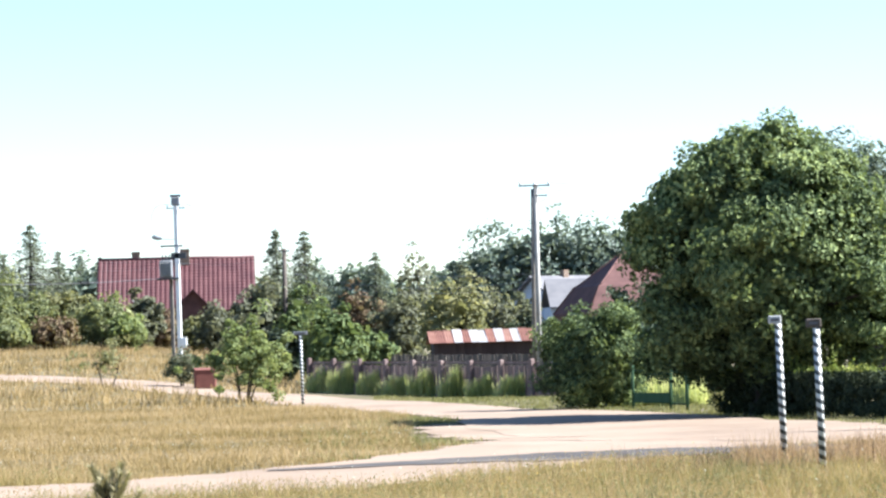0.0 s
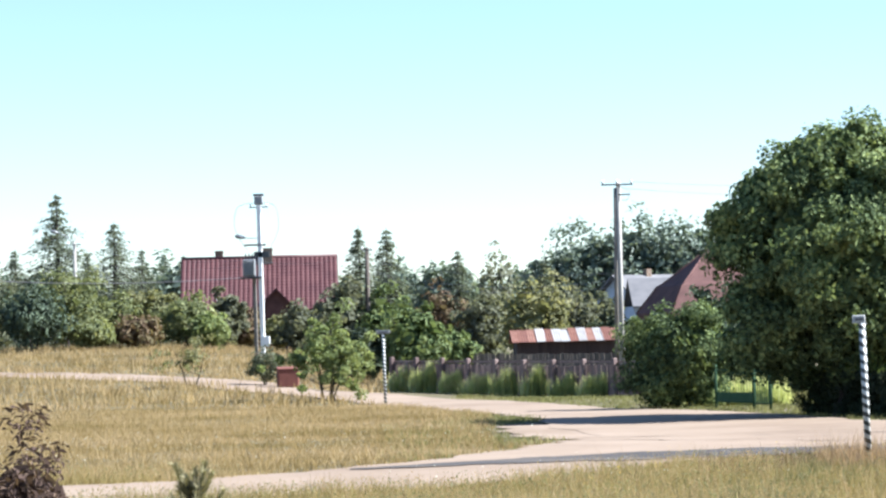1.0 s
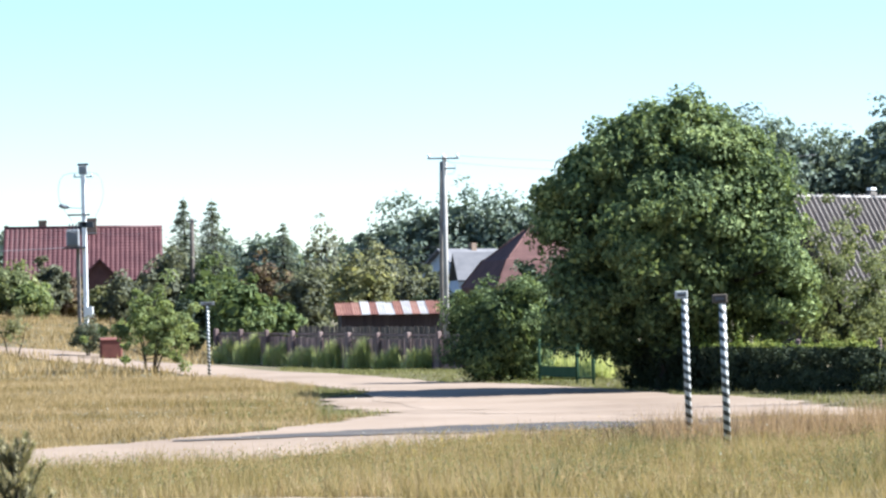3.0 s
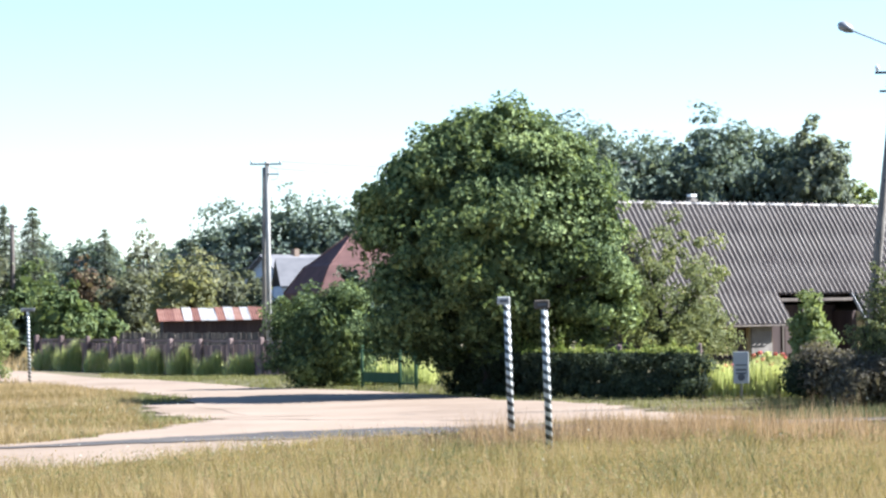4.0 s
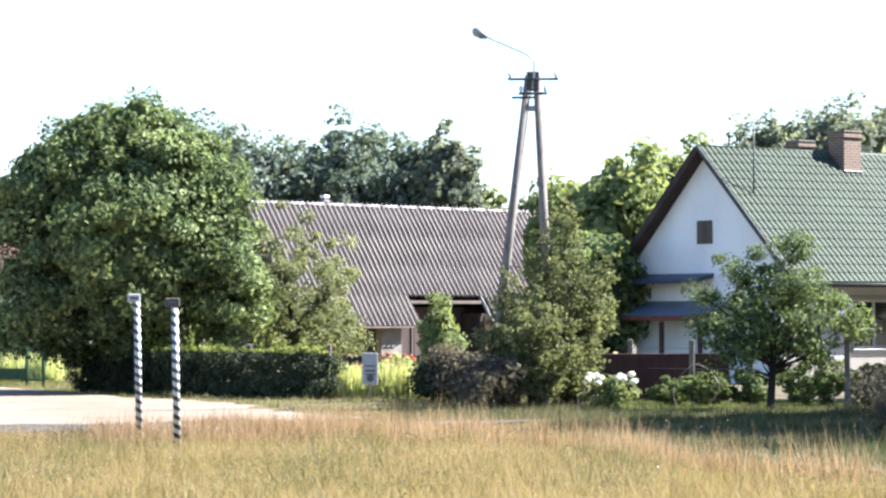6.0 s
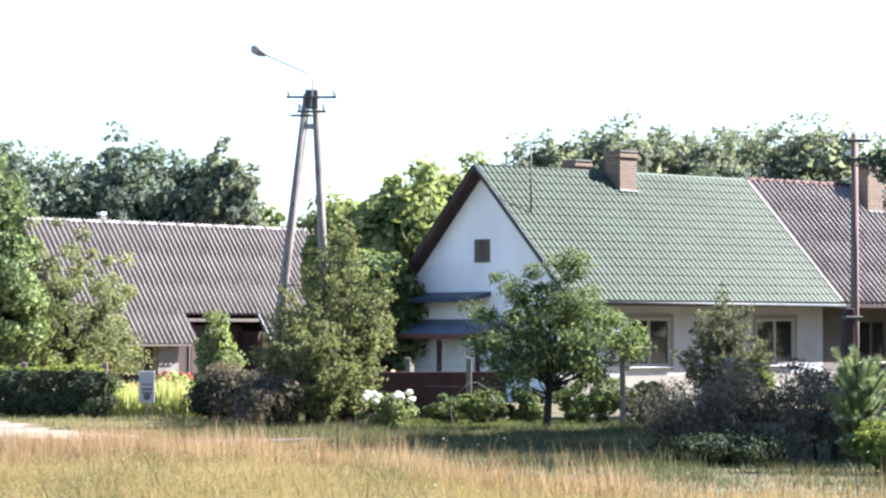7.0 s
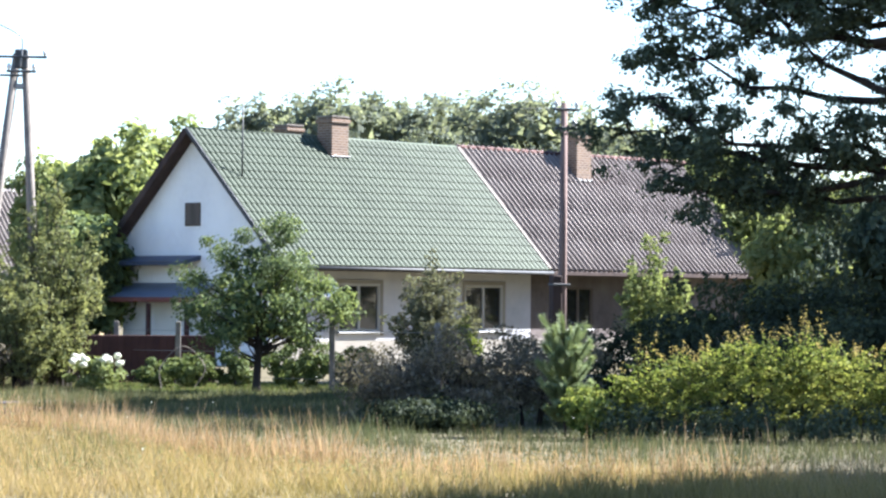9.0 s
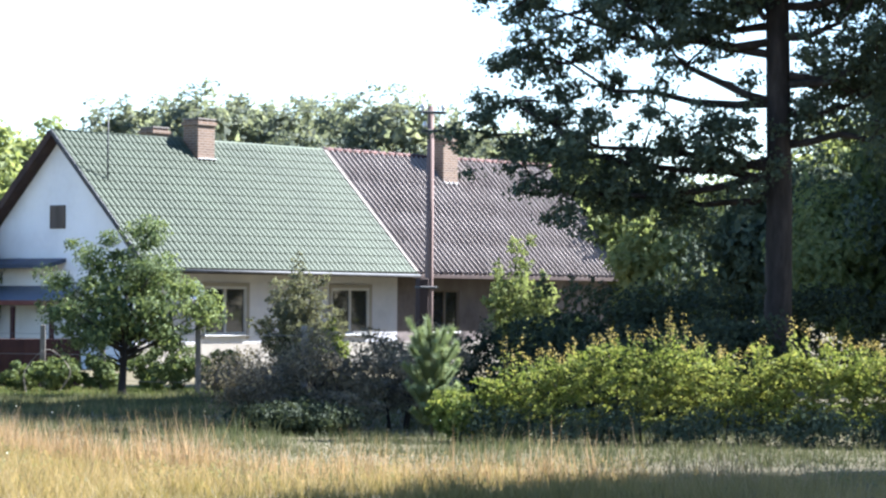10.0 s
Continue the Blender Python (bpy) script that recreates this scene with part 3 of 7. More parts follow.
def spruce(name, az, d, top, width, mat, label, seed=1, tiers=50, base=None, droop=0.42, group="", dens=26):
    rng = np.random.default_rng(seed)
    x, y = polar(az, d)
    z0 = gz(x, y) if base is None else base
    h = top - z0
    root = thing(name, pose(x, y, z0), label, "tree", group)
    verts, faces = tube([(0, 0, -0.1), (0.05, 0, h * 0.5), (0, 0.03, h)], [width * 0.035, width * 0.022, 0.015], 7)
    P, Nn = [], []
    for t in range(tiers):
        u = (t + 0.5) / tiers
        z = h * (0.1 + 0.88 * u + rng.normal(0, 0.008))
        r = width / 2 * (1 - u) * 1.3 + 0.03 * width
        n = max(4, int(7 * (1 - u) + 4))
        for k in range(n):
            a = rng.uniform(0, 6.283)
            rl = r * rng.uniform(0.45, 1.2)
            tipv = np.array([math.cos(a) * rl, math.sin(a) * rl, -droop * rl + 0.15 * rl * u])
            tube([(0, 0, z), (tipv[0] * 0.5, tipv[1] * 0.5, z + tipv[2] * 0.3), (tipv[0], tipv[1], z + tipv[2])], [0.025, 0.018, 0.006], 4, verts, faces)
            m = int(dens * (0.35 + 0.65 * (1 - u)))
            f = rng.uniform(0.15, 1.05, m)[:, None]
            q = np.array([0, 0, z]) + tipv * f + rng.normal(0, 0.13 * r + 0.06, (m, 3)) * np.array([1, 1, 0.5]) * (1.2 - f * 0.6)
            P.append(q)
            Nn.append(np.tile([0, 0, 1.0], (m, 1)) + 0.4 * np.tile(tipv / (rl + 1e-6), (m, 1)))
    part("crown", leaves_mesh("crown", np.vstack(P), np.vstack(Nn), max(0.16, h * 0.028), rng, 0.4), M[mat], root)
    part("trunk", mesh_of("trunk", verts, faces, True), M["bark"], root)
    return root


def young_pine(name, x, y, h, width, mat, label, seed=1, needle=0.09, whorls=4, needles=90, fan=False, taper=False):
    """A young pine: a leader and whorls of upturned shoots set with long needles."""
    rng = np.random.default_rng(seed)
    root = thing(name, pose(x, y, gz(x, y)), label, "tree")
    verts, faces = tube([(0, 0, -0.05), (0.01, 0, h * 0.5), (0, 0, h)], [0.022, 0.016, 0.007], 7)
    nv, nl = [], []

    def brush(a, b, count):
        a, b = np.array(a), np.array(b)
        ax = (b - a) / np.linalg.norm(b - a)
        f = rng.uniform(0, 1, count)[:, None]
        o = a + (b - a) * f
        dirs = rng.normal(0, 1, (count, 3))
        dirs -= (dirs @ ax)[:, None] * ax
        dirs /= np.linalg.norm(dirs, axis=1)[:, None]
        tip = o + (dirs * 0.75 + ax * 0.8) * needle * rng.uniform(0.7, 1.2, count)[:, None]
        side = np.cross(dirs, ax) * 0.006 * (needle / 0.09)
        for k in range(count):
            i = len(nv)
            nv.extend((o[k] - side[k], o[k] + side[k], tip[k]))
            nl.extend((i, i + 1, i + 2))

    brush((0, 0, h * 0.84), (0, 0, h), needles)
    for w in range(whorls):
        z = h * (0.15 + 0.7 * w / max(1, whorls - 1))
        ln = width / 2 * (1.15 - 0.6 * w / whorls)
        if fan:
            ln = width / 2 * (0.5 + 0.5 * math.sin(2.6 * (w + 0.6) / whorls))
        f = w / max(1, whorls - 1)
        if taper:
            z = h * (0.42 + 0.47 * f)
            ln = width / 2 * (1.05 - 0.72 * f)
        k = rng.integers(5, 8)
        for j in range(k):
            a = 2 * math.pi * j / k + rng.uniform(-0.3, 0.3)
            up = rng.uniform(0.5, 1.0) * (1 + 0.9 * (w / whorls) ** 2)
            if taper:
                up = rng.uniform(0.7, 1.1) * (0.7 + 1.3 * f)
            m = (math.cos(a) * ln * 0.5, math.sin(a) * ln * 0.5, z + ln * 0.35 * up)
            e = (math.cos(a) * ln, math.sin(a) * ln, z + ln * (0.9 * up + 0.15))
            tube([(0, 0, z), m, e], [0.011, 0.008, 0.004], 5, verts, faces)
            brush((m[0] * 0.3, m[1] * 0.3, z + (m[2] - z) * 0.3), m, needles // 2)
            brush(m, e, needles)
            for s in (-1, 1):
                e2 = (m[0] - s * math.sin(a) * ln * 0.3, m[1] + s * math.cos(a) * ln * 0.3, m[2] + ln * 0.4)
                tube([m, e2], [0.006, 0.003], 4, verts, faces)
                brush(m, e2, needles // 2)
    part("needles", mesh_np("needles", np.array(nv), np.array(nl), 3), M[mat], root)
    part("stem", mesh_of("stem", verts, faces, True), M["bark"], root)
    return root


# ---------------------------------------------------------------- ground and tracks
def build_ground():
    rs = np.concatenate([np.arange(0, 30, 6), np.arange(30, 220, 3.0), np.geomspace(220, 3000, 16)])
    azs = np.radians(np.concatenate([np.arange(-16, 42, 1.0), np.arange(42, 344, 6.0)]))
    n = len(azs)
    R, A = np.meshgrid(rs, azs, indexing="ij")
    X, Y = R * np.sin(A), R * np.cos(A)
    v = np.stack([X, Y, ground_z(X, Y)], -1).reshape(-1, 3)
    faces = []
    for i in range(len(rs) - 1):
        for k in range(n):
            q = (i * n + k, (i + 1) * n + k, (i + 1) * n + (k + 1) % n, i * n + (k + 1) % n)
            faces.append(q[::-1])
    me = mesh_of("ground", v, faces, True)
    tagged(part("ground", me, M["soil"]), "dry summer meadow ground, sandy and grassy", "ground", kind="structure")


TRACKS = {
    "near": [(-24, 34.5, 4.5), (-6.2, 39.9, 5), (-2, 44.2, 5.2), (1.8, 50, 6), (4.2, 55, 8), (5.4, 58, 8.5)],
    "right": [(1.9, 70, 5.4), (3.3, 64, 7.5), (5.2, 59.5, 9), (7.6, 55.6, 5.5), (10.5, 53.2, 2)],
    "upper": [(5.4, 60, 8), (3.2, 74, 6.2), (0.6, 86, 4.8), (-3.6, 101, 4.2), (-10, 118, 4.2), (-22, 137, 4.6), (-60, 160, 6)],
    "shade_line": [(-3.0, 46.3, 0.4), (-0.5, 47.6, 1.5), (3, 48.6, 2.6), (8, 49.8, 2.4), (12, 51, 1.6), (15, 51.5, 0.4)],
    "path": [(-16, 32.4, 3.6), (-5.2, 30.1, 3.6), (0, 28.2, 3.2), (4, 26.3, 3.0), (8, 23.2, 3.0), (12, 19, 3.0)],
}


def fine_line(pts, n=60):
    a = np.array(pts, float)
    k = np.linspace(0, len(a) - 1, n)
    i = np.clip(k.astype(int), 0, len(a) - 2)
    f = (k - i)[:, None]
    p0, p1, p2, p3 = a[np.maximum(i - 1, 0)], a[i], a[i + 1], a[np.minimum(i + 2, len(a) - 1)]
    return 0.5 * ((2 * p1) + (p2 - p0) * f + (2 * p0 - 5 * p1 + 4 * p2 - p3) * f ** 2 + (3 * p1 - p0 - 3 * p2 + p3) * f ** 3)


LINES = {k: fine_line(v, 90 if k == "shade_line" else 60) for k, v in TRACKS.items()}


def off_track(x, y):
    """Distance from the edge of the nearest track; negative on it."""
    best = np.full(np.shape(x), 1e9)
    for ln in LINES.values():
        for q in ln:
            best = np.minimum(best, np.hypot(x - q[0], y - q[1]) - q[2] / 2)
    return best


def build_shadow_strip():
    """A dark strip that paints a cast shadow across the sandy junction, ragged at its edges."""
    ln = LINES["shade_line"]
    v, faces, m = [], [], 7
    for j, q in enumerate(ln):
        for s in range(m):
            f = (s / (m - 1) - 0.5) * (1 + 0.1 * math.sin(j * 0.7 + s * 2) + 0.08 * math.sin(j * 2.9))
            x, y = q[0], q[1] + q[2] * f + 0.04 * math.sin(j * 1.3)
            v.append((x, y, gz(x, y) + 0.043))
    for j in range(len(ln) - 1):
        for s in range(m - 1):
            faces.append((j * m + s, (j + 1) * m + s, (j + 1) * m + s + 1, j * m + s + 1))
    tagged(part("road", mesh_of("road", v, faces, True), M["shadow_strip"]), "dark mottled strip painting a cast shadow across the sandy track", "road", kind="structure")


def build_tracks():
    for i, (k, ln) in enumerate(LINES.items()):
        if k == "shade_line":
            continue
        d = np.gradient(ln[:, :2], axis=0)
        d /= np.linalg.norm(d, axis=1)[:, None]
        nrm = np.stack([-d[:, 1], d[:, 0]], 1)
        v, faces, m = [], [], 9
        for j, q in enumerate(ln):
            for s in range(m):
                f = (s / (m - 1) - 0.5) * (1 + 0.06 * math.sin(j * 0.9 + s) + 0.05 * math.sin(j * 2.3))
                p = q[:2] + nrm[j] * q[2] * f
                rut = -0.006 if s in (2, 6) else 0.0
                v.append((p[0], p[1], gz(*p) + 0.03 + 0.003 * i + rut))
        for j in range(len(ln) - 1):
            for s in range(m - 1):
                faces.append((j * m + s, (j + 1) * m + s, (j + 1) * m + s + 1, j * m + s + 1))
        tagged(part("road", mesh_of("road", v, faces, True), M["sand"]), "pale sandy dirt track with faint wheel ruts", "dirt road", kind="structure")


def grass_field(name, label, mat, region, count, height, blades, width, seed, bend=0.5, spread=0.12, patch=None, lean=0.35, ragged=0.27):
    """Tufts of single blades scattered over a bearing and distance range, off the tracks."""
    rng = np.random.default_rng(seed)
    a0, a1, d0, d1 = region
    az = rng.uniform(a0, a1, count)
    d = np.sqrt(rng.uniform(d0 ** 2, d1 ** 2, count))
    x, y = d * np.sin(np.radians(az)), d * np.cos(np.radians(az))
    keep = off_track(x, y) > rng.uniform(-0.25, 0.3, count)
    if patch is not None:
        keep &= patch(x, y, rng)
    x, y = x[keep], y[keep]
    lum = 0.7 + 0.25 * np.sin(x * 0.7 + 1.3) * np.sin(y * 0.45) + 0.22 * np.sin(x * 2.3 + y) * np.sin(x * 0.9 - 1.7 * y) + rng.normal(0, ragged, len(x))
    h = np.clip(height * lum, height * 0.35, height * 1.35)
    n = len(x)
    bx = np.repeat(x, blades) + rng.normal(0, spread, n * blades)
    by = np.repeat(y, blades) + rng.normal(0, spread, n * blades)
    hh = np.repeat(h, blades) * rng.uniform(0.55, 1.15, n * blades)
    zz = ground_z(bx, by) - 0.02
    a = rng.uniform(0, 6.283, n * blades)
    ln = rng.uniform(0.1, 1.0, n * blades) * bend * hh
    ta, tl = rng.uniform(0, 6.283, n), rng.uniform(0, 1, n) * lean
    tx = bx + np.cos(a) * ln + np.repeat(np.cos(ta) * tl, blades) * hh
    ty = by + np.sin(a) * ln + np.repeat(np.sin(ta) * tl, blades) * hh
    w = width * rng.uniform(0.7, 1.3, n * blades)
    # each blade has a random turn
    t = rng.uniform(0, 6.283, n * blades)
    sx, sy = np.cos(t) * w / 2, np.sin(t) * w / 2
    v = np.stack([np.stack([bx - sx, by - sy, zz], 1), np.stack([bx + sx, by + sy, zz], 1), np.stack([tx, ty, zz + hh], 1)], 1)
    loops = np.arange(n * blades * 3)
    return tagged(part(name, mesh_np(name, v.reshape(-1, 3), loops, 3), M[mat]), label, "grass", kind="stuff")


build_ground()
build_tracks()
build_shadow_strip()

# ---------------------------------------------------------------- roofs
def corrugated(name, w, l, pitch=0.177, amp=0.06, per=6, t=0.008):
    """A corrugated sheet in the local xy plane, waves running along y."""
    waves = max(1, round(w / pitch))
    pitch, n = w / waves, waves * per
    v, f = [], []
    for i in range(n + 1):
        x = w * i / n
        z = amp * math.sin(2 * math.pi * x / pitch)
        v += [(x, 0, z), (x, l, z), (x, 0, z - t), (x, l, z - t)]
    for i in range(n):
        a, b = i * 4, i * 4 + 4
        f += [(a, b, b + 1, a + 1), (a + 2, a + 3, b + 3, b + 2), (a, a + 2, b + 2, b), (a + 1, b + 1, b + 3, a + 3)]
    return mesh_of(name, v, f)


def sheeted_slope(parent, mat, x0, x1, y_eave, z_eave, y_ridge, z_ridge, sheet_w=1.06, sheet_l=1.25, skip=None, pitch=0.265, seed=3, amp=0.06):
    """A roof slope laid with overlapping corrugated sheets, each an object on one shared mesh."""
    rng = random.Random(seed)
    ang = math.atan2(z_ridge - z_eave, y_ridge - y_eave)
    length = math.hypot(z_ridge - z_eave, y_ridge - y_eave)
    flip = y_ridge < y_eave
    cols, rows = max(1, round((x1 - x0) / sheet_w)), max(1, round(length / sheet_l))
    cw, rl = (x1 - x0) / cols, length / rows
    me = corrugated("roof_sheet", cw, rl + 0.1, pitch, amp)
    me.materials.append(mat)
    for r in range(rows):
        for c in range(cols):
            if skip and skip(x0 + (c + 0.5) * cw, r):
                continue
            ob = new("roof_sheet", me)
            ob.parent = parent
            o = Matrix.Translation((x0 + c * cw, y_eave + r * rl * math.cos(ang), z_eave + r * rl * math.sin(ang) + 0.02 + 0.0 * r))
            tilt = Matrix.Rotation(ang - 0.012 + rng.uniform(-0.003, 0.003), 4, "X")
            ob.matrix_local = o @ tilt @ Matrix.Translation((0, 0, rng.uniform(0, 0.006)))


def tiled_slope(name, w, l, step=0.35, wave=0.22, amp=0.05, rise=0.02):
    """Pressed metal tile sheet: waves across, a step at each course."""
    per = 6
    n = int(w / wave * per)
    rows = int(l / step)
    ys, zs = [], []
    for r in range(rows + 1):
        ys += [r * step + 0.001, min(l, (r + 1) * step) - 0.001]
        zs += [rise, 0.0]
    xs = np.linspace(0, w, n + 1)
    Y, X = np.meshgrid(ys, xs, indexing="ij")
    Z = np.array(zs)[:, None] + amp * np.abs(np.sin(np.pi * X / wave)) ** 0.7
    v = np.stack([X, Y, Z], -1).reshape(-1, 3)
    m = n + 1
    i, j = np.meshgrid(np.arange(len(ys) - 1), np.arange(n), indexing="ij")
    a = (i * m + j).ravel()
    loops = np.stack([a, a + 1, a + m + 1, a + m], 1).ravel()
    return mesh_np(name, v, loops, 4)


def window(parent, x, z, w, h, y=0.0, name="window", leaves=2, frame="white", sill=True):
    """A casement window set into a wall whose face lies at local y; x, z: its lower left corner."""
    bm = bmesh.new()
    t = 0.075
    for c, s in (((x + w / 2, y - 0.02, z + t / 2), (w, 0.09, t)), ((x + w / 2, y - 0.02, z + h - t / 2), (w, 0.09, t)),
                 ((x + t / 2, y - 0.02, z + h / 2), (t, 0.09, h - 2 * t)), ((x + w - t / 2, y - 0.02, z + h / 2), (t, 0.09, h - 2 * t))):
        block(bm, c, s, None, 0.006)
    for i in range(1, leaves):
        block(bm, (x + w * i / leaves, y - 0.02, z + h / 2), (t, 0.08, h - 2 * t), None, 0.006)
    win = part(name, bm, M[frame], parent)
    pw = (w - t * (leaves + 1)) / leaves
    for i in range(leaves):
        part("pane", boxed((x + t + pw / 2 + i * (pw + t), y + 0.0, z + h / 2), (pw, 0.01, h - 2 * t), None, 0.0), M["glass"], win)
    if sill:
        part("sill", boxed((x + w / 2, y - 0.07, z - 0.03), (w + 0.12, 0.2, 0.04)), M["metal_grey"], win)
    return win


def gable_wall(x, y0, y1, z0, ze0, ze1, yr, zr, t=0.3):
    """A wall in the plane of local x with a gable top."""
    pts = [(y0, z0), (y1, z0), (y1, ze1), (yr, zr), (y0, ze0)]
    v = [(x, a, b) for a, b in pts] + [(x + t, a, b) for a, b in pts]
    n = len(pts)
    f = [tuple(range(n))[::-1], tuple(range(n, 2 * n))] + [(i, (i + 1) % n, (i + 1) % n + n, i + n) for i in range(n)]
    return mesh_of("wall", v, f)


def slab(name, pts, t):
    """A thin slab from four corner points, thickened downwards."""
    v = [Vector(p) for p in pts] + [Vector(p) - Vector((0, 0, t)) for p in pts]
    return mesh_of(name, v, [(0, 1, 2, 3), (7, 6, 5, 4), (0, 4, 5, 1), (1, 5, 6, 2), (2, 6, 7, 3), (3, 7, 4, 0)])


def wall_with_openings(x0, x1, z0, z1, y, t, holes):
    """A wall along local x, pierced by holes (x, z, w, h): one closed mesh with reveals."""
    xs = sorted({x0, x1, *[h[0] for h in holes], *[h[0] + h[2] for h in holes]})
    zs = sorted({z0, z1, *[max(z0, h[1]) for h in holes], *[h[1] + h[3] for h in holes]})
    solid = {(i, k): not any(h[0] < (xs[i] + xs[i + 1]) / 2 < h[0] + h[2] and h[1] < (zs[k] + zs[k + 1]) / 2 < h[1] + h[3] for h in holes)
             for i in range(len(xs) - 1) for k in range(len(zs) - 1)}
    bm = bmesh.new()
    cache = {}

    def at(i, k, s):
        if (i, k, s) not in cache:
            cache[i, k, s] = bm.verts.new((xs[i], y + t * s, zs[k]))
        return cache[i, k, s]

    for (i, k), full in solid.items():
        if not full:
            continue
        bm.faces.new((at(i, k, 0), at(i + 1, k, 0), at(i + 1, k + 1, 0), at(i, k + 1, 0)))
        bm.faces.new((at(i, k, 1), at(i, k + 1, 1), at(i + 1, k + 1, 1), at(i + 1, k, 1)))
        for di, dk, a, b in ((-1, 0, (i, k), (i, k + 1)), (1, 0, (i + 1, k + 1), (i + 1, k)), (0, -1, (i + 1, k), (i, k)), (0, 1, (i, k + 1), (i + 1, k + 1))):
            if not solid.get((i + di, k + dk), False):
                bm.faces.new((at(*a, 0), at(*b, 0), at(*b, 1), at(*a, 1)))
    bmesh.ops.recalc_face_normals(bm, faces=bm.faces)
    return bm


def brick_chimney(parent, x, y, z0, z1, w, mat="brick", cap=True, name="chimney"):
    bm = boxed((x, y, (z0 + z1) / 2), (w, w * 0.8, z1 - z0), None, 0.01)
    block(bm, (x, y, z1 - 0.12), (w + 0.1, w * 0.8 + 0.1, 0.1), None, 0.01)
    ch = part(name, bm, M[mat], parent)
    if cap:
        part("cap", boxed((x, y, z1 + 0.02), (w + 0.06, w * 0.8 + 0.06, 0.05)), M["concrete_dark"], ch)
    part("flashing", boxed((x, y - w * 0.42, z0 + 0.26), (w + 0.1, 0.08, 0.04)), M["metal_grey"], ch)
    return ch


# ---------------------------------------------------------------- white semi-detached house
def white_house():
    ang = 26.0
    u, n = (math.cos(radians(ang)), math.sin(radians(ang))), (math.sin(radians(ang)), -math.cos(radians(ang)))
    s, o = 57.35, -55.05
    x, y = s * u[0] + o * n[0], s * u[1] + o * n[1]
    H = thing("house", pose(x, y, 0, 0, 0, ang), "long white rendered semi-detached house, green metal roof and brown corrugated roof", "house")
    L, J, YR, ZR, ZE, YB, ZB = 23.8, 11.75, 3.45, 6.89, 2.9, 6.9, 3.4
    k = (ZR - ZE) / (YR + 0.45)
    zw = ZE + 0.45 * k - 0.12
    F = 0.4
    w1, w2, dr = (2.85, 1.0, 1.85, 1.42), (8.6, 1.0, 1.85, 1.42), (13.6, 1.05, 1.5, 1.35)
    part("wall", wall_with_openings(0, J + 0.1, 0.75, zw + 0.2, F, 0.3, [w1, w2]), M["render_shaded"], H, "rendered front wall, its shade put into a grey-white colour")
    part("wall", wall_with_openings(J + 0.1, L, 0.75, zw + 0.2, F, 0.3, [dr, (18.0, 1.0, 1.5, 1.35)]), M["plaster_shaded"], H, "front wall of the second half, tree shade put into its brown colour")
    part("plinth", boxed((L / 2, F + 0.145, 0.35), (L, 0.3, 0.8)), M["plinth"], H, "cream plinth")
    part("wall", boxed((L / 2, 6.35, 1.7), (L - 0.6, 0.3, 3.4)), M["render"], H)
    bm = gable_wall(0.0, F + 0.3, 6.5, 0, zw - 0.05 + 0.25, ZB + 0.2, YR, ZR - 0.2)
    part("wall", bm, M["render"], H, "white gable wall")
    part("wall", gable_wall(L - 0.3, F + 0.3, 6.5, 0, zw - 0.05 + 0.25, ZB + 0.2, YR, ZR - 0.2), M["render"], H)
    # solid box; the darkness of the rooms is its colour
    part("interior", boxed((L / 2, 3.5, 1.5), (L - 1.0, 4.4, 2.9)), M["dark"], H, "near-black box standing in for unlit rooms")
    for w in (w1, w2):
        window(H, w[0], w[1], w[2], w[3], F + 0.06, leaves=2, frame="sign")
        bm = bmesh.new()
        for c, sz in (((w[0] - 0.06, F - 0.012, w[1] + w[3] / 2), (0.12, 0.03, w[3] + 0.24)), ((w[0] + w[2] + 0.06, F - 0.012, w[1] + w[3] / 2), (0.12, 0.03, w[3] + 0.24)),
                      ((w[0] + w[2] / 2, F - 0.012, w[1] + w[3] + 0.06), (w[2], 0.03, 0.12))):
            block(bm, c, sz, None, 0.005)
        part("window_surround", bm, M["plinth"], H)
    window(H, dr[0], dr[1], dr[2], dr[3], F + 0.08, frame="wood_grey")
    window(H, 18.0, 1.0, 1.5, 1.35, F + 0.08, frame="wood_grey")
    # green roof half
    length = math.hypot(ZR - ZE, YR + 0.45)
    a = math.atan2(ZR - ZE, YR + 0.45)
    g = part("roof", tiled_slope("roof", J + 0.4, length), M["roof_green"], H, "sage green pressed metal tile roof")
    g.matrix_local = Matrix.Translation((-0.4, -0.45, ZE)) @ Matrix.Rotation(a, 4, "X")
    part("roof_deck", slab("roof_deck", [(-0.35, -0.4, ZE - 0.03), (L + 0.35, -0.4, ZE - 0.03), (L + 0.35, YR, ZR - 0.04), (-0.35, YR, ZR - 0.04)], 0.1), M["wood_dark"], H)
    part("back_roof", slab("back_roof", [(-0.4, YR, ZR), (J, YR, ZR), (J, YB, ZB), (-0.4, YB, ZB)][::-1], 0.1), M["roof_green"], H)
    part("back_roof", slab("back_roof", [(J, YR, ZR), (L + 0.35, YR, ZR), (L + 0.35, YB, ZB), (J, YB, ZB)][::-1], 0.1), M["roof_brown"], H)
    # brown corrugated half
    sheeted_slope(H, M["roof_brown"], J + 0.05, L + 0.4, -0.4, ZE + 0.0, YR, ZR, seed=5, amp=0.075)
    # ridge, verge boards, junction strip, gutter
    part("ridge_cap", tube_mesh("ridge_cap", [(-0.42, YR, ZR + 0.0), (J, YR, ZR + 0.0)], [0.06, 0.06], 8), M["roof_green"], H)
    v, f = [], []
    x = J
    while x < L + 0.3:
        tube([(x, YR, ZR + 0.02), (x + 0.48, YR, ZR + 0.03)], [0.07, 0.075], 8, v, f)
        x += 0.45
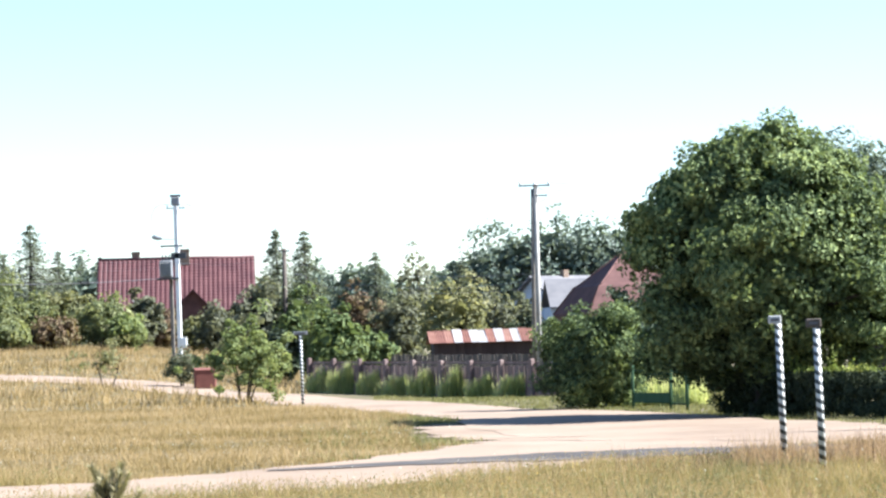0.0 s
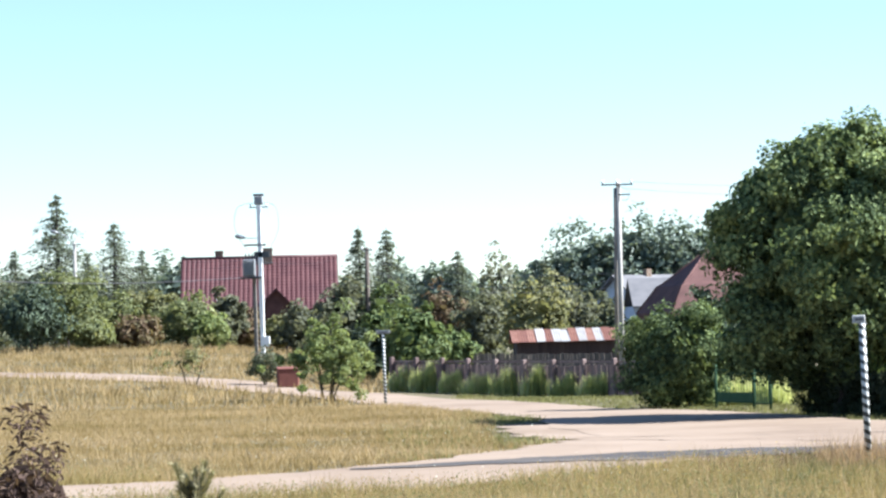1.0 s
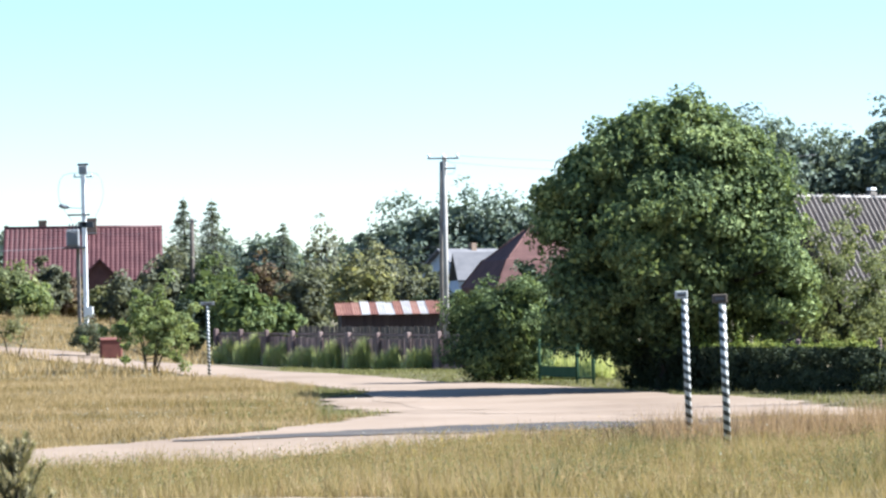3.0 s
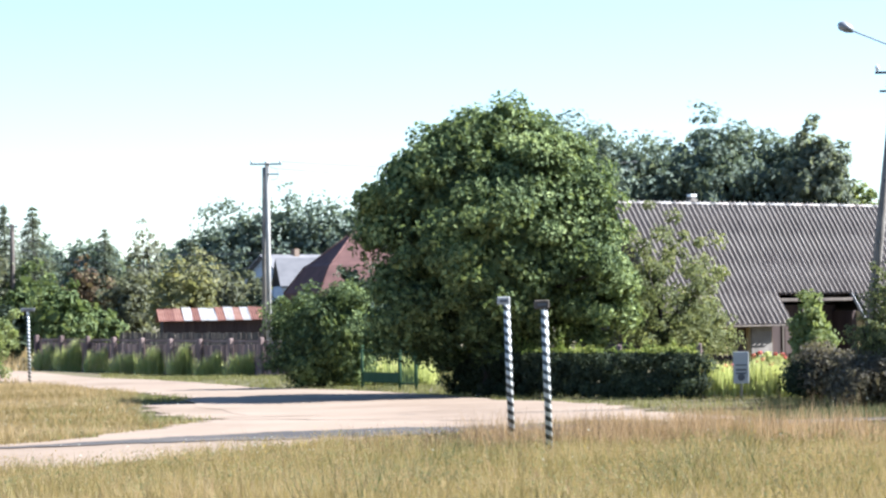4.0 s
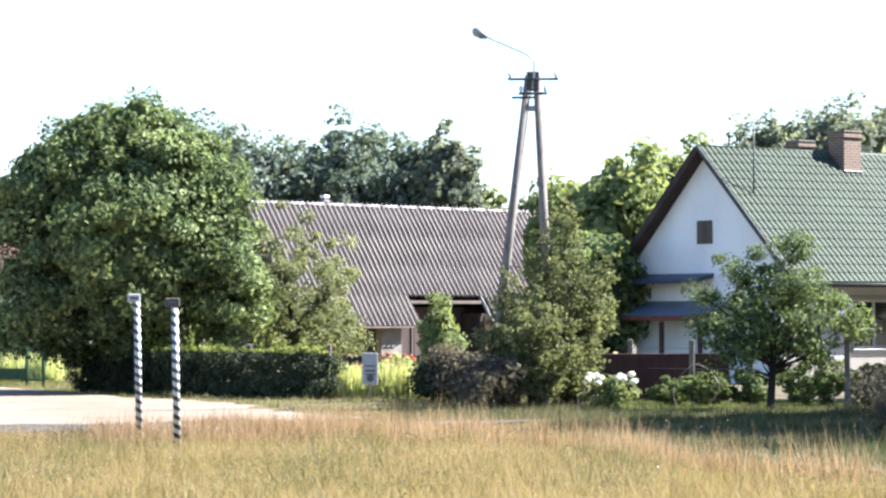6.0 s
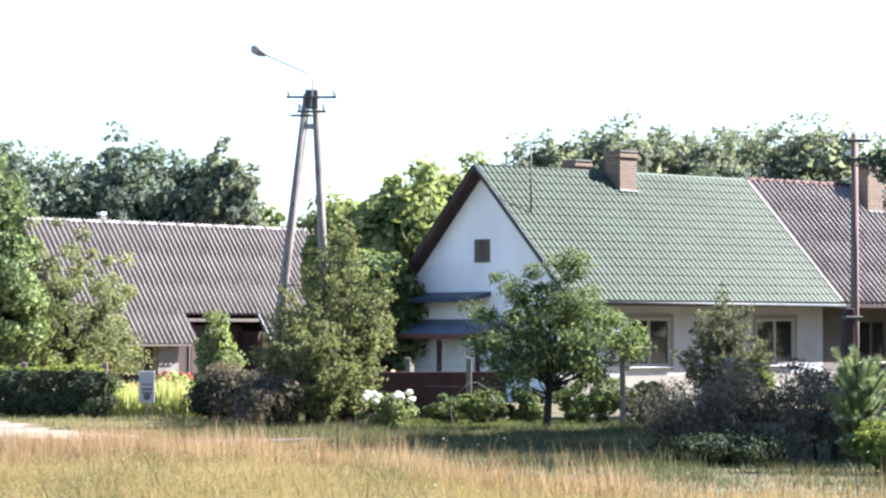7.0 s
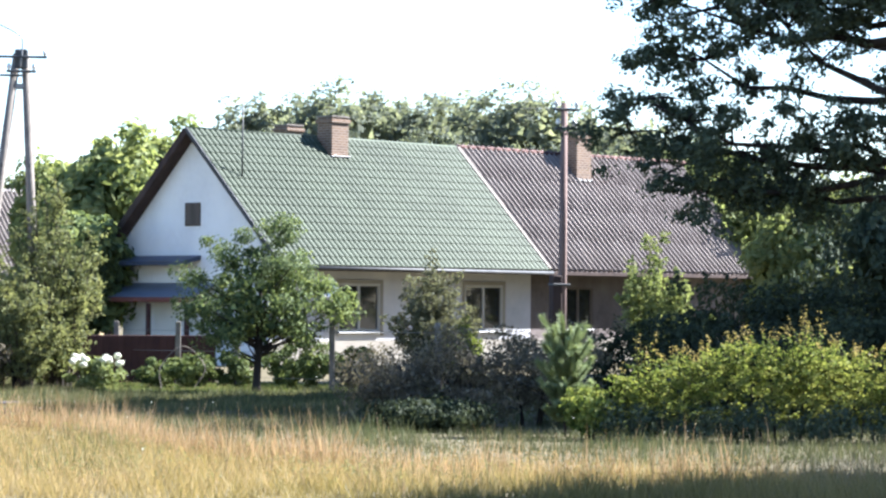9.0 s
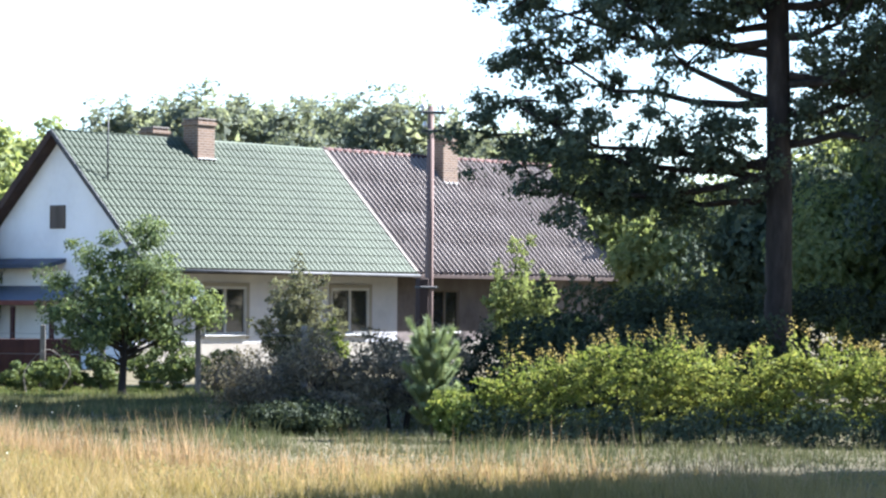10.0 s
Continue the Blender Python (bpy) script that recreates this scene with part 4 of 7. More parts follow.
    part("ridge_tiles", mesh_of("ridge_tiles", v, f, True), M["roof_redbrown"], H, "reddish clay ridge tiles")
    rot = Matrix.Rotation(a, 3, "X")
    mid = ((YR - 0.45) / 2, (ZR + ZE) / 2)
    part("verge_board", boxed((-0.43, mid[0], mid[1] + 0.0), (0.05, length + 0.05, 0.1), rot), M["metal_dark"], H, "dark grey verge flashing")
    ab = math.atan2(ZB - ZR, YB - YR)
    lb = math.hypot(ZB - ZR, YB - YR)
    part("verge_board", boxed((-0.43, (YR + YB) / 2, (ZR + ZB) / 2 - 0.05), (0.05, lb, 0.22), Matrix.Rotation(ab, 3, "X")), M["wood_dark"], H, "dark verge board")
    part("soffit", boxed((-0.2, (YR + YB) / 2, (ZR + ZB) / 2 - 0.16), (0.4, lb, 0.03), Matrix.Rotation(ab, 3, "X")), M["wood_dark"], H)
    part("soffit", boxed((-0.2, mid[0], mid[1] - 0.16), (0.4, length, 0.03), rot), M["wood_dark"], H)
    part("junction_strip", boxed((J + 0.02, mid[0], mid[1] + 0.07), (0.13, length, 0.03), rot), M["concrete_dark"], H, "pale zinc strip between the two roofs")
    part("gutter", tube_mesh("gutter", [(-0.4, -0.5, ZE - 0.05), (J + 0.1, -0.5, ZE - 0.07)], [0.05, 0.05], 8), M["metal_dark"], H, "dark gutter")
    part("eave_trim", boxed((J / 2 - 0.2, -0.485, ZE + 0.04), (J + 0.4, 0.02, 0.03), None, 0.004), M["roof_green"], H)
    part("fascia", boxed((J / 2 - 0.2, -0.3, ZE - 0.05), (J + 0.4, 0.03, 0.14)), M["wood_dark"], H)
    part("fascia", boxed(((J + L) / 2 + 0.3, -0.3, ZE - 0.06), (L - J, 0.03, 0.12)), M["wood_dark"], H)
    for i in range(26):
        part("rafter_end", boxed((0.2 + i * 0.93, -0.2, ZE + 0.02), (0.08, 0.4, 0.1)), M["wood_dark"], H)
    # gable details
    part("attic_window", boxed((-0.02, 3.55, 4.4), (0.06, 0.62, 0.68)), M["wood_grey"], H, "small brown boarded attic window")
    part("canopy", slab("canopy", [(-0.75, 3.2, 3.02), (0.0, 3.2, 3.2), (0.0, 5.95, 3.2), (-0.75, 5.95, 3.02)], 0.12), M["blue_roof"], H, "blue sheet canopy on the gable")
    part("porch_roof", slab("porch_roof", [(-1.1, 2.6, 1.98), (0.0, 2.6, 2.4), (0.0, 6.3, 2.4), (-1.1, 6.3, 1.98)], 0.08), M["porch_sheet"], H, "blue-grey porch roof")
    part("porch_fascia", boxed((-1.1, 4.45, 1.9), (0.06, 3.75, 0.14)), M["red_board"], H, "red fascia board")
    for yy in (2.7, 4.3):
        part("porch_post", boxed((-1.05, yy, 0.9), (0.12, 0.12, 1.8)), M["wood_red"], H)
    part("door", boxed((-0.03, 4.6, 1.0), (0.06, 0.95, 2.0)), M["white"], H, "white side door under the porch")
    # chimneys, mast, dish
    brick_chimney(H, 5.47, 3.08, 6.05, 7.5, 0.76)
    brick_chimney(H, 5.4, 4.9, 5.2, 7.3, 0.7)
    brick_chimney(H, 17.4, 2.9, 5.75, 7.6, 0.8, "brick")
    brick_chimney(H, 17.1, 5.4, 5.0, 7.0, 0.8)
    mast = part("antenna_mast", tube_mesh("antenna_mast", [(0.45, 2.0, 5.3), (0.45, 2.0, 7.6)], [0.03, 0.022], 6), M["metal_dark"], H)
    part("antenna_rod", tube_mesh("antenna_rod", [(0.15, 2.0, 7.4), (0.65, 2.0, 7.45)], [0.012, 0.012], 5), M["metal_dark"], mast)
    v, f = [(0, 0.08, 0)], []
    for rr, dy in ((0.1, 0.07), (0.2, 0.04), (0.28, 0.0)):
        for t in range(20):
            v.append((rr * math.cos(t * math.pi / 10), dy, rr * math.sin(t * math.pi / 10)))
    for t in range(20):
        f.append((0, 1 + t, 1 + (t + 1) % 20))
        for r in range(2):
            f.append((1 + r * 20 + t, 21 + r * 20 + t, 21 + r * 20 + (t + 1) % 20, 1 + r * 20 + (t + 1) % 20))
    dish = part("satellite_dish", mesh_of("satellite_dish", v, f, True), M["white"], H, "white satellite dish")
    dish.matrix_local = pose(1.2, -0.75, 2.3, -15, 0, -35)
    part("dish_arm", tube_mesh("dish_arm", [(1.2, -0.7, 2.25), (1.2, 0.0, 2.1)], [0.02, 0.02], 6), M["metal_grey"], H)
    return H


# ---------------------------------------------------------------- grey farmhouse
def grey_farmhouse():
    ang = 33.0
    n = (math.sin(radians(ang)), -math.cos(radians(ang)))
    YR, L, b, X = 3.05, 19.0, 0.35, 1.84
    ex, ey = 16.2 + YR * n[0], 102.7 + YR * n[1]
    H = thing("farmhouse", pose(ex, ey, -b, 0, 0, ang), "low old farmhouse with a huge grey corrugated roof and ochre walls", "house")
    ZE, ZR = 1.57 + b, 6.2 + b
    k = (ZR - ZE) / YR
    sheeted_slope(H, M["roof_grey"], 0, L, 0, ZE, YR, ZR, skip=lambda x, r: r == 0 and X + 4.25 < x < X + 8.5, seed=8, pitch=0.265, amp=0.075)
    part("roof_deck", slab("roof_deck", [(0.05, 0.85, ZE + 0.85 * k - 0.12), (L - 0.05, 0.85, ZE + 0.85 * k - 0.12), (L - 0.05, YR, ZR - 0.12), (0.05, YR, ZR - 0.12)], 0.06), M["wood_dark"], H)
    part("back_roof", slab("back_roof", [(0, YR, ZR), (L, YR, ZR), (L, 2 * YR, ZE), (0, 2 * YR, ZE)][::-1], 0.08), M["roof_grey"], H)
    v, f = [], []
    x = 0.0
    while x < L - 0.2:
        tube([(x, YR, ZR + 0.02), (x + 1.02, YR, ZR + 0.03)], [0.05, 0.055], 8, v, f)
        x += 1.0
    part("ridge_tiles", mesh_of("ridge_tiles", v, f, True), M["zinc"], H, "pale ridge capping")
    d = 0.5
    part("wall", wall_with_openings(0.4, X + 3.85, 0, ZE + 0.45, d, 0.3, [(X + 1.5, 0.0, 1.15, 1.85)]), M["ochre"], H, "ochre rendered front wall")
    part("wall", boxed((X + 6.4, 1.75, 1.3), (4.2, 0.25, 2.7)), M["wood_dark"], H, "dark recessed porch wall")
    part("wall", wall_with_openings(X + 8.5, L - 0.4, 0, ZE + 0.45, d, 0.3, [(X + 11, 0.75, 1.0, 1.05), (X + 14, 0.75, 1.0, 1.05)]), M["ochre"], H)
    part("wall", boxed((X + 4.7, 1.15, 1.2), (0.25, 1.2, 2.4)), M["wood_dark"], H)
    part("wall", boxed((X + 8.4, 1.15, 1.2), (0.25, 1.2, 2.4)), M["wood_dark"], H)
    part("wall", gable_wall(0.25, 0.6, 5.5, 0, ZE + 0.7, ZE + 0.7, YR, ZR - 0.35, 0.25), M["wood_dark"], H, "dark boarded gable")
    part("wall", gable_wall(L - 0.5, 0.6, 5.5, 0, ZE + 0.7, ZE + 0.7, YR, ZR - 0.35, 0.25), M["wood_dark"], H)
    part("wall", boxed((L / 2, 5.5, 1.0), (L - 0.8, 0.25, 2.0)), M["ochre"], H)
    part("door", boxed((X + 2.07, d + 0.2, 0.92), (1.15, 0.06, 1.84)), M["wood_dark"], H, "dark plank door")
    part("wall", boxed((X + 4.23, d + 0.15, 1.15), (0.76, 0.1, 2.3)), M["wood_dark"], H, "dark boarded wall")
    window(H, X + 11, 0.75, 1.0, 1.05, d + 0.06)
    window(H, X + 14, 0.75, 1.0, 1.05, d + 0.06)
    part("panel", boxed((X + 3.25, d - 0.03, 1.1), (1.1, 0.05, 1.6)), M["concrete_dark"], H, "pale painted wall panel")
    part("porch_beam", boxed((X + 6.4, 0.68, ZE + 0.92), (4.3, 0.1, 0.12)), M["wood_grey"], H)
    for xx in (4.5, 5.6):
        part("porch_post", boxed((X + xx, 0.6, 1.3), (0.1, 0.1, 2.6)), M["wood_grey"], H)
    part("fascia", boxed(((X + 4.2) / 2, -0.02, ZE - 0.03), (X + 4.2, 0.03, 0.06)), M["wood_grey"], H)
    part("verge_board", boxed((X + 8.5, 0.4, ZE + 0.6), (0.05, 1.5, 0.12), Matrix.Rotation(math.atan2(ZR - ZE, YR), 3, "X")), M["zinc"], H)
    part("verge_board", boxed((X + 4.3, 0.4, ZE + 0.6), (0.04, 1.4, 0.1), Matrix.Rotation(math.atan2(ZR - ZE, YR), 3, "X")), M["wood_grey"], H)
    brick_chimney(H, 4.3, YR + 0.2, ZR - 0.3, ZR + 0.28, 0.24, "concrete_dark", False)
    part("chimney_cap", boxed((4.3, YR + 0.2, ZR + 0.34), (0.3, 0.26, 0.11)), M["white"], H, "white chimney cap")
    return H


# ---------------------------------------------------------------- houses farther off
def red_house():
    d, az = 250.0, -5.45
    x, y = polar(az, d)
    z = gz(x, y)
    H = thing("house", pose(x, y, z, 0, 0, 4), "brick house with a dark red metal tile roof and porch gable", "house")
    ZR, ZE, W = high(1.95, d) - z, high(0.85, d) - z, 13.9
    for s, nm in ((-1, "roof"), (1, "back_roof")):
        l = math.hypot(5.0, ZR - ZE)
        g = part(nm, tiled_slope(nm, W, l, step=0.4, wave=0.42, amp=0.07), M["roof_red"], H)
        a = math.atan2(ZR - ZE, 5.0)
        if s < 0:
            g.matrix_local = Matrix.Translation((-W / 2, -5.0, ZE)) @ Matrix.Rotation(a, 4, "X")
        else:
            g.matrix_local = Matrix.Translation((W / 2, 5.0, ZE)) @ Matrix.Rotation(math.pi, 4, "Z") @ Matrix.Rotation(a, 4, "X")
    part("wall", wall_with_openings(-W / 2 + 0.5, W / 2 - 0.5, 0, ZE + 0.2, -4.4, 0.3, [(-5, 0.9, 1.5, 1.4), (3.5, 0.9, 1.5, 1.4)]), M["roof_redbrown"], H, "red brick front wall")
    part("wall", gable_wall(-W / 2 + 0.4, -4.4, 4.4, 0, ZE + 0.4, ZE + 0.4, 0, ZR - 0.3), M["roof_redbrown"], H)
    part("wall", gable_wall(W / 2 - 0.7, -4.4, 4.4, 0, ZE + 0.4, ZE + 0.4, 0, ZR - 0.3), M["roof_redbrown"], H)
    window(H, -5, 0.9, 1.5, 1.4, -4.35)
    window(H, 3.5, 0.9, 1.5, 1.4, -4.35)
    # porch gable
    px, pw, zt, zb, yo = 1.5, 3.6, ZE + 1.9, ZE + 0.05, -6.4
    part("porch_roof", slab("porch_roof", [(px - pw / 2, yo, zb), (px, yo, zt), (px, -2.5, zt), (px - pw / 2, -2.5, zb)], 0.15), M["roof_red"], H)
    part("porch_roof", slab("porch_roof", [(px, yo, zt), (px + pw / 2, yo, zb), (px + pw / 2, -2.5, zb), (px, -2.5, zt)], 0.15), M["roof_red"], H)
    part("porch_wall", mesh_of("porch_wall", [(px - 1.5, -6.0, 0), (px + 1.5, -6.0, 0), (px + 1.5, -6.0, zb + 0.2), (px, -6.0, zt - 0.2), (px - 1.5, -6.0, zb + 0.2),
         (px - 1.5, -4.4, 0), (px + 1.5, -4.4, 0), (px + 1.5, -4.4, zb + 0.2), (px, -4.4, zt - 0.2), (px - 1.5, -4.4, zb + 0.2)],
         [(0, 1, 2, 3, 4), (0, 5, 6, 1), (1, 6, 7, 2), (0, 4, 9, 5)]), M["roof_redbrown"], H)
    brick_chimney(H, -3.6, 0.3, ZR - 0.8, ZR + 0.65, 0.7)
    brick_chimney(H, 0.6, -0.3, ZR - 0.8, ZR + 0.75, 1.1)
    part("skylight", boxed((-3.4, -4.2, ZE + 0.72), (0.7, 0.12, 0.9), Matrix.Rotation(0.7, 3, "X")), M["white"], H, "white hanging panel under the eave")
    part("ridge_cap", tube_mesh("ridge_cap", [(-W / 2, 0, ZR), (W / 2, 0, ZR)], [0.16, 0.16], 8), M["roof_red"], H)


def blue_house():
    d, az = 220.0, 1.85
    x, y = polar(az, d)
    z = gz(x, y)
    H = thing("house", pose(x, y, z, 0, 0, 35), "pale blue rendered house with a grey slate roof", "house")
    zr, ze = high(1.4, d) - z, high(0.75, d) - z
    part("wall", gable_wall(0, -3.4, 3.4, 0, ze + 0.2, ze + 0.2, 0, zr - 0.15), M["blue_wall"], H)
    part("wall", boxed((4.5, -3.2, ze / 2), (8.4, 0.3, ze)), M["blue_wall"], H)
    part("wall", boxed((4.5, 3.2, ze / 2), (8.4, 0.3, ze)), M["blue_wall"], H)
    part("wall", gable_wall(8.7, -3.4, 3.4, 0, ze + 0.2, ze + 0.2, 0, zr - 0.15), M["blue_wall"], H)
    part("roof", slab("roof", [(-0.5, -4.0, ze - 0.1), (9.5, -4.0, ze - 0.1), (9.5, 0, zr), (-0.5, 0, zr)], 0.15), M["slate"], H)
    part("back_roof", slab("back_roof", [(-0.5, 0, zr), (9.5, 0, zr), (9.5, 4.0, ze - 0.1), (-0.5, 4.0, ze - 0.1)], 0.15), M["slate"], H)
    bm = boxed((-0.04, 0.2, ze - 0.6), (0.08, 1.1, 1.3))
    part("window", bm, M["glass"], H)
    part("chimney", boxed((3.0, 0.0, zr + 0.1), (0.5, 0.5, 0.7)), M["brick"], H)
    # lower wing with a low roof on the right
    W = thing("house", pose(*polar(2.75, 214), gz(*polar(2.75, 214)), 0, 0, 5), "low outbuilding with a grey slate roof", "outbuilding")
    z1, z0 = high(1.33, 214), high(0.75, 214)
    part("roof", slab("roof", [(-2.6, -3.0, z0), (3.4, -3.0, z0), (2.6, 0, z1), (-2.6, 0, z1)], 0.15), M["slate"], W)
    part("back_roof", slab("back_roof", [(-2.6, 0, z1), (2.6, 0, z1), (3.4, 3.0, z0), (-2.6, 3.0, z0)], 0.15), M["slate"], W)
    part("wall", boxed((0.2, -2.5, z0 / 2), (5.4, 0.3, z0)), M["blue_wall"], W)
    part("wall", boxed((0.2, 2.5, z0 / 2), (5.4, 0.3, z0)), M["blue_wall"], W)
    part("wall", boxed((-2.3, 0, z0 / 2), (0.3, 4.7, z0)), M["blue_wall"], W)
    part("wall", boxed((2.7, 0, z0 / 2), (0.3, 4.7, z0)), M["blue_wall"], W)


def hip_house():
    d, az = 140.0, 3.68
    x, y = polar(az, d)
    H = thing("house", pose(x, y, 0, 0, 0, 15), "house with a steep brown-red hipped roof behind the trees", "house")
    zp, zm, ze = high(1.77, d), high(1.2, d), high(0.6, d)
    # two-pitch hipped roof: four faces meeting at a short ridge, flaring at the eaves
    rings = [((-0.15, 0.3), zp), ((-1.7, 1.85), zm), ((-1.95, 2.1), zm - 0.16), ((-2.8, 3.0), ze)]
    v, f = [], []
    for (a, b), z in rings:
        v += [(a, a, z), (b, a, z), (b, b, z), (a, b, z)]
    for r in range(3):
        for k in range(4):
            f.append((r * 4 + k, r * 4 + (k + 1) % 4, r * 4 + 4 + (k + 1) % 4, r * 4 + 4 + k)[::-1])
    f.append((0, 1, 2, 3))
    v += [(p[0], p[1], p[2] - 0.2) for p in v[12:16]]
    f.append((16, 19, 18, 17))
    for k in range(4):
        f.append((12 + k, 12 + (k + 1) % 4, 16 + (k + 1) % 4, 16 + k)[::-1])
    part("roof", mesh_of("roof", v, f), M["roof_redbrown"], H)
    for c, s in (((0.1, -2.6, ze / 2), (5.4, 0.3, ze)), ((0.1, 2.8, ze / 2), (5.4, 0.3, ze)), ((-2.45, 0.1, ze / 2), (0.3, 5.1, ze)), ((2.65, 0.1, ze / 2), (0.3, 5.1, ze))):
        part("wall", boxed(c, s, None, 0.0), M["wood_brown"], H)
    window(H, -1.2, 0.9, 1.2, 1.3, -2.76)
    for k in range(4):
        part("hip_cap", tube_mesh("hip_cap", [v[k], v[4 + k], v[8 + k], v[12 + k]], [0.05] * 4, 6), M["roof_redbrown"], H)
    part("chimney", boxed((0.05, 0.05, zp + 0.05), (0.3, 0.3, 0.4)), M["brick"], H)


def rusty_shed():
    d = 130.0
    x, y = polar(0.74, d)
    z = gz(x, y)
    H = thing("shed", pose(x, y, z, 0, 0, 3), "low dark wooden shed with a patched rusty sheet roof", "shed")
    zt, zf, W = high(0.32, d) - z, high(0.07, d) - z, 5.0
    rng = random.Random(4)
    tones = ["rust", "rust", "rust", "zinc", "rust", "zinc", "zinc", "rust", "zinc", "rust", "zinc", "rust", "rust"]
    cw = W / 13
    me = {k: corrugated("roof_sheet", cw + 0.04, 2.6, 0.12, 0.012, 4) for k in ("rust", "zinc")}
    for k in me:
        me[k].materials.append(M[k])
    a = math.atan2(zt - zf, 2.4)
    for i, k in enumerate(tones):
        ob = new("roof_sheet", me[k])
        ob.parent = H
        ob.matrix_local = Matrix.Translation((-W / 2 + i * cw, -1.7, zf + rng.uniform(0, 0.02))) @ Matrix.Rotation(a + rng.uniform(-0.01, 0.01), 4, "X")
    part("back_roof", slab("back_roof", [(-W / 2, 0.7, zt), (W / 2, 0.7, zt), (W / 2, 2.2, zf), (-W / 2, 2.2, zf)][::-1], 0.04), M["rust"], H)
    me2 = bpy.data.meshes.new("board")
    bm = boxed((0, 0, zf / 2), (0.19, 0.03, zf), None, 0.006)
    bm.to_mesh(me2)
    bm.free()
    me2.materials.append(M["wood_dark"])
    for i in range(23):
        ob = new("board", me2)
        ob.parent = H
        ob.location = (-W / 2 + 0.3 + i * 0.2, -1.4 + rng.uniform(-0.01, 0.01), 0)
    for s in (-1, 1):
        part("wall", gable_wall(s * (W / 2 - 0.22), -1.35, 1.9, 0, zf + 0.02, zf + 0.02, 0.7, zt - 0.06, 0.05), M["wood_dark"], H)
    part("wall", boxed((0, 1.9, zf / 2), (W - 0.4, 0.05, zf)), M["wood_dark"], H)


# ---------------------------------------------------------------- poles
def crossarm(parent, z, w, ins=2, y=-0.1, mat="metal_dark"):
    arm = part("crossarm", boxed((0, y, z), (w, 0.07, 0.065)), M[mat], parent)
    for i in range(ins):
        x = -w / 2 + 0.06 + i * (w - 0.12) / max(1, ins - 1)
        part("insulator", tube_mesh("insulator", [(x, y, z + 0.03), (x, y, z + 0.1), (x, y, z + 0.13), (x, y, z + 0.2)], [0.02, 0.055, 0.06, 0.03], 8), M["white"], arm, "white porcelain insulator")
    return arm


def striped_post(az, d, top, lean, plate, label):
    x, y = polar(az, d)
    H = thing("marker_post", pose(x, y, gz(x, y), 0, lean, 0), label, "marker post", "striped marker posts")
    h = top - gz(x, y)
    part("post", tube_mesh("post", [(0, 0, -0.1), (0, 0, h - 0.05)], [0.053, 0.05], 14), M["stripe"], H, "post with black and white spiral stripes")
    w, hh, mat, off = plate
    part("plate", boxed((off, -0.02, h), (w, 0.06, hh)), M[mat], H, "small plate on top")
    part("plate_bar", boxed((off, -0.055, h), (w * 0.6, 0.006, hh * 0.3), None, 0.0), M["ink"], H)


def lamp_head(parent, p, q, arm_pts, r=0.022):
    arm = part("lamp_arm", tube_mesh("lamp_arm", arm_pts, [r] * len(arm_pts), 6), M["metal_grey"], parent)
    v, f = tube([p, Vector(p).lerp(Vector(q), 0.35), Vector(p).lerp(Vector(q), 0.8), q], [0.05, 0.12, 0.13, 0.04], 8)
    part("lamp_head", mesh_of("lamp_head", v, f, True), M["metal_grey"], arm, "grey street lamp head")


def transformer_pole():
    d, az = 165.0, -5.42
    x, y = polar(az, d)
    z = gz(x, y)
    h = high(3.2, d) - z
    H = thing("power_pole", pose(x, y, z, 0, -0.4, 0), "tall concrete power pole with a transformer and lamp", "power pole")
    part("pole", boxed((0, 0, h / 2), (0.26, 0.3, h), None, 0.03), M["white"], H, "pale concrete mast")
    part("pole", boxed((-0.42, 0.3, h * 0.3), (0.2, 0.22, h * 0.6), None, 0.02), M["concrete_dark"], H)
    part("top_frame", boxed((0, 0, h - 0.25), (0.5, 0.4, 0.5), None, 0.04), M["metal_grey"], H)
    crossarm(H, h - 0.65, 1.1, 3)
    part("cap", boxed((0, 0, h + 0.08), (0.62, 0.3, 0.12)), M["metal_dark"], H)
    tr = part("transformer", boxed((-0.65, -0.1, h * 0.56), (0.75, 0.6, 1.0), None, 0.05), M["metal_grey"], H, "grey transformer tank")
    for i in range(3):
        part("bushing", tube_mesh("bushing", [(-0.85 + i * 0.2, -0.1, h * 0.56 + 0.5), (-0.85 + i * 0.2, -0.1, h * 0.56 + 0.85)], [0.06, 0.03], 8), M["metal_dark"], tr)
    for i in range(6):
        part("cooling_fin", boxed((-0.95 + i * 0.12, -0.44, h * 0.56), (0.03, 0.1, 0.8)), M["metal_grey"], tr)
    part("platform", boxed((-0.55, -0.05, h * 0.56 - 0.58), (1.3, 0.7, 0.1)), M["metal_dark"], H)
    part("crossbar", boxed((-0.3, -0.1, h * 0.7), (1.3, 0.1, 0.1)), M["metal_dark"], H)
    part("crossbar", boxed((0.1, -0.1, h * 0.64), (0.9, 0.1, 0.35)), M["metal_dark"], H, "fuse box")
    part("fuse_box", boxed((0.25, -0.2, 1.0), (0.35, 0.3, 0.6)), M["white"], H, "white cabinet at the foot")
    lamp_head(H, (-0.85, -0.1, h * 0.745), (-1.45, -0.15, h * 0.76), [(0, -0.1, h * 0.74), (-0.9, -0.1, h * 0.745)])
    for sx in (-0.75, 0.6):
        pts = [(0.0, -0.15, h - 0.4), (sx * 1.6, -0.2, h - 0.6), (sx * 1.9, -0.2, h * 0.8), (sx * 0.9, -0.15, h * 0.66)]
        part("jumper_wire", tube_mesh("jumper_wire", [tuple(p) for p in fine_line(pts, 14)], [0.012] * 14, 5), M["cable"], H)
    return Vector((x, y, z + h - 0.5))


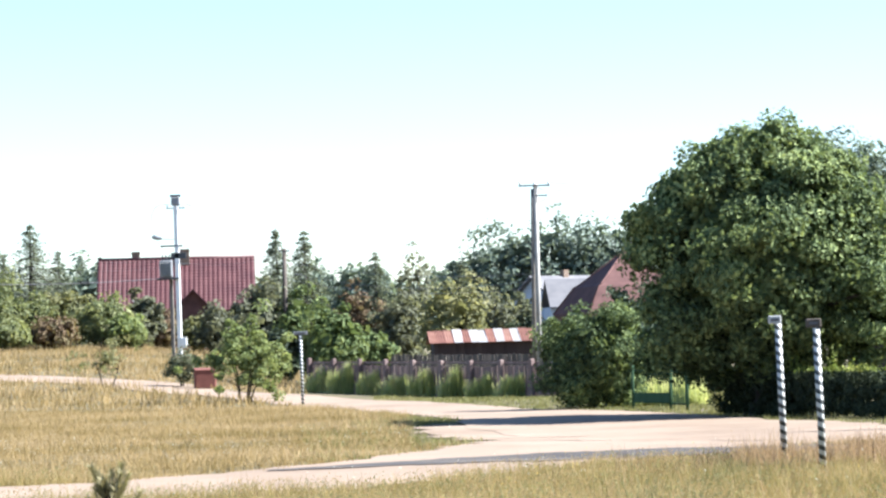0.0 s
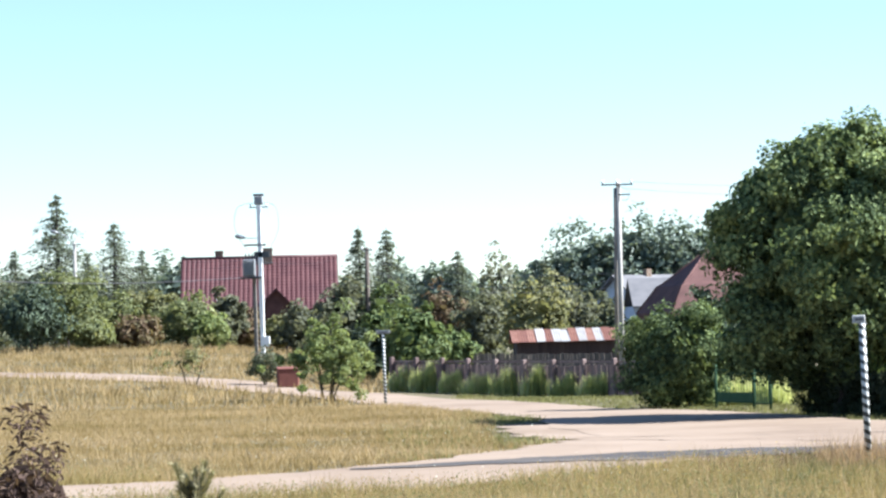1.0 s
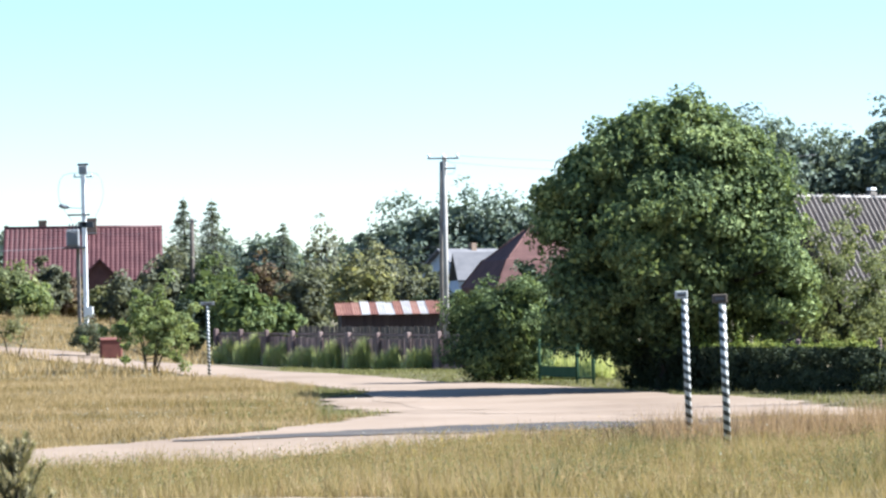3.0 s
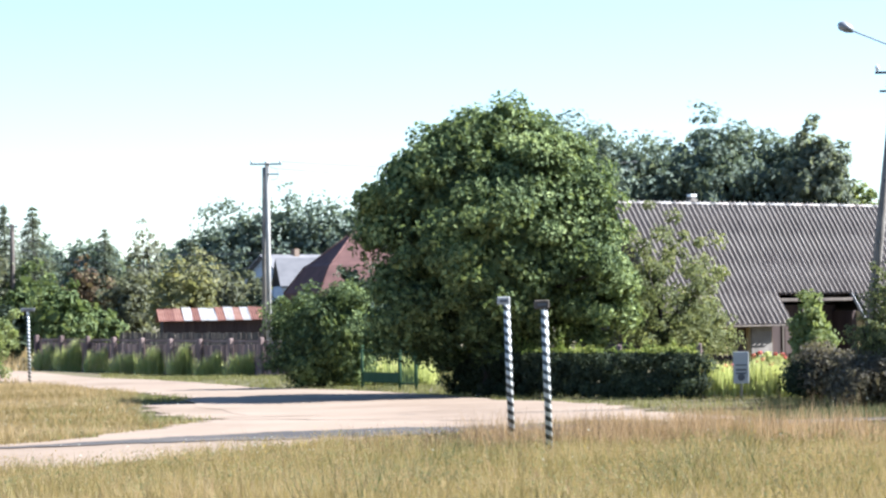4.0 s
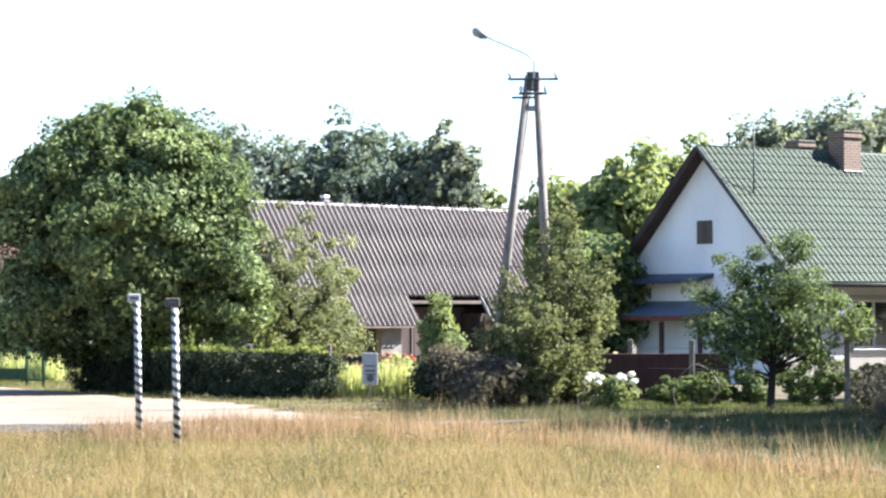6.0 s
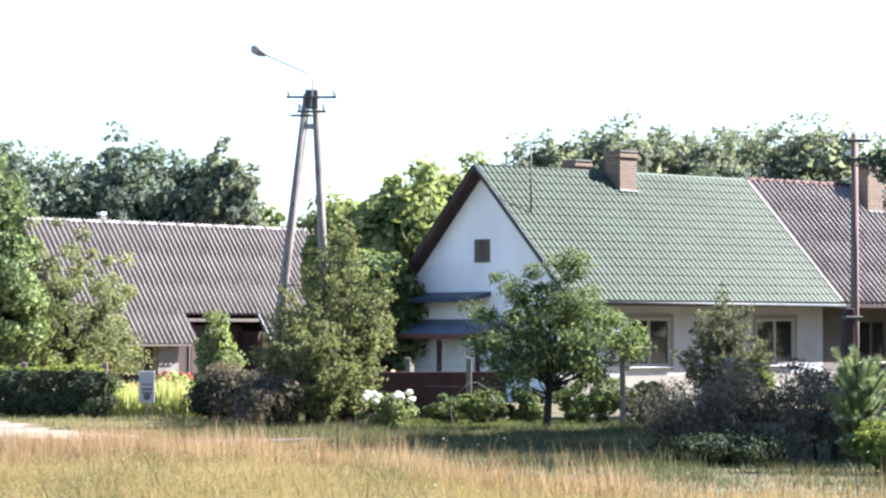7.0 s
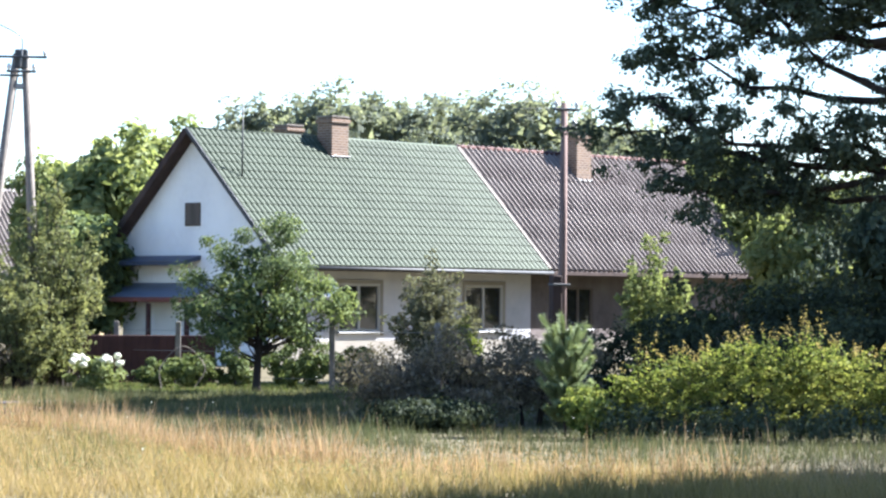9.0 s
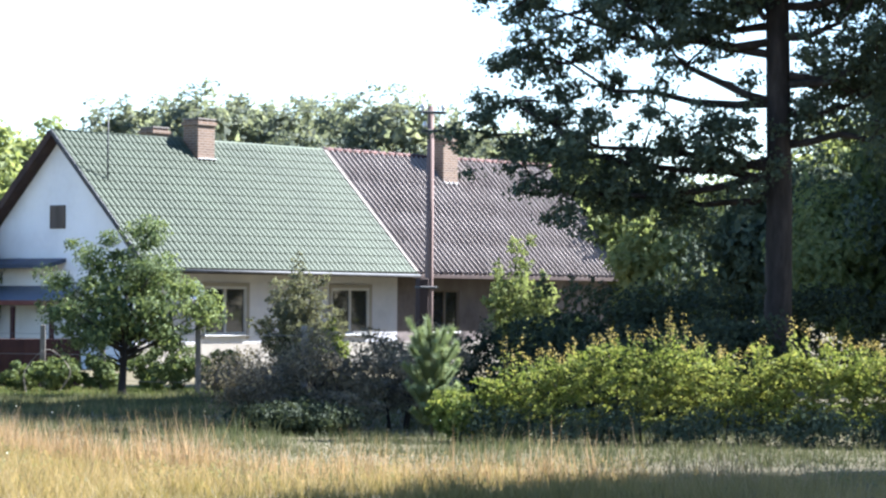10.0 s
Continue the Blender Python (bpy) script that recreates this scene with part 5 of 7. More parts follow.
def twin_pole():
    d, az = 120.0, 1.88
    x, y = polar(az, d)
    z = gz(x, y)
    h = high(3.3, d) - z
    H = thing("power_pole", pose(x, y, z, 0, 0.3, 0), "concrete power pole with crossarm and stay leg", "power pole")
    part("pole", tube_mesh("pole", [(0.06, 0, 0), (0.06, 0, h)], [0.115, 0.1], 8), M["concrete"], H, "pale concrete leg")
    part("stay_leg", tube_mesh("stay_leg", [(-0.16, 0.3, 0), (-0.06, 0.1, h - 0.25)], [0.105, 0.085], 8), M["concrete_dark"], H, "dark second leg")
    crossarm(H, h - 0.12, 1.35, 3)
    part("bracket", boxed((0.3, -0.1, h - 0.55), (0.5, 0.06, 0.06)), M["metal_dark"], H)
    pts = fine_line([(0.1, -0.1, h - 0.2), (0.5, -0.1, h - 0.4), (0.45, -0.1, h - 0.75), (0.1, -0.1, h - 0.8)], 10)
    part("jumper_wire", tube_mesh("jumper_wire", [tuple(p) for p in pts], [0.012] * 10, 5), M["cable"], H)
    return Vector((x, y, z + h))


def plain_pole(az, d, top, lean, mat, label, foot=None, r=0.16):
    x, y = polar(az, d)
    z = gz(x, y)
    H = thing("power_pole", pose(x, y, z, 0, lean, 0), label, "power pole")
    h = top - z
    part("pole", tube_mesh("pole", [(0, 0, -0.1), (0, 0, h)], [r, r * 0.68], 9), M[mat], H)
    crossarm(H, h - 0.15, 0.6, 2)
    if foot:
        part("foot_beam", boxed((-0.16, 0, foot / 2), (0.22, 0.22, foot), None, 0.02), M["wood_dark"], H, "dark foot beam")
        for zz in (foot - 0.2, foot * 0.5):
            part("steel_band", boxed((-0.07, 0, zz), (0.42, 0.28, 0.05)), M["metal_dark"], H)
        crossarm(H, h - 0.55, 0.5, 2)
    return Vector((x, y, top))


def lamp_aframe():
    d, k = 60.6, 60.6 / 72
    x, y = polar(14.88, d)
    z = gz(x, y)
    h = (high(4.95, d) - z) / k
    H = thing("street_lamp", pose(x, y, z, 0, 0, -15) @ Matrix.Scale(k, 4), "A-frame concrete power pole carrying a street lamp", "street lamp")
    for foot, top in ((-1.17, -0.11), (0.5, 0.1)):
        leg = part("leg", tube_mesh("leg", [(foot, 0, -0.1), (top, 0, h - 0.08)], [0.135, 0.1], 8), M["concrete_dark"], H, "weathered concrete leg")
        for f in (0.12, 0.3, 0.48, 0.66):
            part("step_hole", boxed((foot + (top - foot) * f, -0.125 + 0.035 * f, h * f), (0.06, 0.03, 0.12)), M["metal_dark"], leg)
    part("head_plate", boxed((0, 0, h - 0.22), (0.34, 0.24, 0.5), None, 0.03), M["metal_dark"], H)
    part("spreader", boxed((-0.03, 0, h - 0.92), (0.24, 0.18, 0.14), None, 0.02), M["metal_grey"], H)
    crossarm(H, h - 0.18, 1.3, 2, -0.2)
    crossarm(H, h - 0.55, 0.75, 2, -0.2)
    b = part("bracket", boxed((-0.25, -0.15, h - 0.65), (0.6, 0.06, 0.06)), M["metal_dark"], H)
    tip = (-1.17, -0.2, h + 0.9)
    pts = fine_line([(-0.02, -0.22, h - 0.46), (0.03, -0.2, h + 0.2), (-0.06, -0.2, h + 0.37), (-0.3, -0.2, h + 0.52), tip], 20)
    lamp_head(H, tip, (-1.55, -0.22, h + 1.1), [tuple(p) for p in pts])
    return Vector((x, y, z + h * k))


def far_lamp():
    d = 208.0
    x, y = polar(-9.2, d)
    z = gz(x, y)
    h = high(2.35, d) - z
    H = thing("street_lamp", pose(x, y, z), "concrete lamp pole with an arm", "street lamp")
    part("pole", tube_mesh("pole", [(0, 0, 0), (0, 0, h)], [0.16, 0.11], 8), M["concrete"], H)
    crossarm(H, h - 0.2, 1.0, 2)
    lamp_head(H, (-1.2, 0, h + 0.72), (-1.75, 0, h + 0.85), [(0, 0, h - 0.1), (-0.5, 0, h + 0.4), (-1.2, 0, h + 0.72)], 0.035)
    return Vector((x, y, z + h))


# ---------------------------------------------------------------- fences, gate, sign
def picket_run(a, b, height, post_h, label, mat="wood_grey", rail_z=(0.35, 0.85), w=0.09, step=0.13, ragged=0.05, post_step=2.2, seed=2, post_y=0.08):
    ax, ay, bx, by = *a, *b
    ln = math.hypot(bx - ax, by - ay)
    ang = math.degrees(math.atan2(by - ay, bx - ax))
    H = thing("fence", pose(ax, ay, 0, 0, 0, ang), label, "fence")
    rng = random.Random(seed)
    zat = lambda s: gz(ax + (bx - ax) * s / ln, ay + (by - ay) * s / ln)
    me = bpy.data.meshes.new("slat")
    bm = boxed((0, 0, height / 2), (w, 0.022, height), None, 0.004)
    bm.to_mesh(me)
    bm.free()
    me.materials.append(M[mat])
    s = 0.1
    while s < ln:
        ob = new("slat", me)
        ob.parent = H
        ob.matrix_local = Matrix.Translation((s, -0.03, zat(s) + rng.uniform(-ragged, ragged) * 0.6)) @ Matrix.Rotation(rng.uniform(-0.02, 0.02), 4, "Y")
        s += step
    for rz in rail_z:
        part("rail", slab("rail", [(0, -0.012, zat(0) + rz + 0.08), (0, 0.04, zat(0) + rz + 0.08), (ln, 0.04, zat(ln) + rz + 0.08), (ln, -0.012, zat(ln) + rz + 0.08)], 0.08), M[mat], H)
    pm = bpy.data.meshes.new("post")
    bm = boxed((0, 0, post_h / 2), (0.19, 0.19, post_h), None, 0.03)
    bm.to_mesh(pm)
    bm.free()
    pm.materials.append(M[mat])
    s = 0.0
    while s <= ln + 0.01:
        ob = new("post", pm)
        ob.parent = H
        ob.matrix_local = Matrix.Translation((s, post_y, zat(s) - 0.05)) @ Matrix.Rotation(rng.uniform(-0.03, 0.03), 4, "Y")
        s += post_step
    return H


def green_gate():
    x0, y0 = polar(3.8, 82)
    x1, y1 = polar(4.9, 79)
    ang = math.degrees(math.atan2(y1 - y0, x1 - x0))
    ln = math.hypot(x1 - x0, y1 - y0)
    H = thing("garden_gate", pose(x0, y0, gz(x0, y0), 0, 0, ang), "green painted wire mesh gate between metal posts", "gate")
    for s in (0, ln * 0.7, ln):
        part("gate_post", tube_mesh("gate_post", [(s, 0, -0.1), (s, 0, 1.3)], [0.045, 0.045], 8), M["gate_green"], H)
    bm = bmesh.new()
    for z in (0.25, 1.15):
        block(bm, (ln * 0.35, 0, z), (ln * 0.7 - 0.1, 0.04, 0.05), None, 0.008)
    part("gate_frame", bm, M["gate_green"], H)
    part("kick_panel", boxed((ln * 0.35, 0.0, 0.36), (ln * 0.7 - 0.12, 0.015, 0.3)), M["gate_green"], H)
    bm = bmesh.new()
    for z in (0.2, 1.12):
        block(bm, (ln * 0.85, 0, z), (ln * 0.27, 0.035, 0.045), None, 0.008)
    for k in range(7):
        block(bm, (ln * (0.735 + 0.0385 * k), 0, 0.66), (0.018, 0.018, 0.9))
    part("wicket", bm, M["gate_green"], H, "narrow green wicket of upright bars")
    bm = bmesh.new()
    for i in range(14):
        block(bm, (0.08 + i * ln * 0.7 / 14, 0, 0.7), (0.008, 0.008, 0.9))
    part("mesh_wire", bm, M["gate_green"], H)
    return H


def notice_board():
    d = 65.0
    x, y = polar(11.53, d)
    H = thing("notice_sign", pose(x, y, 0, 0, 0, -11.5), "white rectangular notice board with dark printing on a post", "sign")
    z0, z1 = high(-1.42, d), high(-0.77, d)
    zc, hh = (z0 + z1) / 2, z1 - z0
    bd = part("board", boxed((0, 0, zc), (0.36, 0.03, hh), None, 0.008), M["sign"], H)
    part("post", tube_mesh("post", [(0, 0.05, -0.05), (0, 0.05, z1 - 0.05)], [0.025, 0.025], 8), M["metal_grey"], H)
    for z, w, h in ((zc + 0.06, 0.26, 0.03), (zc - 0.05, 0.24, 0.05), (zc - 0.13, 0.24, 0.035),):
        part("print_bar", boxed((0, -0.018, z), (w, 0.006, h), None, 0.0), M["ink"], bd)
    part("emblem", tube_mesh("emblem", [(0, -0.014, zc - 0.22), (0, -0.022, zc - 0.22)], [0.085, 0.085], 14, False), M["ink"], bd, "round dark emblem")


def wire_fence():
    pts = [polar(16.85, 64), polar(19.3, 61), polar(21.24, 58.5), polar(23.4, 57)]
    ax, ay = pts[0]
    H = thing("fence", pose(0, 0, 0), "wire mesh garden fence on thin concrete posts", "fence")
    for x, y in pts + [polar(18.1, 62.4)]:
        part("post", boxed((x, y, gz(x, y) + 0.7), (0.12, 0.12, 1.5), Matrix.Rotation(-0.3, 3, "Z"), 0.012), M["concrete_dark"], H)
    for z in (0.25, 0.8, 1.25):
        for p, q in zip(pts, pts[1:]):
            part("wire", tube_mesh("wire", [(p[0], p[1] - 0.07, gz(*p) + z), (q[0], q[1] - 0.07, gz(*q) + z)], [0.006, 0.006], 4), M["metal_grey"], H)
    # wicket of dark red boards
    G = thing("garden_gate", pose(*polar(17.15, 63.5), 0, 0, 0, -10), "dark red board gate in the garden fence", "gate")
    for i in range(20):
        part("board", boxed((-1.2 + i * 0.16, 0.004 * (i % 2), 0.58), (0.166, 0.025, 1.08)), M["wood_red"], G)
    for z in (0.3, 0.95):
        part("rail", boxed((0.32, 0.035, z), (3.2, 0.04, 0.08)), M["wood_red"], G)


def blossom(name, x, y, h, w, label, mat, leafmat, seed, ball=0.12, heads=16, category="flower bush"):
    rng = np.random.default_rng(seed)
    H = thing(name, pose(x, y, gz(x, y)), label, category)
    p, nr, cs = clump_points(rng, (0, 0, h * 0.5), (w / 2, w / 3, h * 0.42), 26, w * 0.16, 70)
    keep = p[:, 2] > 0
    part("foliage", leaves_mesh("foliage", p[keep], nr[keep], 0.11, rng), M[leafmat], H)
    for i in range(heads):
        c = np.array([rng.uniform(-w / 2, w / 2), -w / 3 * rng.uniform(0.2, 1), h * rng.uniform(0.72, 1.04)])
        bm = bmesh.new()
        bmesh.ops.create_icosphere(bm, subdivisions=2, radius=ball)
        for v in bm.verts:
            v.co = v.co * float(rng.uniform(0.78, 1.15)) * Vector((1, 1, 0.8)) + Vector(c)
        part("flower_head", bm, M[mat], H)
    verts, faces = [], []
    for i in range(7):
        tube([(rng.uniform(-0.1, 0.1), 0, -0.03), (rng.uniform(-w / 2, w / 2) * 0.7, rng.uniform(-0.2, 0.2), h * 0.75)], [0.012, 0.005], 5, verts, faces)
    part("stems", mesh_of("stems", verts, faces), M["bark"], H)


white_house()
grey_farmhouse()
red_house()
blue_house()
hip_house()
rusty_shed()
striped_post(-2.95, 100, high(0.36, 100), -0.6, (0.5, 0.12, "metal_grey", 0.0), "black and white striped post with a wide plate, in the meadow")
striped_post(6.83, 44, high(0.36, 44), -1.0, (0.2, 0.13, "sign", -0.05), "black and white striped post with a pale plate, beside the track")
striped_post(7.6, 41, high(0.27, 41), -1.0, (0.22, 0.13, "wood_grey", -0.04), "black and white striped post with a brownish plate, beside the track")
PA = transformer_pole()
PB = twin_pole()
PS = plain_pole(-3.27, 150, high(2.1, 150), 0.4, "wood_grey", "slender weathered wooden pole among the shrubs")
PX = lamp_aframe()
PY = plain_pole(25.93, 60, high(4.02, 60), 0.3, "wood_brown", "wooden power pole on a dark foot beam beside the house", 2.5, 0.105)
PF = far_lamp()


def cable(a, b, sag, label="thin overhead power cable", r=0.007):
    tagged(part("cable", sagging(a, b, sag, r), M["cable"]), label, "cable")


def far_point(az, d, el):
    return Vector((*polar(az, d), high(el, d)))


cable(PB + Vector((0.6, 0, 0.0)), far_point(9.5, 130, 3.15), 0.3)
cable(PB + Vector((0.5, 0, -0.3)), far_point(9.5, 132, 3.0), 0.4)
cable(PA + Vector((0, 0, -3.2)), PF + Vector((0.4, 0, -0.4)), 0.5)
cable(PA + Vector((0, 0, -4.2)), far_point(-12, 160, 1.7), 0.4, "pale thick overhead cable", 0.02)
cable(PA + Vector((0, 0, -3.3)), PS + Vector((0, 0, -0.2)), 0.4)
cable(PS + Vector((0, 0, -1.2)), PB + Vector((0, 0, -4.2)), 0.6)
cable(PS + Vector((0, 0, -0.7)), PB + Vector((0, 0, -3.9)), 0.4)
cable(PS + Vector((0, 0, -1.6)), PB + Vector((0, 0, -4.5)), 0.5)
cable(PA + Vector((0, 0, -3.6)), far_point(-12, 180, 1.95), 0.4)
cable(PX + Vector((0.6, 0, -0.05)), PY + Vector((-0.3, 0, 0.05)), 0.25, r=0.005)
cable(PX + Vector((0.6, 0, -0.4)), PY + Vector((-0.3, 0, -0.12)), 0.3, r=0.005)

picket_run(polar(-2.75, 121), polar(2.3, 104), 1.22, 1.52, "weathered wooden picket fence with tall posts", "wood_brown", post_step=2.25, rail_z=(0.25, 1.24), seed=2, w=0.12, post_y=-0.13)
picket_run(polar(-1.1, 127), polar(1.9, 122), 1.55, 1.5, "second grey board fence behind the first, beside the shed", "wood_grey", post_step=3.0, rail_z=(0.4, 1.2), w=0.12, step=0.135, seed=5)
picket_run(polar(10.7, 68), polar(13.2, 68), 1.0, 1.15, "dark picket fence behind garden flowers", "wood_dark", post_step=2.4, seed=7)
green_gate()
notice_board()
wire_fence()

# ---------------------------------------------------------------- big trees and shrubs
# broad lime tree at the junction: crown down to the ground on its lit side
leafy("lime_tree", 6.45, 72.5, 7.5, 6.25, "leaf_linden", "large dense deciduous tree with a dark round crown", trunk=0.32, crown_low=0.06, clumps=300, per=130,
      leaf=0.2, seed=11, clump_r=0.5, uneven=0.14, facing=0.8, limbs=26, shell=0.66, core=0.35,
      lobes=[(-0.45, -0.4, 6.7, 0.75, 0.9, 0.7, 16), (0.45, -0.3, 6.75, 0.8, 0.9, 0.7, 18), (-1.6, -0.3, 6.0, 0.9, 1.0, 0.8, 20), (1.5, -0.2, 6.4, 0.7, 0.9, 0.7, 14), (2.1, -0.3, 5.3, 0.9, 1.2, 1.3, 30), (2.5, -0.7, 3.0, 1.1, 1.5, 1.9, 55),
             (-2.9, -0.3, 5.2, 0.4, 0.4, 0.3, 5), (-3.0, -0.2, 4.3, 0.35, 0.4, 0.4, 6), (-2.3, -0.4, 2.2, 0.9, 1.2, 1.3, 30)])
leafy("shrub", 3.1, 86, high(0.72, 86), 3.7, "leaf_linden", "round dark green bush beside the gate", "bush", 0.06, 0.0, 150, 110, 0.13, 12, stems=4, clump_r=0.38, core=0.45, uneven=0.35, facing=0.75, lobes=[(-0.85, -0.3, 0.65, 0.8, 0.8, 0.5, 22), (0.8, -0.3, 0.65, 0.8, 0.8, 0.5, 22), (0.7, -0.2, 2.75, 0.7, 0.7, 0.45, 14)])
leafy("fruit_tree", 9.95, 76, high(1.85, 76), 4.1, "leaf_lilac", "light green fruit tree behind the hedge", "tree", 0.1, 0.05, 125, 60, 0.14, 13, clump_r=0.34, limbs=26, lean=0.1, uneven=0.5, core=0, lobes=[(0.5, -0.2, 1.5, 1.3, 0.8, 0.9, 34), (1.2, -0.3, 1.2, 0.8, 0.7, 0.6, 16), (-0.5, 0, 2.6, 1.1, 0.9, 0.9, 26)])
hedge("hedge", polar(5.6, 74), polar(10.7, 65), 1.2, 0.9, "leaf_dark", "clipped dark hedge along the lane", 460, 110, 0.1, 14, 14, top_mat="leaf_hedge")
for az in (9.03, 10.65):
    hx, hy = polar(az, 66.3 if az > 10 else 68.2)
    HP = thing("fence_post", pose(hx, hy, gz(hx, hy)), "weathered wooden post standing in the hedge", "post", "hedge posts")
    part("post", boxed((0, -0.2, 0.63), (0.12, 0.12, 1.3), None, 0.02), M["wood_brown"], HP)
spray_bush("shrub", 15.65, 60.2, high(2.45, 60.2), 2.9, "leaf_lilac", "tall loose bush growing beside the lamp pole", 15, 44, 0.095, twigs=18, leaves=16, trunk=0.028)
spray_bush("shrub", 14.35, 59.4, high(0.95, 59.4), 2.1, "leaf_lilac", "loose arching bush under the lamp pole", 151, 30, 0.09)
leafy("shrub", 13.25, 62, high(-0.62, 61), 1.7, "leaf_bramble", "low dense bush under the pole", "bush", 0.05, 0.0, 45, 80, 0.12, 16, stems=4, clump_r=0.35)
leafy("shrub", 13.95, 58.2, high(-0.75, 58.2), 1.5, "leaf_bramble", "dull brown-green bush at the lamp pole's foot", "bush", 0.04, 0.0, 50, 75, 0.1, 152, stems=4, clump_r=0.28, uneven=0.5)
spray_bush("shrub", 14.95, 58.6, high(0.75, 58.6), 1.9, "leaf_lilac", "loose green bush in front of the lamp pole", 153, 28, 0.09)
leafy("shrub", 15.35, 60.5, high(-0.4, 60), 1.8, "leaf_bright", "low bright bush beside the white flowers", "bush", 0.05, 0.0, 40, 80, 0.12, 17, stems=4, clump_r=0.35)
leafy("sapling", 12.95, 64, high(0.55, 64), 1.3, "leaf_bright", "slim leafy young tree by the picket fence", "tree", 0.04, 0.05, 26, 70, 0.13, 18, clump_r=0.26)
leafy("apple_tree", 19.7, 58, 3.25, 2.9, "leaf_linden", "apple tree with a dark trunk in the garden", "tree", 0.09, 0.2, 84, 72, 0.105, 19, clump_r=0.27, limbs=30, uneven=0.45, core=0.05, lean=0.12, facing=0.6,
      lobes=[(0.45, -0.2, 3.2, 0.4, 0.4, 0.4, 10), (-0.45, -0.2, 2.9, 0.4, 0.4, 0.4, 9), (1.5, -0.2, 1.9, 0.5, 0.5, 0.55, 16), (-1.35, -0.2, 1.8, 0.4, 0.5, 0.5, 12), (0.95, -0.3, 1.15, 0.6, 0.6, 0.35, 11), (-0.9, -0.3, 1.2, 0.5, 0.5, 0.3, 8)])
spray_bush("shrub", 23.35, 59.6, high(0.95, 59.6), 2.3, "leaf_grey", "tall grey-green bush in front of the house", 20, 44, 0.085, twigs=18)
spray_bush("shrub", 23.95, 58.9, high(-0.35, 58.9), 0.9, "leaf_hedge", "small yellow-green bush lit by the sun before the house", 201, 14, 0.09, twigs=10)
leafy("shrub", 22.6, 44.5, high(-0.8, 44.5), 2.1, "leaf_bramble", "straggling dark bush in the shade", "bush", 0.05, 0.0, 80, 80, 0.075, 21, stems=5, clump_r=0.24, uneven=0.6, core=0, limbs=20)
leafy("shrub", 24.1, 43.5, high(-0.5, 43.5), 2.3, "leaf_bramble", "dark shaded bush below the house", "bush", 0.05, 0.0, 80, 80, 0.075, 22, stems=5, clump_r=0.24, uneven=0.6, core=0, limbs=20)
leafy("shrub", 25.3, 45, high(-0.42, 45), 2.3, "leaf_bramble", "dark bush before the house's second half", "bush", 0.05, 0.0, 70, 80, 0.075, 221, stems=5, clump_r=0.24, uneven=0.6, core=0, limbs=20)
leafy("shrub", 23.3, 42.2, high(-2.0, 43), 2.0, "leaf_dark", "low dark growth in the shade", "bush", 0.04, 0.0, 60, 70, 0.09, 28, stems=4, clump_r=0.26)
leafy("shrub", 26.5, 40.0, high(-1.75, 40.0), 0.7, "leaf_hedge", "low yellow-green bush beside the young pine", "bush", 0.04, 0.0, 30, 60, 0.1, 29, stems=4, clump_r=0.24)
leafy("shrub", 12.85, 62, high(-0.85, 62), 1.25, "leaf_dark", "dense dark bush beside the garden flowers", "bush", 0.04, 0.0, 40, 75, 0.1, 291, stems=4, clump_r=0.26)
spray_bush("sapling", 27.7, 61.5, high(1.35, 61.5), 1.9, "leaf_bright", "bright leafy young tree by the house end", 23, 26, 0.1, "tree", twigs=16, low=0.25)
spray_bush("sapling", 28.4, 61, high(0.7, 61), 1.9, "leaf_bright", "low leafy young tree by the house end", 231, 24, 0.1, "tree", twigs=14, low=0.25)
spray_hedge("hedge", polar(27.1, 40.6), polar(38.5, 39.6), [(0, 0.7), (0.05, 1.05), (0.115, 1.15), (0.145, 0.95), (0.17, 1.3), (0.25, 1.42), (0.34, 1.36), (0.43, 1.3), (0.465, 1.1), (0.49, 1.38), (0.6, 1.42), (0.7, 1.3), (0.85, 1.4), (1, 1.3)],
            1.4, "leaf_hedge", "leaf_tip", "sunlit yellow-green hornbeam hedge with stray shoots", 24)
# darker leaves added in front of the hedge foot to paint its self-shadow
hedge("undergrowth", polar(26.6, 40.0), polar(38.5, 38.9), 0.5, 0.8, "leaf_oak", "added dark leaves painting the hedge's own shade along its foot", 170, 70, 0.06, 244, 0, "undergrowth", 0.24)
px, py = polar(26.02, 40.8)
young_pine("young_pine", px, py, high(-0.75, 40.8), 0.85, "needle_pine", "bushy young pine with pale upright shoots", 25, 0.1, 5, 380, True)
sx, sy = polar(-6.9, 14.2)
young_pine("pine_sapling", sx, sy, high(-2.42, 14.2), 0.58, "needle_shade", "small pine sapling with bottle-brush shoots", 26, 0.042, 5, 240, False, True)
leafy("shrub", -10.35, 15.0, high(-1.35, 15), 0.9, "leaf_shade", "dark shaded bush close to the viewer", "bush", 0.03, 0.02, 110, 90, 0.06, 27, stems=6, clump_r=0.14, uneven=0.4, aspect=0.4)


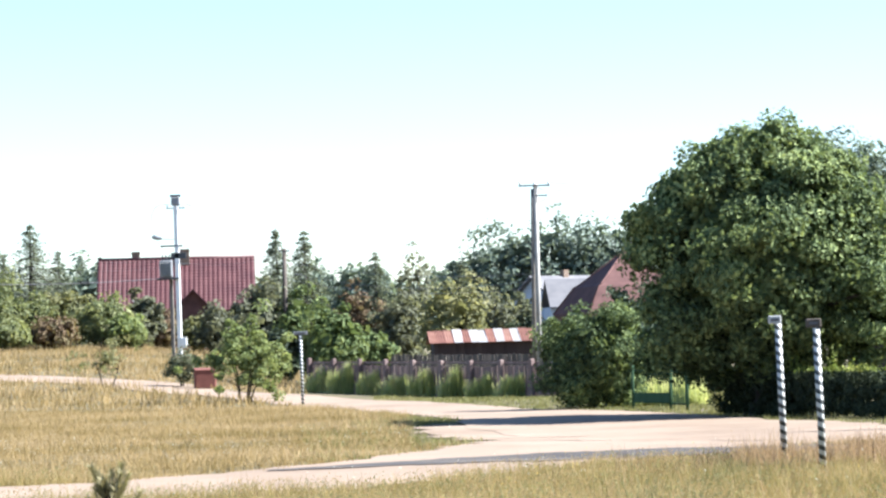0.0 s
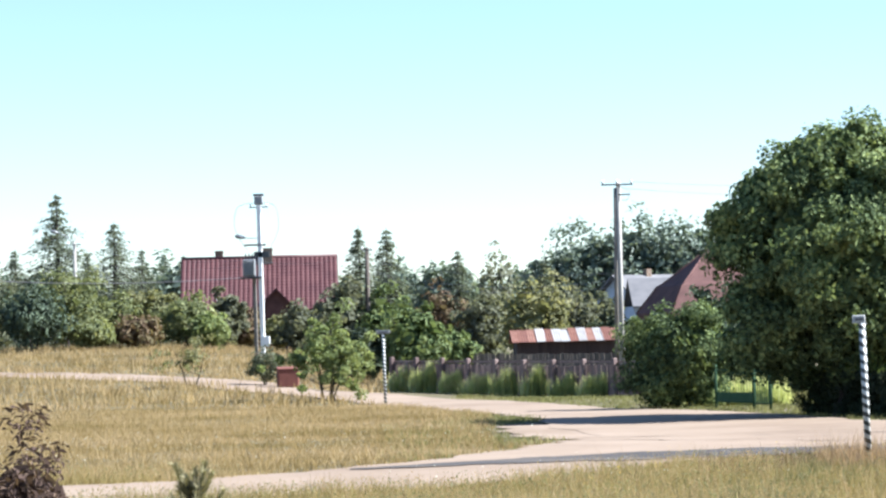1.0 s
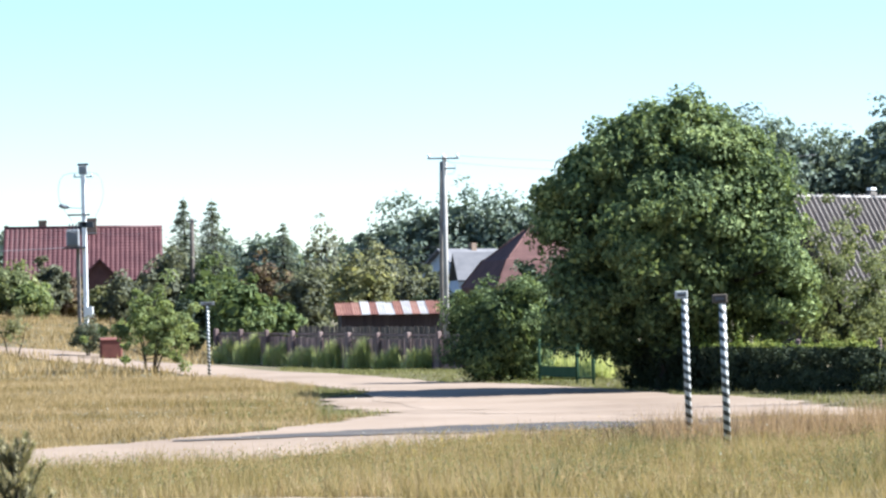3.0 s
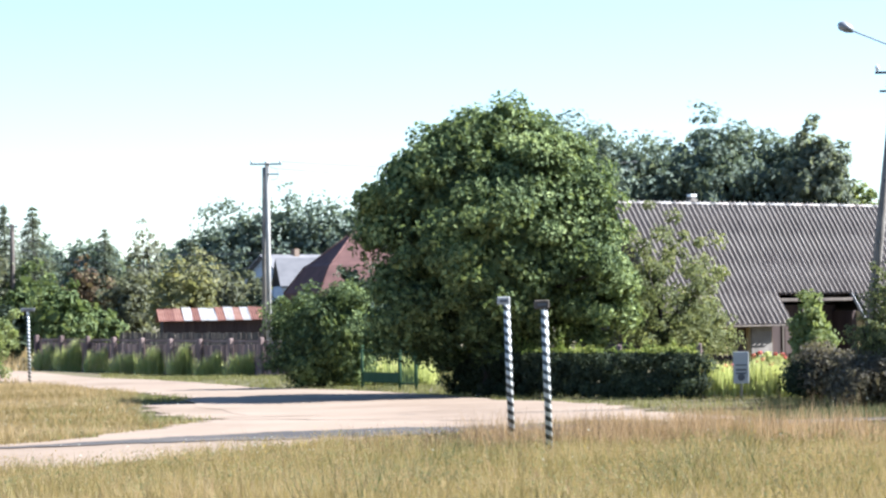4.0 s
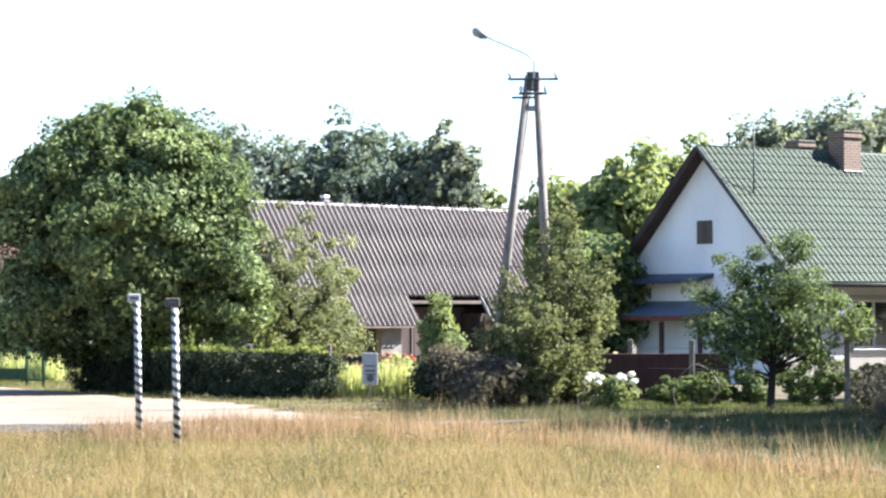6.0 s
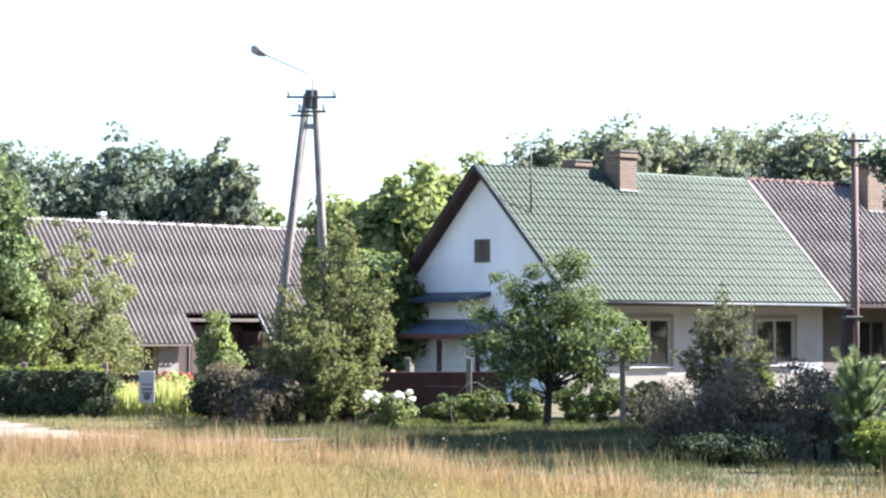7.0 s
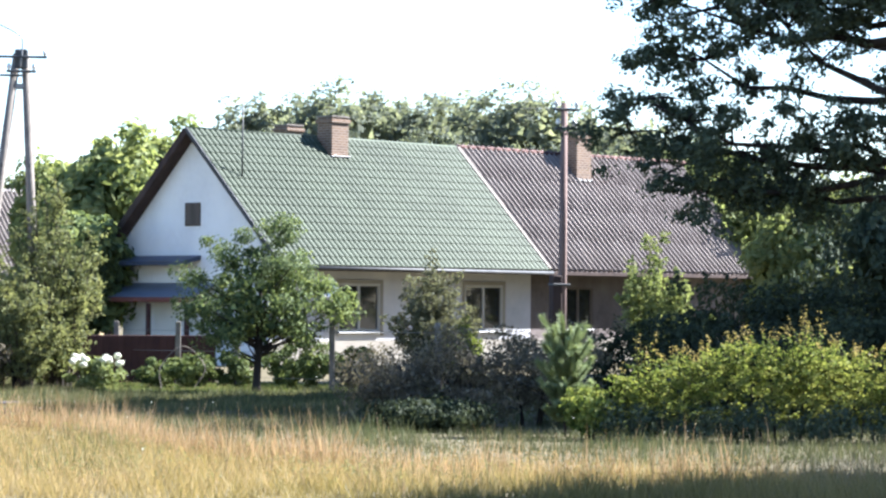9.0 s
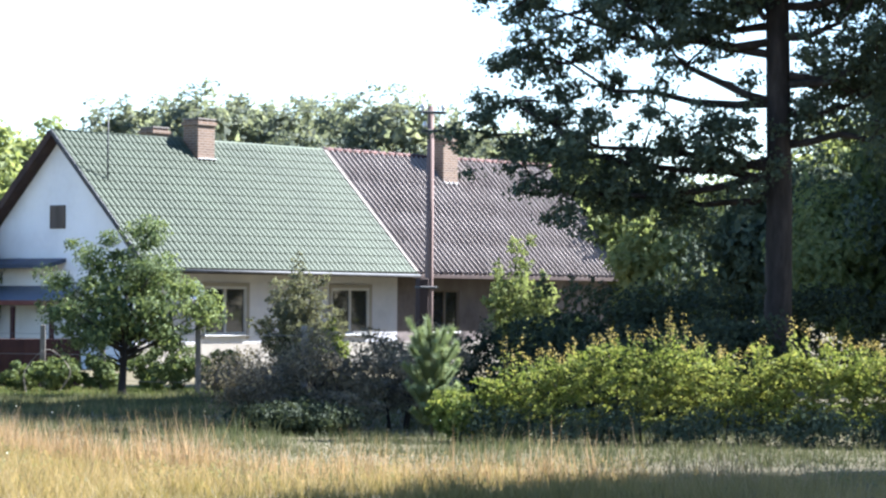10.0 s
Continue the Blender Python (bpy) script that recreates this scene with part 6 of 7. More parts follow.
def oak():
    """A tall oak with a thick dark trunk and long limbs, its crown open to the sky."""
    d = 56.0
    x, y = polar(33.05, d)
    rng = np.random.default_rng(31)
    H = thing("oak_tree", pose(x, y, gz(x, y), 0, 0, -33), "tall oak with a dark trunk and spreading leafy limbs", "tree")
    verts, faces = [], []
    tube([(0, 0, -0.2), (0, 0, 0.6), (0.03, 0, 4), (-0.05, 0.1, 9.5), (0.1, 0, 14), (0, 0, 18.5)], [0.42, 0.3, 0.265, 0.23, 0.17, 0.05], 12, verts, faces)
    # long limbs: height on the trunk, reach to the left or right, depth, rise at the tip
    limbs = [(6.05, -3.7, -0.4, 2.7), (6.05, -5.0, 0.5, 1.0), (7.0, -3.4, 0.3, 1.7), (7.2, -5.0, -0.6, 0.9), (4.6, -4.9, -0.4, -0.3), (4.65, -5.7, 0.3, 0.8), (4.8, -5.3, -0.9, 1.2), (8.3, -4.8, 0.6, 1.0), (8.9, -4.2, -0.8, 1.7), (4.3, -3.0, 0.6, -0.1), (4.9, -1.7, -0.5, 0.5),
             (5.2, 3.6, -0.8, 1.0), (5.8, 2.0, 0.7, 0.7), (7.3, 1.8, -0.6, 1.1), (7.9, -1.7, -0.7, 0.9), (7.6, -2.6, 0.8, 0.9), (6.6, 4.6, 0.6, 1.6), (6.4, 2.9, -0.4, 1.0), (8.4, 2.4, 0.5, 0.8), (7.8, 3.8, -1.0, 2.2), (9.1, 4.6, 0.4, 2.4), (10.6, 3.6, -0.6, 2.8), (10.8, -3.4, 1.2, 3.0), (8.5, 0.5, -4.2, 1.6), (8.0, -0.6, 4.4, 2.0), (9.5, 0.4, -3.8, 3), (12.2, -2.4, -1.4, 2.6), (12.7, 2.0, 1.6, 2.6), (13.8, -1.0, 1.0, 3.0), (14.3, 1.2, -1.0, 2.8)]
    P, Nn = [], []
    for z0, reach, dep, rise in limbs:
        pts = []
        for i in range(7):
            f = i / 6
            pts.append(Vector((reach * f, dep * f, z0 + rise * f ** 1.4 - 0.25 * math.sin(f * 3.1) + rng.normal(0, 0.08))))
        r0 = 0.1 if z0 < 11 else 0.06
        tube(pts, [r0 * (1 - 0.88 * i / 6) for i in range(7)], 7, verts, faces)
        for i in range(2, 7):
            for s in range((0 if reach < -4 else 1, 2, 4, 5, 6)[i - 2]):
                a = rng.uniform(0, 6.283)
                ln = rng.uniform(0.4, 1.15)
                e = pts[i] + Vector((math.cos(a) * ln, math.sin(a) * ln, rng.uniform(-0.45, 0.7)))
                tube([pts[i], pts[i].lerp(e, 0.5) + Vector((0, 0, 0.06)), e], [0.03, 0.02, 0.006], 5, verts, faces)
                for q in range(3):
                    c = np.array(pts[i].lerp(e, rng.uniform(0.6, 1.15))) + rng.normal(0, 0.2, 3)
                    m = rng.integers(45, 75)
                    dd = rng.normal(0, 1, (m, 3))
                    dd /= np.linalg.norm(dd, axis=1)[:, None]
                    P.append(c + dd * rng.uniform(0.05, 0.36, (m, 1)) * np.array([1, 1, 0.7]))
                    Nn.append(dd + np.array([0, 0, 0.5]))
    part("crown", leaves_mesh("crown", np.vstack(P), np.vstack(Nn), 0.115, rng, 0.62), M["leaf_oak"], H)
    part("trunk", mesh_of("trunk", verts, faces, True), M["bark"], H)


oak()

# shaded wood behind the oak; bright leaf colours paint sunlight on some trees
for i, (az, d, el, w, mat) in enumerate([(29.9, 100, 2.6, 6, "leaf_bright"), (31.0, 92, 2.4, 5.5, "leaf_bright"), (32.0, 92, 2.8, 6.5, "leaf_bright"), (33.5, 84, 3.3, 7.5, "leaf_oak"), (35.0, 86, 4.2, 8, "leaf_bright"),
                                         (36.4, 78, 4.4, 8, "leaf_oak"), (38.2, 74, 5.0, 8, "leaf_oak"), (34.6, 78, 2.6, 5.5, "leaf_bright"), (37.4, 68, 7.5, 7.5, "leaf_oak"), (35.9, 77, 6.6, 5, "leaf_lime")]):
    leafy("tree", az, d, high(el, d), w, mat, "leafy tree in the shaded wood beside the house", "tree", 0.2, 0.08, 90, 75, 0.24, 40 + i, clump_r=w * 0.12, group="trees of the wood", limbs=12)
# dark leaf colour deepens the shade of these three rows of bushes
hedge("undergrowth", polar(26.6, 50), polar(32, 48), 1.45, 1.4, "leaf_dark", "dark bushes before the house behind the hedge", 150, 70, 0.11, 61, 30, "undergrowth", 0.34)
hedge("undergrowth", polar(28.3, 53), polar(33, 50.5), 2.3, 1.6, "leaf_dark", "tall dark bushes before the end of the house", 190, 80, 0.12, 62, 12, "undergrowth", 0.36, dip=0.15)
hedge("undergrowth", polar(28.6, 71), polar(37.5, 67), 2.4, 2.5, "leaf_dark", "undergrowth behind the hedge, deep shade put into its dark leaves", 180, 60, 0.16, 60, 0, "undergrowth", 0.5)

# unseen trees added off to the side to shade the near meadow and the wood
for i, (x, y, h, w) in enumerate([(29, 24.3, 18, 9.4), (33, 24.2, 18, 8.5), (39, 24.0, 20, 9), (45, 23.8, 21, 9), (52, 56, 20, 10), (56, 64, 20, 11), (62, 55, 22, 11)]):
    a, d = math.degrees(math.atan2(x, y)), math.hypot(x, y)
    leafy("tree", a, d, h, w, "leaf_oak", "unseen tree added to cast shade on the meadow and wood", "tree", 0.3, 0.12, 100, 28, 0.8, 70 + i, clump_r=1.1, group="shade trees")

# more unseen trees, put in only for their shade before the house
for i, (x, y, h, w) in enumerate([(39.5, 41.3, 20, 9), (42, 48.6, 25, 9.5), (51, 61.5, 25, 11)]):
    a, d = math.degrees(math.atan2(x, y)), math.hypot(x, y)
    leafy("tree", a, d, h, w, "leaf_oak", "unseen high-crowned tree added to shade the house front and ground", "tree", 0.35, 0.4, 150, 34, 0.85, 400 + i, clump_r=1.2, group="high trees of the wood")

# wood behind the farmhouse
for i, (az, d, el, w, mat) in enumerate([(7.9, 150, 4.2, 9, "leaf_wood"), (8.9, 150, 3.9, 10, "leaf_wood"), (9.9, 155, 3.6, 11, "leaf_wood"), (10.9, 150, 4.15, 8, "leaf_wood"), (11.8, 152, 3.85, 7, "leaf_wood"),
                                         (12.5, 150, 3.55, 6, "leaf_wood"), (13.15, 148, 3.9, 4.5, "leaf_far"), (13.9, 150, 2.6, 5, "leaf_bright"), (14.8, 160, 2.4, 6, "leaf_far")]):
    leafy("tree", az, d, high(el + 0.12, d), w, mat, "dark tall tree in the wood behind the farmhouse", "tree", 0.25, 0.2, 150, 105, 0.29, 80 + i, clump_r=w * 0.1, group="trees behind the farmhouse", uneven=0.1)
# bright trees between the houses
for i, (az, d, el, w) in enumerate([(15.7, 100, 3.1, 5), (16.7, 96, 3.45, 5.5), (17.6, 98, 3.55, 5), (16.2, 84, 1.6, 4)]):
    leafy("walnut_tree", az, d, high(el + 0.15, d), w, "leaf_bright" if i < 3 else "leaf_linden", "bright broad-leaved tree between the two houses", "tree", 0.2, 0.12, 70, 75, 0.3, 95 + i, clump_r=0.7, group="trees between the houses")
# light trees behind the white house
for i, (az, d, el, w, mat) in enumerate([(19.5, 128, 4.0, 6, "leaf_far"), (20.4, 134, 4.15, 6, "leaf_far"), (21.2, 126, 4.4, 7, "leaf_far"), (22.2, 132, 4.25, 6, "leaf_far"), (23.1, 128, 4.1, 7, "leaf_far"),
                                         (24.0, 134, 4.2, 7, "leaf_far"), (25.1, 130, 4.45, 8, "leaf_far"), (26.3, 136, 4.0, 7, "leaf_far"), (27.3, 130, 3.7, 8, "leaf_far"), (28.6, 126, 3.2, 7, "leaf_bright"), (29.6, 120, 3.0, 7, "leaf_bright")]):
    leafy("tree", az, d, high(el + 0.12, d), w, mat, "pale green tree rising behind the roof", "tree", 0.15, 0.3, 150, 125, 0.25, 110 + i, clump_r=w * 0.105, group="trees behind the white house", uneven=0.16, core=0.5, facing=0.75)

# left side: bushes round the red house
LEFT = [(-10.9, 185, 1.8, 7, "leaf_mid"), (-10.1, 180, 1.5, 5.5, "leaf_oak"), (-9.35, 188, 1.9, 6.5, "leaf_lilac"), (-8.5, 190, 1.3, 5, "leaf_lilac"), (-8.9, 182, 0.8, 3.5, "leaf_lilac"), (-8.0, 184, 0.8, 3.6, "leaf_brown"), (-7.6, 192, 1.4, 4.2, "leaf_olive"),
        (-6.9, 188, 1.3, 5.0, "leaf_lilac"), (-6.55, 186, 0.9, 3.4, "leaf_bright"), (-6.1, 196, 1.3, 2.6, "leaf_grey"), (-5.75, 200, 0.9, 3.0, "leaf_brown"), (-4.6, 185, 1.0, 3.6, "leaf_grey"), (-3.75, 150, 1.5, 3.6, "leaf_grey"),
        (-3.0, 150, 1.25, 3.4, "leaf_lime"), (-2.3, 128, 0.95, 3.6, "leaf_lime"), (-3.3, 132, 0.6, 3.2, "leaf_dark"), (-1.45, 140, 0.4, 2.4, "leaf_lime"), (-0.9, 165, 1.2, 3.4, "leaf_grey"), (0.15, 160, 1.55, 5.2, "leaf_olive"),
        (1.0, 175, 1.3, 3.8, "leaf_grey"), (1.6, 190, 1.15, 2.6, "leaf_mid"), (-5.0, 190, 0.85, 3.2, "leaf_olive"), (-6.35, 190, 0.9, 2.8, "leaf_grey"), (-4.0, 188, 0.95, 3.0, "leaf_brown"), (-1.75, 185, 1.35, 4.0, "leaf_brown"), (3.9, 120, 1.15, 3.2, "leaf_oak"), (2.5, 200, 0.55, 4, "leaf_oak"), (1.75, 150, 0.62, 2.6, "leaf_dark"), (2.6, 130, 0.75, 2.2, "leaf_oak"), (4.35, 112, 0.5, 3.0, "leaf_dark"), (3.3, 108, 0.25, 2.2, "leaf_dark"), (5.1, 100, 0.4, 2.6, "leaf_dark")]
for i, (az, d, el, w, mat) in enumerate(LEFT):
    leafy("tree", az, d, high(el, d), w, mat, "garden bush or small tree before the far houses", "tree", 0.12, 0.04, 70, 60, 0.22 + d * 0.0004, 130 + i, clump_r=w * 0.13, group="garden bushes", stems=2, uneven=0.4)
for i, (az, d, el, w) in enumerate([(-9.55, 225, 3.35, 10), (-8.4, 222, 2.75, 10), (-3.42, 175, 2.55, 4.6), (-2.85, 178, 2.5, 5.4), (-10.4, 262, 2.25, 7), (-8.95, 270, 2.15, 7), (-7.85, 268, 2.2, 7), (-7.0, 275, 2.05, 7), (0.35, 185, 1.75, 4.5), (-1.4, 185, 2.0, 4.6), (-7.4, 290, 2.1, 6), (-6.4, 300, 2.0, 6), (-11.0, 240, 2.6, 6)]):
    spruce("spruce", az, d, high(el, d), w, "needle", "spruce rising above the garden bushes", 160 + i, group="spruces")
leafy("birch", -0.6, 190, high(2.15, 190), 3.6, "leaf_grey", "thin-crowned birch with bare twigs on top", "tree", 0.12, 0.25, 45, 36, 0.26, 170, uneven=0.2, limbs=16)
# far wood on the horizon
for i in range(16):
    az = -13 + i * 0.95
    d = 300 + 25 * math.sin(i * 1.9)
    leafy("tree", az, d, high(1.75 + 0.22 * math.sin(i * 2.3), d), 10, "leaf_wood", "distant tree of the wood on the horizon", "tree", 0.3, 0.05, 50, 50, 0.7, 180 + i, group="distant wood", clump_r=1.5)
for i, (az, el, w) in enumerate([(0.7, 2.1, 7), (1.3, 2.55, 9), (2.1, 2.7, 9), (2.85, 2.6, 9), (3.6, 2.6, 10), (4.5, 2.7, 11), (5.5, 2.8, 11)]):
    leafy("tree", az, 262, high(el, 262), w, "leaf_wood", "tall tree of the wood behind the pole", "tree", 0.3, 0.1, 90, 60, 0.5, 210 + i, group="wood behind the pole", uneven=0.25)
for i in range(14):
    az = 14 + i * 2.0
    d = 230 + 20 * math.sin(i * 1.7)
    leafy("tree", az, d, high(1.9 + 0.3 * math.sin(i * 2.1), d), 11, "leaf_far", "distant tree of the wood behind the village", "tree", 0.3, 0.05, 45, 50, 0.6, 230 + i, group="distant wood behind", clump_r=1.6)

# small trees in the field
leafy("fruit_tree", -6.9, 122, high(0.4, 122), 2.7, "leaf_olive", "thin young fruit tree in the field", "tree", 0.05, 0.12, 44, 34, 0.13, 260, clump_r=0.26, uneven=1.0, core=0, stems=2, limbs=20)
leafy("shrub", -5.35, 126, high(0.15, 126), 1.9, "leaf_mid", "small dark shrub at the pole's foot", "bush", 0.05, 0.02, 40, 60, 0.13, 261, stems=3)
leafy("plum_tree", -4.1, 106, high(0.5, 106), 3.4, "leaf_bright", "small leafy plum tree in the meadow", "tree", 0.06, 0.05, 55, 70, 0.16, 262, clump_r=0.28, uneven=1.2, lean=0.1, stems=5, limbs=30, shell=0.3, core=0, lobes=[(-1.1, -0.2, 1.3, 0.5, 0.4, 0.6, 8), (1.2, 0, 1.9, 0.4, 0.4, 0.7, 8), (0.5, 0, 2.5, 0.25, 0.3, 0.5, 5), (-0.6, 0, 2.3, 0.25, 0.3, 0.5, 5)])

# red box by the plum tree
bx, by = polar(-4.93, 124)
RB = thing("red_bin", pose(bx, by, gz(bx, by), 0, 0, 10), "faded red metal container by the bushes", "container")
part("body", boxed((0, 0, 0.42), (0.95, 0.7, 0.84), None, 0.06), M["red_board"], RB)
part("lid", boxed((0, 0, 0.87), (1.0, 0.76, 0.07), Matrix.Rotation(0.1, 3, "X"), 0.03), M["red_board"], RB)

# flowers
hx, hy = polar(16.35, 59)
blossom("hydrangea", hx, hy, 0.72, 1.2, "white hydrangea bush with round flower heads", "flower_white", "leaf_bright", 270, 0.085, 15)
for i, az in enumerate((11.0, 11.95, 12.35)):
    fx, fy = polar(az, 66.2)
    blossom("flower_clump", fx, fy, 1.0 if i else 0.8, 1.0, "tall garden flowers with red heads by the fence", "flower_red", "reed", 271 + i, 0.06, 8, "flowers")
for i, (az, d, w, h) in enumerate([(18.4, 60.5, 1.0, 0.85), (19.3, 61, 0.9, 0.75), (20.4, 60.5, 1.1, 1.1), (20.9, 60, 0.9, 1.0), (21.6, 59.5, 1.0, 1.0), (17.7, 61, 0.9, 0.7)]):
    fx, fy = polar(az, d)
    blossom("garden_plant", fx, fy, h, w, "leafy garden plants by the wire fence", "flower_yellow", "leaf_lime", 280 + i, 0.04, 0, "plants")

# garden arch of bent pipe
ax, ay = polar(18.2, 59.5)
pts = fine_line([(-0.45, 0, 0), (-0.5, 0, 0.5), (0.0, 0, 0.95), (0.5, 0, 0.5), (0.2, 0, 0.0)], 20)
AR = thing("garden_hoop", pose(ax, ay, 0), "pale bent garden hoop", "hoop")
part("pipe", tube_mesh("pipe", [tuple(p) for p in pts], [0.01] * 20, 6), M["concrete_dark"], AR)

# ---------------------------------------------------------------- grass
def meadow_edge(x, y):
    """Distance at which the tall meadow ends, nearer towards the white house."""
    return np.interp(np.degrees(np.arctan2(x, y)), [8, 12, 15, 16.5, 18, 20, 22, 25, 28, 36], [46.5, 45.5, 43.5, 40.5, 37.5, 35.4, 34.4, 33.4, 32.6, 32.6])


grass_field("meadow_grass", "sun-bleached meadow grass with green blades", "grass_fresh", (-12, 38, 27.5, 46), 46000, 0.26, 7, 0.011, 300, bend=0.8, spread=0.07, patch=lambda x, y, r: (np.hypot(x, y) < meadow_edge(x, y)) | (x < 6))
grass_field("meadow_grass", "yellowish meadow grass of the field", "grass", (-13, 12, 44, 100), 62000, 0.2, 6, 0.018, 301, bend=0.9, patch=lambda x, y, r: (np.degrees(np.arctan2(x, y)) < -0.8) | (y < 56))
grass_field("far_grass", "dry field grass in the distance", "grass", (-14, -3, 100, 200), 9000, 0.45, 6, 0.05, 302, spread=0.3)
grass_field("verge_grass", "short yellow-green verge grass along the lane", "verge", (-3, 27, 49, 76), 17000, 0.14, 6, 0.022, 303, patch=lambda x, y, r: off_track(x, y) < 9)
grass_field("verge_grass", "short yellow-green verge before the fence", "verge", (-1.5, 6, 70, 122), 12000, 0.14, 6, 0.03, 304)
grass_field("dry_grass", "tall dry pinkish grass", "grass_dry", (9, 34, 30, 47.5), 27000, 0.56, 7, 0.012, 305, bend=0.3, spread=0.07, lean=0.45, ragged=0.3,
            patch=lambda x, y, r: np.abs(np.hypot(x, y) - meadow_edge(x, y) + 1.6) < r.uniform(0.2, 1.9, len(x)) * (0.75 + 0.45 * np.sin(x * 1.1) * np.sin(x * 0.43 + 2)) * np.interp(np.degrees(np.arctan2(x, y)), [9, 12, 17, 21, 25], [0.4, 1.3, 1.1, 0.45, 0.16]))
grass_field("seed_stalks", "thin pale seed stalks standing above the meadow", "grass_dry", (-12, 34, 29, 46), 4200, 0.36, 3, 0.009, 308, bend=0.25, spread=0.03, lean=0.5, patch=lambda x, y, r: np.hypot(x, y) < meadow_edge(x, y))
grass_field("shade_grass", "grass beyond the dry meadow edge, shade put into its dark green", "grass_shade", (15, 36, 34, 56), 15000, 0.16, 6, 0.016, 309, patch=lambda x, y, r: np.hypot(x, y) > meadow_edge(x, y) - 0.3)
grass_field("dry_grass", "dark stalks by the striped posts", "grass_dry", (6, 11, 42, 46), 2500, 0.5, 5, 0.012, 306)
grass_field("garden_grass", "green garden grass before the fence, in the darker shade colour", "grass_shade", (12, 32, 52.5, 64), 12000, 0.22, 6, 0.02, 307, patch=lambda x, y, r: (np.hypot(x, y) < 57.2) | (np.degrees(np.arctan2(x, y)) < 16.3))


grass_field("green_tufts", "tufts of taller green meadow plants", "grass_green", (2, 30, 30, 43), 7000, 0.36, 6, 0.012, 312, spread=0.08, bend=0.7, patch=lambda x, y, r: np.sin(x * 1.3 + 0.6 * y) * np.sin(y * 1.1 - 0.4 * x) > r.uniform(0.25, 1.0, len(x)))
grass_field("brown_stalks", "dark brown seed heads among the grass", "leaf_shade", (3, 13, 42, 46.5), 11000, 0.46, 3, 0.009, 313, bend=0.3,
            patch=lambda x, y, r: r.uniform(0, 1, len(x)) < 0.9 * np.exp(-((np.degrees(np.arctan2(x, y)) - 7.6) / 2.2) ** 2) * (0.6 + 0.4 * np.sin(3 * x + y)))


grass_field("lawn", "short bright green lawn inside the garden fence", "lawn", (16.3, 24, 57.2, 66), 9000, 0.1, 6, 0.022, 316)


def meadow_herbs(name, label, mat, region, count, size, seed, tall=0.3):
    """Small broad leaves of meadow plants among the blades."""
    rng = np.random.default_rng(seed)
    a0, a1, d0, d1 = region
    az, d = rng.uniform(a0, a1, count), np.sqrt(rng.uniform(d0 ** 2, d1 ** 2, count))
    x, y = d * np.sin(np.radians(az)), d * np.cos(np.radians(az))
    k = (off_track(x, y) > 0.15) & (np.sin(x * 1.9 + 0.5 * y) * np.sin(y * 1.3 - 0.7 * x) > rng.uniform(-0.9, 0.9, count)) & (np.hypot(x, y) < meadow_edge(x, y))
    x, y = x[k], y[k]
    x, y = np.repeat(x, 5) + rng.normal(0, 0.07, 5 * len(x)), np.repeat(y, 5) + rng.normal(0, 0.07, 5 * len(y))
    c = np.stack([x, y, ground_z(x, y) + tall * rng.uniform(0.15, 1.0, len(x)) ** 0.7], 1)
    nr = rng.normal(0, 0.6, (len(c), 3)) + np.array([0, 0, 0.8])
    tagged(part(name, leaves_mesh(name, c, nr, size, rng, 0.5), M[mat]), label, "meadow plants", kind="stuff")


meadow_herbs("meadow_herbs", "leafy green meadow plants among the grass", "leaf_olive", (-12, 36, 29, 46), 11000, 0.036, 314, 0.26)
meadow_herbs("seed_heads", "pale seed heads over the meadow", "grass", (-12, 36, 29, 46), 14000, 0.03, 315, 0.3)


